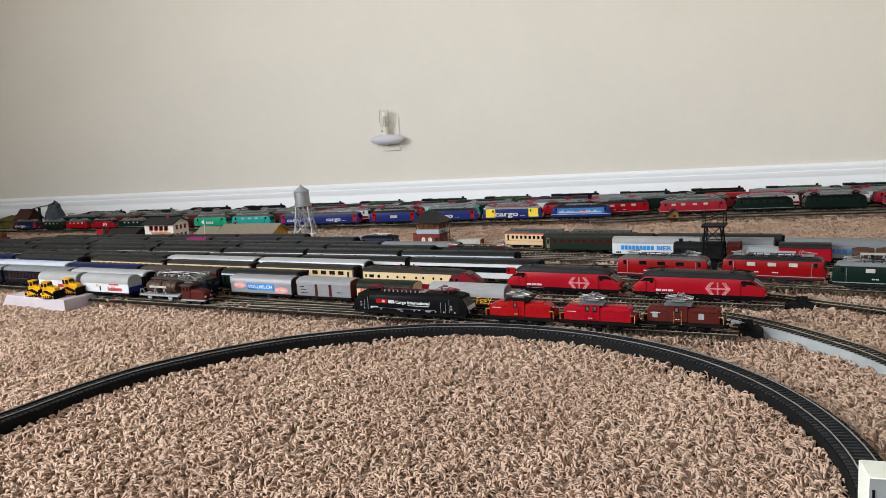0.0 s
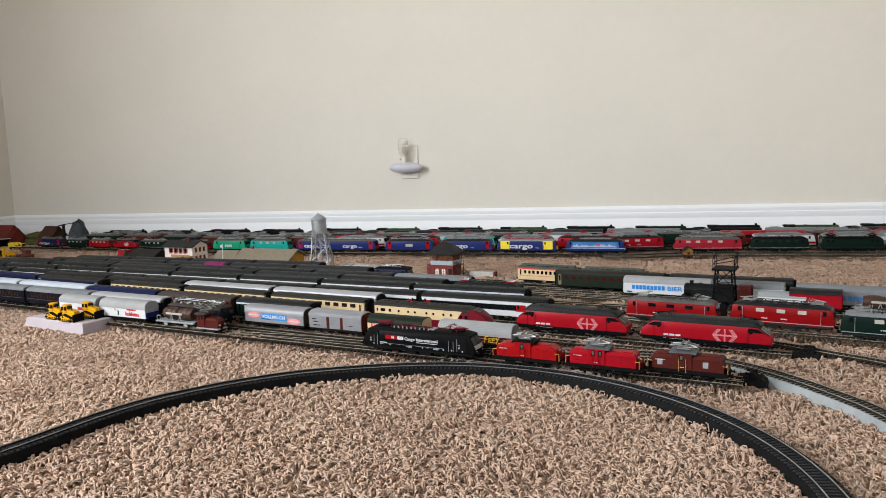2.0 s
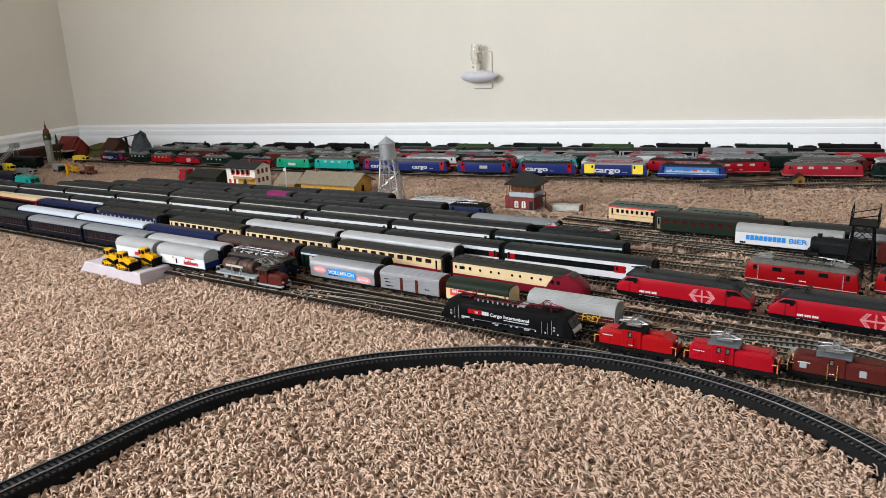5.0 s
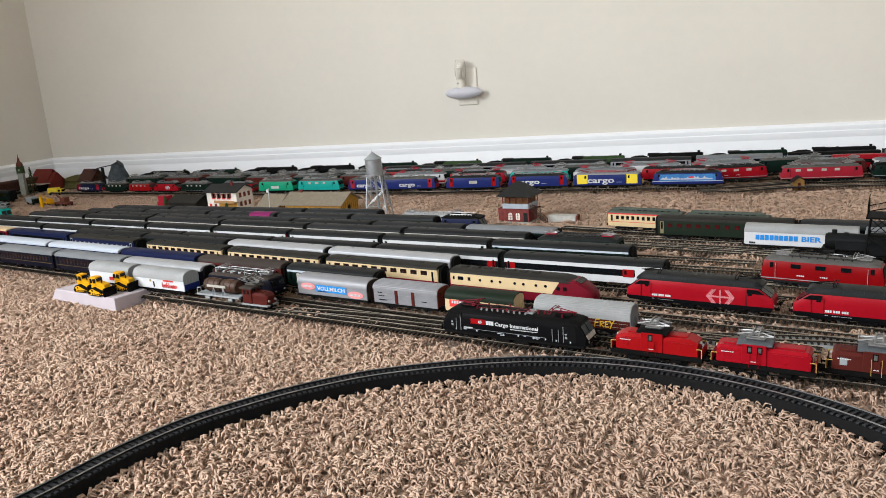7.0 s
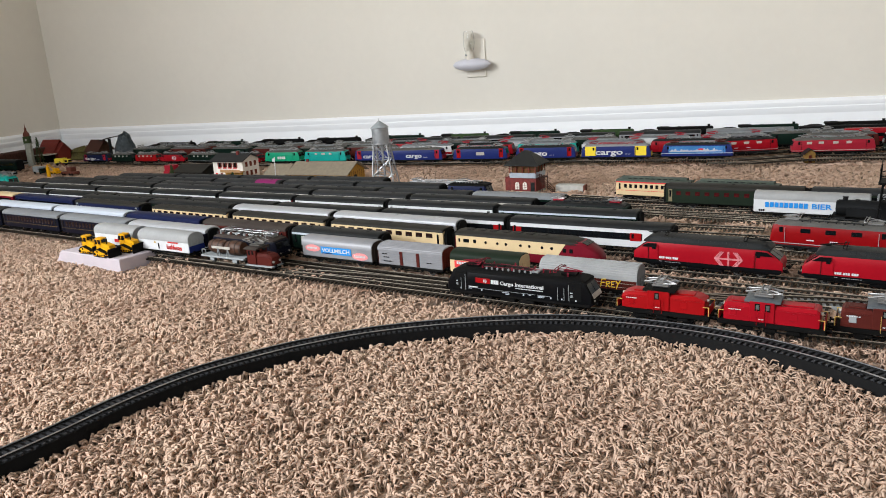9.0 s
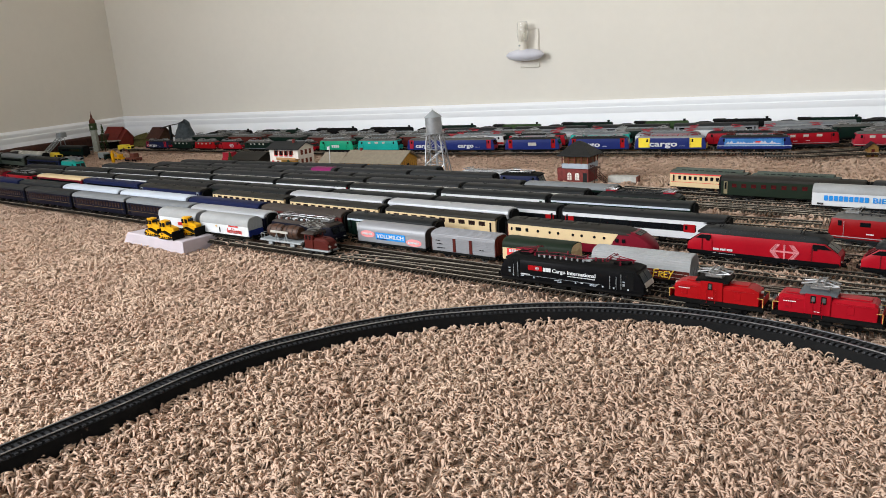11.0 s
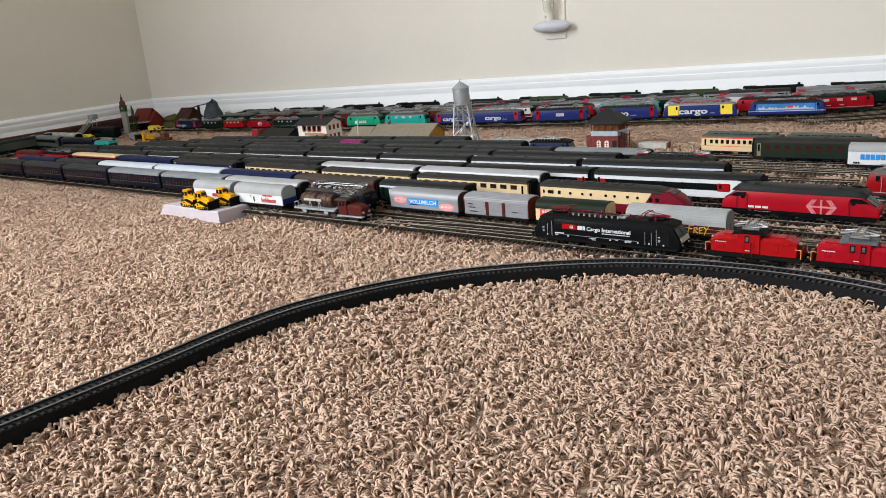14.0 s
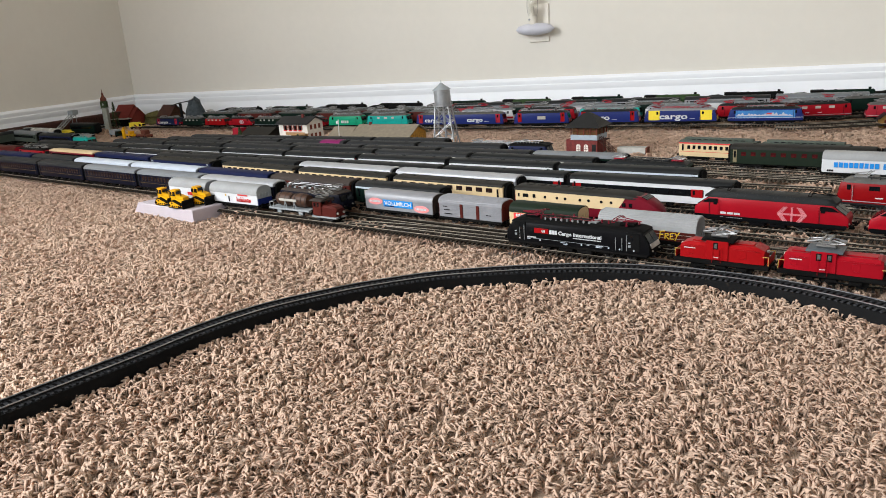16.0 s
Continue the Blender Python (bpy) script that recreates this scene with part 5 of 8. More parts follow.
def end_cab_shunter(label):
    """A little shunter with its cab at one end and a sloping bonnet."""
    root = thing("shunting_locomotive", label, "model locomotive", "shunting locomotives by the loop")
    part("frame", Mesh().box(-0.030, 0.030, -0.0155, 0.0155, 0.0078, 0.0104, 0.0005), GREYFRAME, root)
    part("cab", Mesh().box(-0.027, -0.006, -0.0140, 0.0140, 0.0104, 0.0375, 0.0008), BROWN, root)
    for x in (-0.0205, -0.0125):
        part("window_frame", Mesh().box(x - 0.0028, x + 0.0028, -0.0144, -0.0136, 0.0262, 0.0345, 0.0003), BROWN, root)
        part("cab_window", Mesh().box(x - 0.0021, x + 0.0021, -0.0147, -0.0136, 0.0269, 0.0338, 0.0003), DKGLASS, root)
    for y in (-0.007, 0.007):
        part("cab_window", Mesh().box(-0.0064, -0.0055, y - 0.0035, y + 0.0035, 0.0312, 0.0355), DKGLASS, root)
    part("cab_roof", Mesh().loft(roof_rings(0.03, 0.0165, 0.0375, 0.0398, 0.003, 7, 0.3, -0.0305, -0.0015)), BROWNROOF, root)
    rings = [[(x, -w, 0.0104), (x, -w, z - 0.004), (x, -w * 0.72, z), (x, w * 0.72, z), (x, w, z - 0.004), (x, w, 0.0104)] for x, w, z in ((-0.006, 0.0125, 0.0300), (0.014, 0.0122, 0.0292), (0.022, 0.0118, 0.0272), (0.0262, 0.0108, 0.0235))]
    hood = part("bonnet", Mesh().loft(rings), BROWN, root)
    part("bonnet_hatch", Mesh().box(-0.003, 0.012, -0.005, 0.005, 0.0288, 0.0304, 0.0005), BROWN, hood)
    for y in (-0.0075, 0.0075):
        part("lamp", Mesh().rod((0.0262, y, 0.0165), (0.0284, y, 0.0165), 0.0020, 10), PALEGLASS, root)
    pantograph(root, -0.016, 0.0425, DULLSTEEL, 0.0090, False, 0.048, 1, None, 0.0008)
    pantograph(root, -0.012, 0.0425, DULLSTEEL, 0.0050, False, 0.040, 1, None, 0.0007)
    for s in (-1, 1):
        g = Mesh().box(-0.019, 0.019, *sorted((s * 0.0112, s * 0.0128)), 0.0052, 0.0082, 0.0004)
        for x in (-0.015, 0.0, 0.015):
            g.box(x - 0.0035, x + 0.0035, *sorted((s * 0.0112, s * 0.0140)), 0.0030, 0.0072, 0.0005)
        part("axle_frame", g, MIDROOF, root)
        for x in (-0.015, 0.015):
            part("wheel", wheel_mesh(0.0061), CHASSIS, root, "", pose(x, s * 0.0088, 0.0061, 0, 0, 0 if s < 0 else 180))
    buffers(root, 0.060, 0.0118)
    return root


def barrel_wagon(label):
    root = thing("barrel_wagon", label, "model wagon", "goods wagons on the sidings")
    L = 0.098
    m = Mesh().box(-L / 2, L / 2, -0.0150, 0.0150, 0.0088, 0.0120, 0.0005)
    part("frame", m, GREYFRAME, root)
    for x in (-0.018, 0.020):
        m = Mesh()
        ring = []
        for u, r in ((-0.0175, 0.0096), (-0.009, 0.0114), (0, 0.0121), (0.009, 0.0114), (0.0175, 0.0096)):
            ring.append([(x + u, r * math.cos(a), 0.0246 + r * math.sin(a)) for a in [j * math.pi / 9 for j in range(18)]])
        m.loft(ring)
        b = part("barrel", m, WOOD, root, "dark wooden barrel")
        for u, r in ((-0.0155, 0.0104), (-0.007, 0.0121), (0.007, 0.0121), (0.0155, 0.0104)):
            part("hoop", Mesh().rod((x + u - 0.0007, 0, 0.0246), (x + u + 0.0007, 0, 0.0246), r, 18), BROWNROOF, b)
    m = Mesh()
    for x in (-0.012, 0.010):
        for s in (-1, 1):
            m.rod((x, s * 0.0135, 0.0115), (x + 0.004, s * 0.0132, 0.0245), 0.0008, 6).rod((x + 0.008, s * 0.0135, 0.0115), (x + 0.004, s * 0.0132, 0.0245), 0.0008, 6)
    part("cradle", m, GREYFRAME, root)
    part("name_board", Mesh().box(-0.022, 0.020, -0.0140, -0.0132, 0.0245, 0.0285), PALEGLASS, root)
    m = Mesh()
    m.rod((-L / 2 + 0.003, -0.014, 0.012), (-L / 2 + 0.003, -0.014, 0.021), 0.0006, 5).rod((-L / 2 + 0.003, 0.014, 0.012), (-L / 2 + 0.003, 0.014, 0.021), 0.0006, 5).rod((-L / 2 + 0.003, -0.014, 0.021), (-L / 2 + 0.003, 0.014, 0.021), 0.0006, 5)
    m.rod((-L / 2 + 0.003, -0.014, 0.021), (-L / 2 + 0.012, -0.014, 0.021), 0.0006, 5).rod((-L / 2 + 0.012, -0.014, 0.021), (-L / 2 + 0.012, -0.014, 0.012), 0.0006, 5)
    part("platform_railing", m, GREYFRAME, root)
    for a in (-0.026, 0.026):
        for s in (-1, 1):
            g = part("axle_guard", Mesh().box(a - 0.005, a + 0.005, *sorted((s * 0.0128, s * 0.0114)), 0.003, 0.009, 0.0004), GREYFRAME, root)
            part("wheel", wheel_mesh(0.0056), WHEELSTEEL, g, "", pose(a, s * 0.0088, 0.0056, 0, 0, 0 if s < 0 else 180))
    buffers(root, L, 0.0118)
    return root


def tee_head(L):
    """The streamlined power car: cream sides, wine-red skirt and bulbous nose."""
    root = thing("streamlined_power_car", "cream and wine-red streamlined diesel power car with a bulbous nose", "model locomotive")
    w, zb = 0.0172, 0.0075
    m = Mesh()
    st = [(-L / 2, 0.95, 0.0390), (L / 2 - 0.052, 1, 0.0400), (L / 2 - 0.040, 0.995, 0.0425), (L / 2 - 0.030, 0.985, 0.0418), (L / 2 - 0.021, 0.955, 0.0385), (L / 2 - 0.0125, 0.90, 0.0338), (L / 2 - 0.0055, 0.79, 0.0288), (L / 2 - 0.0015, 0.62, 0.0238), (L / 2, 0.42, 0.0190)]
    m.loft([[(x, -w * k * 0.95, zb), (x, -w * k, zb + 0.006), (x, -w * k, zb + 0.5 * (z - zb) + 0.004), (x, -w * k * 0.94, z - 0.0025), (x, -w * k * 0.72, z), (x, w * k * 0.72, z), (x, w * k * 0.94, z - 0.0025), (x, w * k, zb + 0.5 * (z - zb) + 0.004), (x, w * k, zb + 0.006), (x, w * k * 0.95, zb)] for x, k, z in st])
    part("body", m, WINE, root)
    m = Mesh()
    for s in (-1, 1):
        m.loft([[(-L / 2 + 0.002, s * w * 0.90, z), (-L / 2 + 0.002, s * (w + 0.0003), z), (xe, s * (w + 0.0003), z), (xe, s * w * 0.90, z)] for z, xe in ((0.0205, L / 2 - 0.062), (0.0385, L / 2 - 0.050))])
    part("cream_side", m, CREAM, root)
    rr = roof_rings(L, w, 0.0388, 0.0455, 0.004, 9, 0.25, -L / 2, L / 2 - 0.044)
    part("roof", Mesh().loft(rr[:4] + [[(L / 2 - 0.044, y * 0.99, 0.0386 + (z - 0.0388) * 0.94) for x, y, z in rr[2]], [(L / 2 - 0.033, y * 0.93, 0.0384 + (z - 0.0388) * 0.66) for x, y, z in rr[2]], [(L / 2 - 0.029, y * 0.84, 0.0376 + (z - 0.0388) * 0.55) for x, y, z in rr[2]]]), OLIVEROOF, root)
    v = Mesh()
    for i in range(7):
        x = -L / 2 + 0.02 + i * 0.020
        v.box(x - 0.006, x + 0.006, -0.005, 0.005, 0.0446, 0.0466, 0.0005)
        v.box(x - 0.0025, x + 0.0025, -0.0145, -0.0125, 0.0385, 0.0395)
    part("roof_vents", v, OLIVEROOF, root)
    for i, x in enumerate((-0.062, -0.042, -0.028, -0.004, 0.010, 0.030, 0.045)):
        part("porthole", Mesh().rod((x, -w - 0.0008, 0.0310), (x, -w * 0.95, 0.0310), 0.0021, 12), DKGLASS, root)
    for x, ww in ((-L / 2 + 0.008, 0.003), (-L / 2 + 0.020, 0.010), (-L / 2 + 0.035, 0.005)):
        part("window", Mesh().box(x - ww / 2, x + ww / 2, -w - 0.0007, -w * 0.95, 0.0285, 0.0340, 0.0003), DKGLASS, root)
    a, b = L / 2 - 0.0195, L / 2 - 0.0275
    for s0, s1 in ((-0.86, -0.50), (-0.46, -0.04), (0.04, 0.46), (0.50, 0.86)):
        part("windscreen", Mesh().slab([(a, w * s0 * 0.80, 0.0376), (a, w * s1 * 0.80, 0.0376), (b, w * s1 * 0.80, 0.0410), (b, w * s0 * 0.80, 0.0410)], 0.0008), DKGLASS, root)
    for x in (L / 2 - 0.052, L / 2 - 0.042):
        part("cab_window", Mesh().box(x - 0.0025, x + 0.0025, -w - 0.0008, -w * 0.9, 0.0265, 0.0320, 0.0003), DKGLASS, root)
    for s in (-1, 1):
        part("headlamp", Mesh().rod((L / 2 - 0.008, s * 0.0085, 0.0175), (L / 2 - 0.0015, s * 0.0085, 0.0175), 0.0022, 10), PALEGLASS, root)
    part("underframe", Mesh().box(-L / 2 + 0.003, L / 2 - 0.02, -0.0130, 0.0130, 0.004, 0.0085), CHASSIS, root)
    m = Mesh()
    for i in range(4):
        m.box(-L / 2 - 0.0012 * (i + 1), -L / 2 - 0.0012 * i - 0.0002, -0.0158, 0.0158, 0.0100, 0.0420, 0.0004)
    part("gangway_bellows", m, RUBBER, root)
    for e in (-1, 1):
        bogie(root, e * (L / 2 - 0.045), (-0.0155, 0.0155), 0.0055)
    return root


# ---------- the sidings ----------
def put_coach(row, xa, xb, key, gap=0.0105, **kw):
    L = round(ROWS[row].length(xa, xb) - gap, 3)
    return placed((key, L), lambda: coach(L, **kw), ROWS[row].spot(xa, xb))


CIWL = dict(body=NIGHT, label="midnight-blue sleeping car with gold lining and vented roof", vents="rows", line=DULLGOLD, n_win=16, win=BROWNGLASS, win_w=0.62, win_h=0.0095)
for xa, xb, roof, key in ((-1.585, -1.375, MIDROOF, "c1"), (-1.375, -1.165, MIDROOF, "c1"), (-1.165, -0.955, MIDROOF, "c1"), (-0.955, -0.745, MIDROOF, "c1"), (-0.745, -0.535, LIGHTROOF, "c2"),
                          (-0.535, -0.322, LIGHTROOF, "c2"), (-0.322, -0.109, SILVER, "c3")):
    put_coach("B", xa, xb, key, roof=roof, **CIWL)
placed("b_loco", lambda: loco(0.152, NIGHT, BROWNROOF, "dark blue old electric locomotive with cluttered brown roof", windows=[(-0.03, 0.012), (0.0, 0.012), (0.03, 0.012)], single=False, panto=PANTOGREY, small=False, H=0.0385, band=GREYFRAME, letters=roof_clutter), ROWS["B"].spot(-0.104, 0.050))
placed("voll", lambda: wagon(0.138, SILVERBODY, SILVERBODY, "silver-grey refrigerator wagon with a blue milk sign", deco=vollmilch, curve=1.0, height=0.0415, ends=BROWNROOF), ROWS["B2"].spot(0.083, 0.223))
placed("slide", lambda: wagon(0.112, SILVERBODY, SILVERBODY, "silver-grey sliding-wall wagon with brown door posts", deco=silver_marks, curve=0.55, doors=2, door_mat=BROWN, ribs=7, ends=BROWN, height=0.0415, roof_lines=14), ROWS["B2"].spot(0.230, 0.344))
placed("coca", lambda: wagon(0.106, CREAM, COACHGREEN, "cream refrigerator wagon with a red sign and dark green roof", deco=coffee_sign, curve=0.9, height=0.0415), ROWS["B2"].spot(0.350, 0.462))
placed("frey", lambda: wagon(0.128, BROWN, PALEROOF, "brown goods wagon with ribbed silver roof and yellow painted sign", deco=frey, curve=1.45, planks=14, height=0.0415, ends=LIGHTROOF, roof_lines=18), ROWS["B2"].spot(0.482, 0.616))

placed("a_white", lambda: wagon(0.112, WHITE, PALEROOF, "white beer wagon with light grey arched roof", deco=white_wagon_marks, curve=1.1, height=0.0450, ends=SILVERBODY), ROWS["A2"].spot(-0.372, -0.262))
placed("a_hof", lambda: wagon(0.129, WHITE, PALEROOF, "white beer wagon with red lettering and blue end", deco=hofbrau, curve=1.25, height=0.0445, ends=GREYFRAME, end_low=BLUE), ROWS["A2"].spot(-0.252, -0.121))
placed("a_barrel", lambda: barrel_wagon("grey flat wagon carrying two dark wooden barrels"), ROWS["A2"].spot(-0.102, 0.002))
placed("a_brown", lambda: end_cab_shunter("small reddish-brown shunting locomotive with end cab and raised pantograph"), ROWS["A"].spot(0.011, 0.070) @ Matrix.Scale(0.92, 4))
placed("black", lambda: loco(0.197, BLACK, MATTBLACK, "black modern electric locomotive with red roof gear and white lettering", ends=MATTBLACK, nose=0.013, slope=0.75, letters=black_letters, panto=DARKCRIMSON, plate=MATTBLACK, roof_kit=False, H=0.0410, cab=0.030), ROWS["A"].spot(0.373, 0.566))
placed("red1", lambda: shunter(0.103, SIGNAL, "bright red shunting locomotive with dark cab roof and pantograph", cab_x=-0.004, nose=0.009, drop=0.055), ROWS["A"].spot(0.592, 0.694))
placed("red2", lambda: shunter(0.104, RED, "red shunting locomotive with grey cab roof and pantograph", roof=CABROOF, cab_x=-0.008, crest=True), ROWS["A"].spot(0.701, 0.802))
placed("brown3", lambda: shunter(0.104, BROWN, "reddish-brown shunting locomotive with grey cab roof and yellow handrails", roof=CABROOF, cab_x=-0.006, grille=GREYFRAME, door_rails=GOLD), ROWS["A3"].spot(0.811, 0.913))

put_coach("C", -1.30, -1.087, "cb", body=NAVY, roof=NAVY, label="navy-blue coach with blue roof", single=False)
put_coach("C", -1.087, -0.874, "c1", roof=MIDROOF, **CIWL)
for xa, xb in ((-0.874, -0.632), (-0.632, -0.389)):
    put_coach("C", xa, xb, "cw", body=NAVY, roof=PAPERWHITE, label="navy-blue coach with pale ice-white roof", single=False, vents="rows")
put_coach("C", -0.389, -0.173, "cn", body=NAVY, roof=NAVY, label="navy-blue coach with navy roof and roof vents", single=False, vents="rows")
put_coach("C", -0.173, 0.034, "cbr", body=BROWN, roof=BROWNROOF, label="dark brown coach with grey-brown roof", single=False)
put_coach("C", 0.038, 0.222, "cg", body=GREEN, roof=GREYROOF, label="dark green coach with a pale stripe under the roof", band=PAPERWHITE, band_z=(0.0345, 0.0376), n_win=8, win=PALEGLASS, win_w=0.4)

placed("d_wag", lambda: wagon(0.150, CRIMSON, BROWN, "dark red long goods wagon", curve=0.6), ROWS["D"].spot(-1.476, -1.321))
placed("d_loc", lambda: loco(0.16, RED, CHASSIS, "red electric locomotive with white emblem", letters=logo_side(0.02, 0.007, WHITE), small=False), ROWS["D"].spot(-1.313, -1.143))
put_coach("D", -1.127, -0.893, "dc", body=WINE, roof=CREAM, label="wine-red coach with a cream roof and gold lining", line=DULLGOLD, single=False, eave=0.0412)
put_coach("D", -0.893, -0.648, "db", body=NAVY, roof=NAVY, label="navy-blue coach with blue roof and pale lining", single=False, eave=0.0408, line=GREYFRAME)
put_coach("D", -0.648, -0.416, "dg", body=NAVY, roof=OLIVEROOF, label="navy-blue coach with dark grey roof", eave=0.0408, n_win=12, win=PALEGLASS, win_w=0.3, win_h=0.004, doors=GREYFRAME)
TEE = dict(eave=0.0408, body=CREAM, roof=OLIVEROOF, label="cream and wine-red express coach with dark olive roof", lower=WINE, n_win=10, win=BROWNGLASS, win_w=0.62, win_h=0.0070, win_rise=0.0022)
for xa, xb in ((-0.385, -0.157), (-0.153, 0.079), (0.083, 0.315)):
    put_coach("D", xa, xb, "tee", gap=0.013, **TEE)
placed("tee_head", lambda: tee_head(0.232), ROWS["D"].spot(0.328, 0.558))

put_coach("E", -0.68, -0.444, "eg", body=GREEN, roof=GREYROOF, label="dark green coach with grey roof", single=False)
put_coach("E", -0.444, -0.196, "eg", body=GREEN, roof=GREYROOF, label="dark green coach with grey roof", single=False)
for xa, xb in ((-0.192, 0.055), (0.058, 0.316)):
    put_coach("E", xa, xb, "es", body=SILVERBODY, roof=SILVER, label="silver express coach with bright silver roof", single=False)

IC = dict(body=BLACK, roof=GREYROOF, label="black and white express coach with dark grey roof and red doors", band=WHITE, band_z=(0.0318, 0.0376), doors=SIGNAL, n_win=9, win_w=0.9, win_h=0.0095, door_w=0.0075, lower=WHITE)
for i, (xa, xb) in enumerate(((-1.33, -1.085), (-1.085, -0.84), (-0.84, -0.593), (-0.593, -0.355), (-0.355, -0.107), (-0.107, 0.140), (0.140, 0.389))):
    put_coach("F", xa, xb, "ic", **dict(IC, single=i > 4))
trailer = put_coach("F", 0.389, 0.648, "icw", **dict(IC, label="black and white express driving trailer with white skirt and red door"))
part("end_panel", Mesh().box(0.0875, 0.1240, -0.0176, -0.0160, 0.0200, 0.0330, 0.0003), WHITE, trailer)
cab_door = part("door", Mesh().box(0.0690, 0.0860, -0.0179, -0.0160, 0.0205, 0.0325, 0.0003), SIGNAL, trailer, "red cab door")
part("door_window", Mesh().box(0.0715, 0.0750, -0.0184, -0.0170, 0.0245, 0.0310, 0.0003), DKGLASS, cab_door)
for i, (xa, xb) in enumerate(((-1.375, -1.16), (-1.16, -0.945), (-0.945, -0.728), (-0.728, -0.530), (-0.530, -0.318), (-0.318, -0.105), (-0.105, 0.120), (0.120, 0.347))):
    put_coach("G", xa, xb, "g" if i != 5 else "gr", body=GREEN if i != 5 else RED, roof=GREYROOF, label="dark green coach with white stripe and grey roof" if i != 5 else "red coach with white stripe and grey roof", band=WHITE, band_z=(0.0318, 0.0376), single=False)
put_coach("G", 0.347, 0.594, "g_last", body=GREEN, roof=GREYROOF, label="dark green coach with pale stripe and door windows", band=PAPERWHITE, band_z=(0.0345, 0.0376), n_win=10)
for i, (xa, xb) in enumerate(((-1.07, -0.83), (-0.83, -0.59), (-0.59, -0.345), (-0.345, -0.098), (-0.098, 0.143), (0.143, 0.405))):
    put_coach("H", xa, xb, "h" if i % 2 else "h2", body=GREEN, roof=GREYROOF if i % 2 else MIDROOF, label="dark green coach with grey roof and a pale line", band=PALEGLASS, band_z=(0.0352, 0.0376), single=False)
placed("h_loc", lambda: loco(0.155, GREEN, GREYROOF, "dark green electric locomotive with folded pantographs on red bases", single=False, panto=PANTOGREY, plate=CRIMSON, insul=MIDROOF, small=False), ROWS["H"].spot(0.415, 0.575))
for i, (xa, xb) in enumerate(((-1.04, -0.82), (-0.82, -0.60), (-0.60, -0.382), (-0.382, -0.164), (-0.164, 0.047), (0.047, 0.262))):
    put_coach("I", xa, xb, "i%d" % (i % 2 + 2 * (i == 2)), body=COACHGREEN, roof=(GREYROOF, MIDROOF)[i % 2] if i != 2 else MIDROOF, label="dark coach with grey roof and pale eaves stripe", band=PALEGLASS, band_z=(0.0350, 0.0376), single=False)
put_coach("I", 0.262, 0.452, "isl", body=GREEN, roof=LIGHTROOF, label="dark green coach with light grey roof", single=False)
for i, (xa, xb) in enumerate(((-0.90, -0.68), (-0.68, -0.460), (-0.460, -0.245), (-0.245, -0.040), (-0.040, 0.175))):
    put_coach("J", xa, xb, "j" if i != 2 else "jm", body=COACHGREEN, roof=MIDROOF, panel=None if i != 2 else (MAGENTA, 0.030, 0.092), label="dark coach with mid-grey roof" if i != 2 else "dark coach with a magenta roof panel", single=False)
placed("j_loc", lambda: loco(0.10, NAVY, MATTBLACK, "dark blue-black locomotive with domed front", H=0.049, slope=0.9, pantos=0, small=False, axles=(-0.011, 0.011)), ROWS["J"].spot(0.180, 0.283))
for i, (xa, xb) in enumerate(((-0.845, -0.63), (-0.63, -0.412), (-0.412, -0.197), (-0.197, 0.012))):
    put_coach("K", xa, xb, "k", body=COACHGREEN, roof=MIDROOF, label="dark coach with mid-grey roof and vents", single=False)
placed("l_loc", lambda: loco(0.175, SILVERBODY, SILVER, "silver-grey electric locomotive with folded pantographs", small=False, single=False), ROWS["L"].spot(0.040, 0.220, z=RAILTOP - 0.004) @ Matrix.Diagonal((1, 1, 0.84, 1)))

RE460 = dict(wedge=True, band=BLACK, band_z=(0.0094, 0.0134), body=RED, roof=GREYROOF, label="red streamlined electric locomotive with dark ribbed roof and white emblem", nose=0.024, slope=0.82, letters=re460_letters, H=0.0465, roof_h=0.0075, skirt=BLACK, cab=0.036, pantos=2, panto=CHASSIS, plate=GREYROOF, sink=0.0042, roof_kit=False, ribbed=22, nose_low=0.52)
for xa, xb in ((0.594, 0.786), (0.804, 0.992)):
    placed("re460", lambda: loco(0.193, **RE460), ROWS["R"].spot(xa, xb))
RE44 = dict(body=DEEPRED, roof=WORNROOF, label="red electric locomotive with grey roof and three side windows", nose=0.008, windows=[(-0.032, 0.013), (0.000, 0.013), (0.032, 0.013)], band=GREYFRAME, single=True, skirt=GREYROOF, letters=small_marks(2), cab=0.022, bog=GREYROOF, insul=MIDROOF)
placed("re44", lambda: loco(0.158, **RE44), ROWS["S"].spot(0.781, 0.932))
placed("re44b", lambda: loco(0.160, **dict(RE44, roof=GREYROOF, win=PALEGLASS, label="red electric locomotive with dark roof and pale side windows")), pose(1.031, 2.440, RAILTOP, 0, 0, -17.0))
placed("re44g", lambda: loco(0.170, **dict(RE44, body=GREEN, roof=LIGHTROOF, win=PALEGLASS, band=GREYFRAME, label="dark green electric locomotive with grey roof and pale stripe")), ROWS["S"].spot(1.108, 1.271))

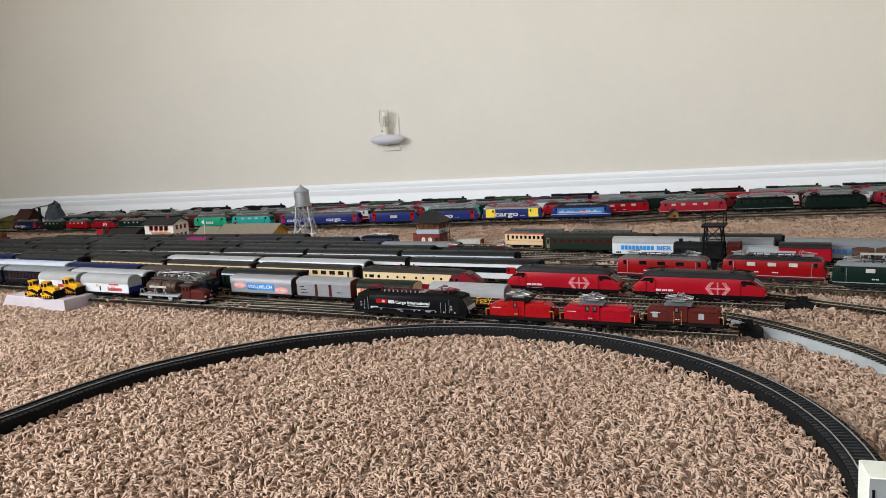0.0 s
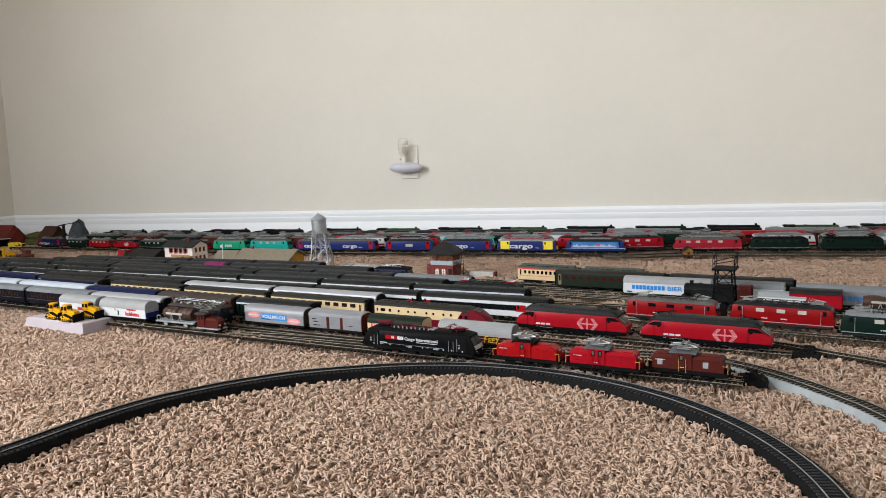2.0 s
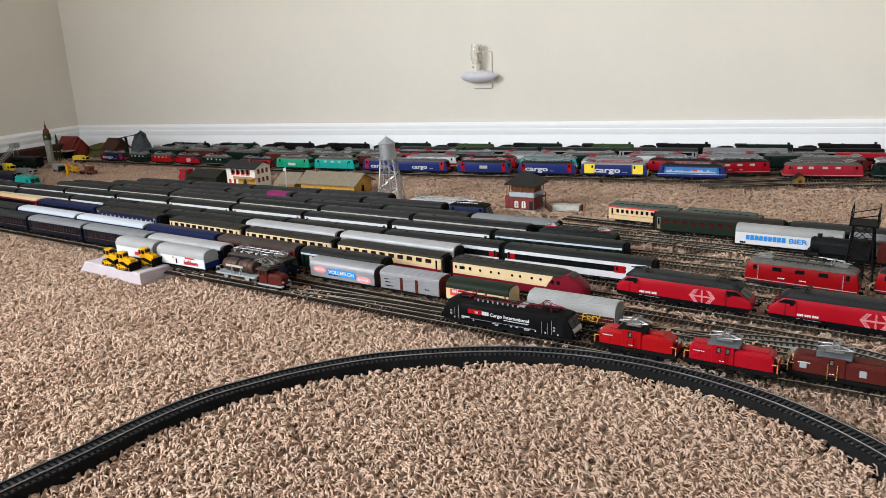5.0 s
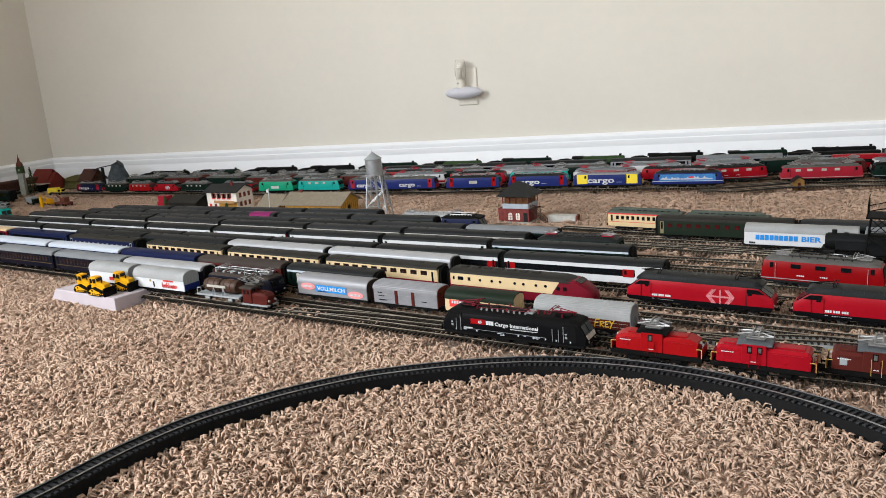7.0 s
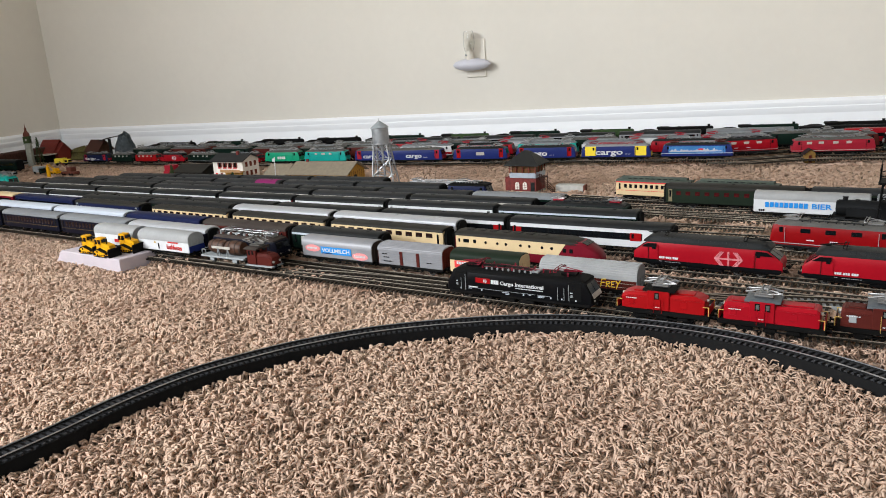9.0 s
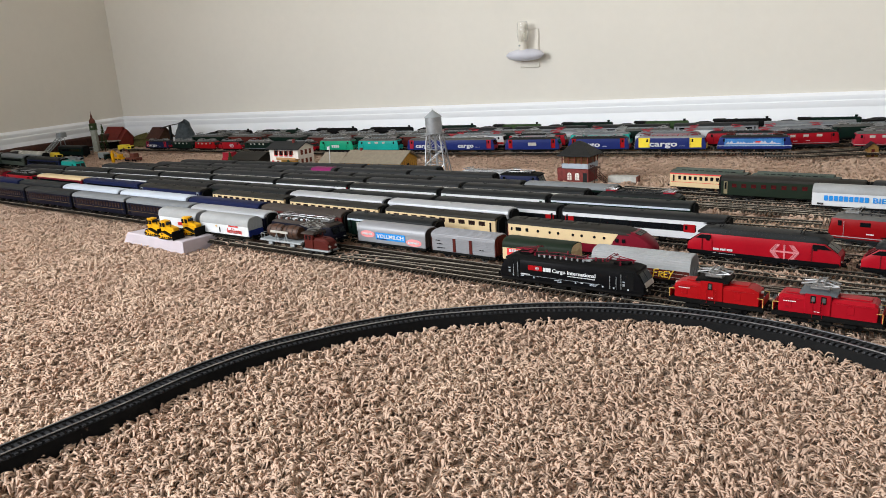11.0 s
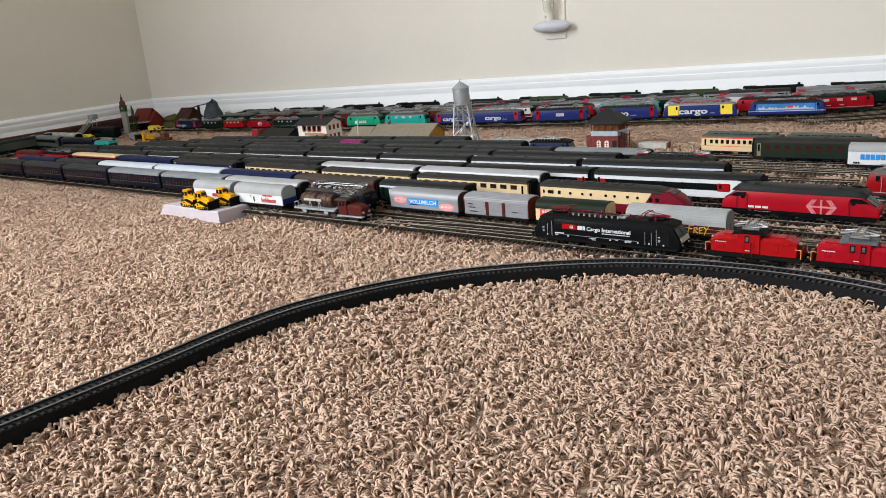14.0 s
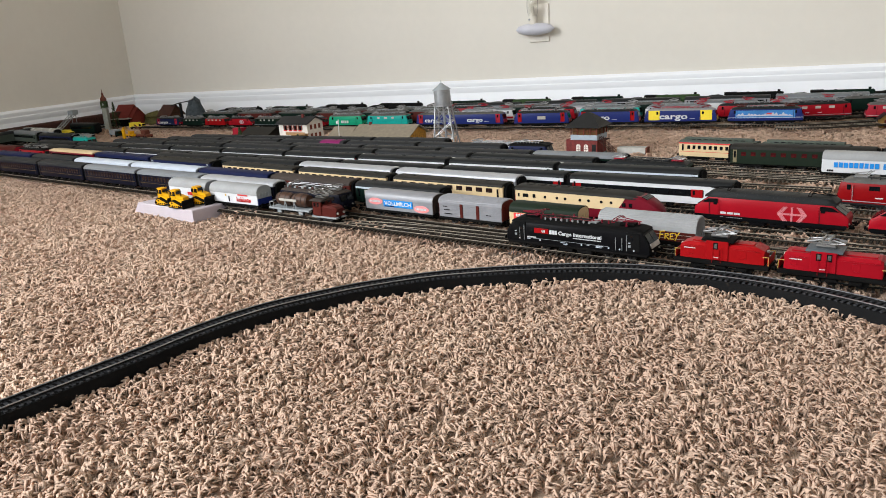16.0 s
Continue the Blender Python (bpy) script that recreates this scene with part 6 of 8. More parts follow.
placed("t_steam", lambda: steam_loco(0.105, SOFTBLACK, "small black tank steam locomotive", tender=False, side_tanks=True), ROWS["T"].spot(0.884, 0.980, 180) @ Matrix.Scale(0.96, 4))
placed("t_w1", lambda: wagon(0.022, BROWN, BROWN, "brown short wagon end with a star emblem", axles=(0,)), ROWS["T"].spot(0.985, 1.007))
placed("t_w2", lambda: wagon(0.082, WHITE, GREYFRAME, "white goods wagon with round emblem", curve=0.5, height=0.034), ROWS["T"].spot(1.018, 1.100))
placed("t_w3", lambda: wagon(0.085, RED, GREYROOF, "red goods wagon with grey roof", curve=0.5, deco=lambda r, y, zb, ze: bars(r, WHITE, 0.0, y - 0.0005, zb + 0.011, 0.016, 0.0018, 4)), ROWS["T"].spot(1.070, 1.155))
placed("t_w4", lambda: barrel_wagon("grey flat wagon carrying two wooden barrels"), ROWS["T"].spot(1.170, 1.268))
placed("hald", lambda: wagon(0.172, WHITE, PALEROOF, "white beer wagon with blue lettering and emblem", deco=bier, curve=0.9, height=0.0455), ROWS["U"].spot(0.772, 0.940))
placed("u2", lambda: wagon(0.122, WHITE, LIGHTROOF, "white long wagon with light grey roof", curve=0.9, height=0.0455), ROWS["U"].spot(0.948, 1.070))
placed("u3", lambda: wagon(0.170, SILVERBODY, LIGHTROOF, "silver wagon with pale blue lettering", curve=0.9, height=0.0455, deco=blue_letters), ROWS["U"].spot(1.085, 1.258))
placed("green_coach", lambda: coach(0.235, COACHGREEN, OLIVEROOF, "dark green coach with pale door and red seats in the windows", win=SEATGLASS, n_win=12, win_w=0.50, win_h=0.0070, doors=DULLBEIGE), ROWS["V"].spot(0.622, 0.855))
placed("v2", lambda: coach(0.235, COACHGREEN, MIDROOF, "dark green coach with grey roof", single=False), ROWS["V"].spot(0.862, 1.095))
placed("cream_coach", lambda: coach(0.148, CREAM, DULLGREEN, "cream wooden-bodied coach with red lining and green clerestory roof", win=DKGLASS, n_win=11, win_w=0.55, win_h=0.0075, vents="clerestory", band=PRINTRED, band_z=(0.0352, 0.0376), line=PRINTRED, gangway=False, height=0.042), ROWS["W"].spot(0.522, 0.670))
placed("cream_coach2", lambda: coach(0.148, COACHGREEN, DULLGREEN, "green coach with green clerestory roof", vents="clerestory", single=False, gangway=False, height=0.042), ROWS["W"].spot(0.674, 0.818))


# ---------- locomotives along the back wall ----------
FAR = [(-1.75, 3.62), (-0.92, 3.505), (-0.70, 3.46), (-0.05, 3.42), (0.35, 3.41), (0.78, 3.385), (0.92, 3.435), (2.2, 3.435)]


def far_y(x):
    for (xa, ya), (xb, yb) in zip(FAR, FAR[1:]):
        if x <= xb:
            return ya + (yb - ya) * (x - xa) / (xb - xa)
    return FAR[-1][1]


def far_pose(xa, xb, dy=0.0, turn=0.0):
    y0, y1 = far_y(xa) + dy, far_y(xb) + dy
    return pose((xa + xb) / 2, (y0 + y1) / 2, RAILTOP, 0, 0, math.degrees(math.atan2(y1 - y0, xb - xa)) + turn)


FARKW = dict(small=False, insul=GREYFRAME)
FRONT = [
    (-1.523, -1.385, dict(body=NAVY, roof=GREYROOF, ends=CRIMSON, letters=cargo_letters((-0.052,), 0.0125, WHITE, 0.056), label="dark blue and red electric locomotive with white lettering")),
    (-1.372, -1.260, dict(body=GREEN, roof=WORNROOF, panto=PANTOGREY, windows=[(-0.03, 0.008), (-0.01, 0.008), (0.01, 0.008), (0.03, 0.008)], win=PALEGLASS, label="dark green electric locomotive with a row of pale windows")),
    (-1.251, -1.138, dict(body=SIGNAL, roof=WORNROOF, panto=PANTOGREY, windows=[(-0.03, 0.008), (-0.01, 0.008), (0.01, 0.008), (0.03, 0.008)], win=PALEGLASS, label="orange-red electric locomotive with pale windows")),
    (-1.129, -1.007, dict(body=RED, roof=GREYROOF, letters=logo_side(0.012, 0.008, WHITE), slope=0.9, nose=0.016, label="red electric locomotive with a white round emblem")),
    (-1.000, -0.865, dict(body=GREEN, roof=WORNROOF, panto=PANTOGREY, band=GREYFRAME, windows=[(-0.03, 0.007), (-0.012, 0.007), (0.012, 0.007), (0.03, 0.007)], win=PALEGLASS, label="dark green electric locomotive with silver line")),
    (-0.820, -0.668, dict(body=RED, roof=GREYROOF, windows=[(-0.04, 0.01), (-0.015, 0.01), (0.015, 0.01), (0.04, 0.01)], win=PALEGLASS, label="red electric locomotive with pale windows")),
    (-0.655, -0.518, dict(body=EMERALD, roof=WORNROOF, panto=PANTOGREY, letters=lambda r, w, zb, zt: bars(r, WHITE, -0.015, -w - 0.0006, zb + 0.007, 0.030, 0.0085, 4, 0.25), label="emerald-green electric locomotive with white lettering")),
    (-0.506, -0.350, dict(body=TEAL, roof=WORNROOF, panto=PANTOGREY, windows=[(-0.030, 0.008), (-0.004, 0.012), (0.022, 0.008)], win=PALEGLASS, label="turquoise electric locomotive with light windows")),
    (-0.324, -0.030, dict(body=BLUE, roof=WORNROOF, panto=PANTOGREY, ends=CRIMSON, axles=(-0.013, 0.013), letters=cargo_letters((-0.115, 0.028), 0.0125, WHITE, 0.052), label="blue six-axle electric locomotive with red cabs and white lettering")),
    (-0.002, 0.167, dict(body=BLUE, roof=GREYROOF, ends=SIGNAL, panel=(PALEGLASS, -0.010, 0.014, 0.021, 0.030), label="blue electric locomotive with red cab ends and pale sign", nose=0.012)),
    (0.186, 0.362, dict(body=BLUE, roof=GREYROOF, ends=SIGNAL, letters=cargo_letters((-0.062,), 0.0140, WHITE, 0.068), label="blue electric locomotive with red cabs and large white lettering", nose=0.012)),
    (0.371, 0.563, dict(body=BLUE, roof=SILVERBODY, ends=YELLOW, letters=cargo_letters((-0.054,), 0.0150, WHITE, 0.074), panto=WINE, insul=CRIMSON, cab=0.042, nose=0.012, label="blue electric locomotive with yellow cabs and large white lettering")),
    (0.584, 0.766, dict(body=BLUE, roof=GREYROOF, panel=(SKYBLUE, -0.070, 0.070, 0.0165, 0.036), letters=alpine_print, panto=BROWN, nose=0.012, label="blue electric locomotive with printed mountain scene")),
    (0.900, 1.096, dict(body=CRIMSON, roof=WORNROOF, band=PALEGLASS, axles=(-0.020, 0.0, 0.020), windows=[(-0.055, 0.012), (-0.028, 0.012), (0.005, 0.012), (0.035, 0.012)], win=PALEGLASS, panto=PANTOGREY, label="crimson six-axle electric locomotive with pale windows", single=False)),
    (1.112, 1.277, dict(body=GREEN, roof=CHASSIS, axles=(-0.020, 0.0, 0.020), panto=SILVERBODY, windows=[(-0.045, 0.009), (-0.022, 0.009), (0.0, 0.009), (0.022, 0.009), (0.045, 0.009)], win=GREYROOF, band=GREYFRAME, label="dark green articulated electric locomotive", single=False)),
    (1.300, 1.469, dict(body=GREEN, roof=CHASSIS, axles=(-0.020, 0.0, 0.020), panto=CHASSIS, label="dark green articulated electric locomotive", single=False, grille=6, windows=[(-0.05, 0.006), (0.05, 0.006)], band=GREYROOF)),
    (1.510, 1.690, dict(body=CRIMSON, roof=GREYROOF, label="dark red electric locomotive with grey roof", single=False)),
]
for i, (xa, xb, kw) in enumerate(FRONT):
    L = (xb - xa) * 1.02 - 0.009
    placed(("front", i), lambda: loco(L, **{**FARKW, **kw}), far_pose(xa, xb) @ Matrix.Diagonal((1, 0.94, 0.80, 1) if i < 6 else (1, 1, 1, 1)))

POOL = [dict(body=RED, roof=GREYROOF, label="red electric locomotive with grey roof", panto=CRIMSON), dict(body=GREEN, roof=WORNROOF, label="dark green electric locomotive with grey roof", panto=PANTOGREY, single=False),
        dict(body=SILVERBODY, roof=LIGHTROOF, label="grey electric locomotive with white side", panto=CRIMSON, band=WHITE, band_z=(0.024, 0.034)), dict(body=TEAL, roof=LIGHTROOF, label="turquoise and white electric locomotive", panto=PANTOGREY, band=WHITE, band_z=(0.012, 0.02)),
        dict(body=CRIMSON, roof=WORNROOF, label="crimson electric locomotive with side windows", windows=[(-0.03, 0.012), (0.0, 0.012), (0.03, 0.012)], win=PALEGLASS, single=False), dict(body=BROWN, roof=WORNROOF, label="brown electric locomotive with worn grey roof", panto=PANTOGREY, single=False),
        dict(body=NAVY, roof=GREYROOF, label="navy-blue electric locomotive with grey roof", panto=CRIMSON), dict(body=WHITE, roof=LIGHTROOF, label="white electric locomotive with red stripe", band=SIGNAL, band_z=(0.014, 0.020), panto=CRIMSON)]
SECOND = [(-1.35, 1), (-1.16, 5), (-0.96, 1), (-0.77, 5), (-0.58, 1), (-0.40, 5), (-0.21, 7), (-0.02, 0), (0.17, 3), (0.36, 2), (0.55, 0), (0.94, 5), (1.13, 7), (1.32, 2), (1.51, 4)]
for x, c in SECOND:
    placed(("pool", c), lambda: loco(0.178, **{**FARKW, **POOL[c]}), far_pose(x, x + 0.182, 0.092))
THIRD = [(-1.30, 1), (-1.10, 5), (-0.90, 1), (-0.70, 5), (-0.50, 1), (-0.31, 0), (-0.11, 1), (0.09, 2), (0.28, 1), (0.48, 7), (0.68, 2), (0.86, 1), (1.31, 5), (1.48, 2)]
for x, c in THIRD:
    placed(("pool", c), lambda: loco(0.178, **{**FARKW, **POOL[c]}), far_pose(x, x + 0.182, 0.168))
placed("red_re44", lambda: loco(0.16, **dict(RE44, body=RED, roof=GREYROOF, win=PALEGLASS, small=False, label="red electric locomotive with white stripe and pale windows")), far_pose(0.715, 0.875, 0.062))
STEAM = [(MATTBLACK, None), (GREEN, None), (MATTBLACK, BOILERGREEN), (MATTBLACK, None)]
for i in range(13):
    x = -1.40 + i * 0.238
    c, b = STEAM[(0, 1, 0, 0, 1, 2, 1, 2, 0, 1, 0, 2, 1)[i]]
    placed(("steam", c.name, b and b.name), lambda: steam_loco(0.225, c, "dark steam locomotive with tender" if c is MATTBLACK else "dark green steam locomotive with tender", boiler=b),
           pose(x + 0.11, 3.800 - 0.012 * (i % 2), RAILTOP, 0, 0, -2.0))
for i, (xa, kwi) in enumerate(((-0.30, GREYROOF), (-0.05, GREYROOF), (0.20, GREYROOF), (0.45, MIDROOF), (0.70, LIGHTROOF), (0.95, MATTBLACK), (1.20, LIGHTROOF), (1.45, MIDROOF))):
    L = 0.235
    placed(("stream", kwi.name), lambda: coach(L, SILVERBODY, kwi, "grey streamlined railcar near the wall", single=False, gangway=False), pose(xa + L / 2, 3.685, RAILTOP, 0, 0, -2.5))
placed("red_coach", lambda: coach(0.235, RED, RED, "bright red coach with red roof near the wall", single=False, gangway=False), pose(1.17, 3.60, RAILTOP, 0, 0, -2.5))

# ---------- the tracks ----------
track(LOOP, "black plastic roadbed track bent round in a loop", bed=BLACKBED, tie=TIEGREY, rail=RAIL, single_ties=True, z=0.0150, joints=0.229, spacing=0.0064, tie_half=0.0015)
G = dict(tie=TIE)
EXTENT = dict(B=(-1.75, 0.93), C=(-1.5, 0.82), D=(-1.75, 0.88), E=(-1.4, 0.36), F=(-1.7, 0.80), G=(-1.6, 0.80), H=(-1.5, 0.85), I=(-1.3, 0.78), J=(-1.2, 0.35), K=(-1.1, 0.05), L=(0.0, 0.26),
              S=(0.50, 1.55), T=(0.45, 1.62), U=(0.42, 1.6), V=(0.36, 1.55), W=(0.42, 0.95))
for k, (xa, xb) in EXTENT.items():
    track(ROWS[k].line(xa, xb), "sectional model track with brown sleepers on the carpet", tie=GTIE if k in "STUVGHI" else TIE)
ra = ROWS["A"]
track(ra.line(-0.37, 0.66) + [(x, ra.at(x) + 0.018 * min(1.0, (x - 0.66) / 0.17)) for x in (0.70, 0.74, 0.78, 0.82, 0.86, 0.90, 0.928)], "sectional model track with brown sleepers on the carpet", tie=TIE)
track(bend([(0.62, 2.46), (0.80, 2.415), (0.92, 2.375), (1.013, 2.3345), (1.074, 2.2906), (1.128, 2.2508), (1.25, 2.15), (1.40, 2.01)]), "curved sectional track leading away over the carpet", tie=TIE)
track(bend([(0.30, 2.463), (0.50, 2.405), (0.75, 2.343), (0.90, 2.305), (1.015, 2.276)]), "sectional model track under the red locomotives", tie=TIE)
track(bend([(0.36, 2.262), (0.55, 2.255), (0.72, 2.255), (0.85, 2.254), (0.9285, 2.2217), (0.9877, 2.161), (1.0371, 2.0865), (1.0655, 2.030), (1.095, 1.93), (1.10, 1.80)]), "curved track on light grey roadbed", bed=GREYBED, tie=TIE, rail=OLDRAIL)
track(bend([(0.02, 2.307), (0.20, 2.291), (0.36, 2.262)]), "curved turnout track between the sidings", tie=TIE)
track([(x, far_y(x)) for x in [-1.68 + 0.05 * i for i in range(78)]], "long model track in front of the wall", tie=TIE, rail=OLDRAIL)
track([(x, far_y(x) - 0.062) for x in [0.70 + 0.05 * i for i in range(27)]], "empty model track in front of the wall", tie=TIE, rail=OLDRAIL)
for dy in (0.092, 0.168):
    track([(x, far_y(x) + dy) for x in [-1.25 + 0.05 * i for i in range(64)]], "model track under the wall locomotives", tie=TIE)

# ---------- buildings and lineside things ----------
BRICK = mat("dark_red_brick", (0.16, 0.032, 0.028), 0.75, 0, 0.35, 0.006, bump=0.0004)
GREYWALL = mat("blue_grey_boarding", (0.33, 0.37, 0.42), 0.6, 0, 0.12, 0.01)
SLATE = mat("dark_slate_roofing", (0.015, 0.015, 0.0145), 0.6, 0, 0.35, 0.006, bump=0.0005)
TANROOF = mat("tan_roofing_sheet", (0.23, 0.195, 0.145), 0.7, 0, 0.15, 0.01, bump=0.0003)
OCHRE = mat("ochre_boarding", (0.50, 0.27, 0.045), 0.65, 0, 0.25, 0.006)
PLASTER = mat("white_render", (0.74, 0.70, 0.64), 0.8, 0, 0.10, 0.02)
SHUTTER = mat("red_brown_shutter", (0.16, 0.035, 0.02), 0.6, 0, 0.2, 0.004)
AMBER = mat("amber_lit_interior", (0.10, 0.045, 0.014), 0.35, 0, 0.6, 0.004)
SILVERPAINT = mat("aluminium_paint", (0.34, 0.35, 0.36), 0.36, 0.55, 0.14, 0.01)
ROOFRED = mat("red_tile_roofing", (0.17, 0.025, 0.018), 0.65, 0, 0.3, 0.006, bump=0.0006)
STONE = mat("pale_stone", (0.30, 0.31, 0.27), 0.8, 0, 0.3, 0.008, bump=0.0005)
ROCK = mat("blue_grey_rock", (0.060, 0.072, 0.080), 0.85, 0, 0.5, 0.012, bump=0.002)
EARTH = mat("brown_earth", (0.075, 0.036, 0.020), 0.95, 0, 0.5, 0.012, bump=0.002)
FOLIAGE = mat("dark_flock_foliage", (0.035, 0.055, 0.02), 0.95, 0, 0.5, 0.004, bump=0.001)
MOSS = mat("olive_flock", (0.10, 0.09, 0.03), 0.95, 0, 0.5, 0.006, bump=0.001)
FOAM = mat("lilac_grey_foam", (0.46, 0.41, 0.44), 0.7, 0, 0.06, 0.02)
CONCRETE = mat("pale_concrete", (0.42, 0.41, 0.38), 0.8, 0, 0.2, 0.01)
IVORY = mat("ivory_card", (0.72, 0.74, 0.66), 0.55, 0, 0.05, 0.02)
PLASTICWHITE = mat("white_socket_plastic", (0.74, 0.70, 0.62), 0.4, 0, 0.03, 0.02)
LAMPGREY = mat("pale_lilac_plastic", (0.60, 0.60, 0.66), 0.35, 0, 0.05, 0.03)


def gable_roof(m, x0, x1, y0, y1, ze, zr, over=0.006, thick=0.0022):
    """Two roof slabs with the ridge along x."""
    ym = (y0 + y1) / 2
    for y, s in ((y0, -1), (y1, 1)):
        k = (zr - ze) / ((y1 - y0) / 2)
        ye, z = y + s * over, ze - k * over
        m.loft([[(x, ye, z), (x, ym, zr), (x, ym, zr + thick), (x, ye, z + thick)] for x in (x0 - over, x1 + over)])
    return m


def gable_box(m, x0, x1, y0, y1, z0, ze, zr):
    ym = (y0 + y1) / 2
    return m.loft([[(x, y0, z0), (x, y0, ze), (x, ym, zr - 0.0005), (x, y1, ze), (x, y1, z0)] for x in (x0, x1)])


def water_tower(m):
    root = thing("water_tower", "silver-painted model water tower on braced lattice legs", "model building", place=m)
    top, bot, h = 0.0165, 0.029, 0.118
    for i in range(4):
        sx, sy = ((-1, -1), (1, -1), (1, 1), (-1, 1))[i]
        nx_, ny_ = ((-1, -1), (1, -1), (1, 1), (-1, 1))[(i + 1) % 4]
        part("leg", Mesh().rod((sx * bot, sy * bot, 0), (sx * top, sy * top, h), 0.0020, 6), SILVERPAINT, root)
        for j in range(3):
            za, zb = j * h / 3, (j + 1) * h / 3
            wa, wb = bot + (top - bot) * j / 3, bot + (top - bot) * (j + 1) / 3
            part("brace", Mesh().rod((sx * wa, sy * wa, za), (nx_ * wb, ny_ * wb, zb), 0.0010, 5).rod((nx_ * wa, ny_ * wa, za), (sx * wb, sy * wb, zb), 0.0010, 5), SILVERPAINT, root)
            part("girt", Mesh().rod((sx * wb, sy * wb, zb), (nx_ * wb, ny_ * wb, zb), 0.0011, 5), SILVERPAINT, root)
    part("riser_pipe", Mesh().rod((0, 0, 0), (0, 0, h), 0.0030, 10), SILVERPAINT, root)
    part("platform", Mesh().rod((0, 0, h), (0, 0, h + 0.0022), 0.0250, 20), SILVERPAINT, root)
    rail = Mesh()
    for i in range(12):
        a = i * math.pi / 6
        b = a + math.pi / 6
        rail.rod((0.0245 * math.cos(a), 0.0245 * math.sin(a), h + 0.002), (0.0245 * math.cos(a), 0.0245 * math.sin(a), h + 0.007), 0.0005, 4)
        rail.rod((0.0245 * math.cos(a), 0.0245 * math.sin(a), h + 0.007), (0.0245 * math.cos(b), 0.0245 * math.sin(b), h + 0.007), 0.0004, 4)
    part("railing", rail, SILVERPAINT, root)
    part("tank", Mesh().rod((0, 0, h + 0.002), (0, 0, h + 0.042), 0.0208, 24), SILVERPAINT, root)
    for z in (0.008, 0.022, 0.036):
        part("tank_hoop", Mesh().rod((0, 0, h + z), (0, 0, h + z + 0.0012), 0.0212, 24), SILVERPAINT, root)
    part("roof", Mesh().rod((0, 0, h + 0.042), (0, 0, h + 0.060), 0.0235, 24, 0.0012), GREYFRAME, root)
    part("finial", Mesh().rod((0, 0, h + 0.058), (0, 0, h + 0.066), 0.0012, 6, 0.0004), GREYFRAME, root)
    return root


water_tower(pose(-0.070, 3.06, 0.0, 0, -2.0, 8) @ Matrix.Diagonal((1, 1, 0.965, 1)))


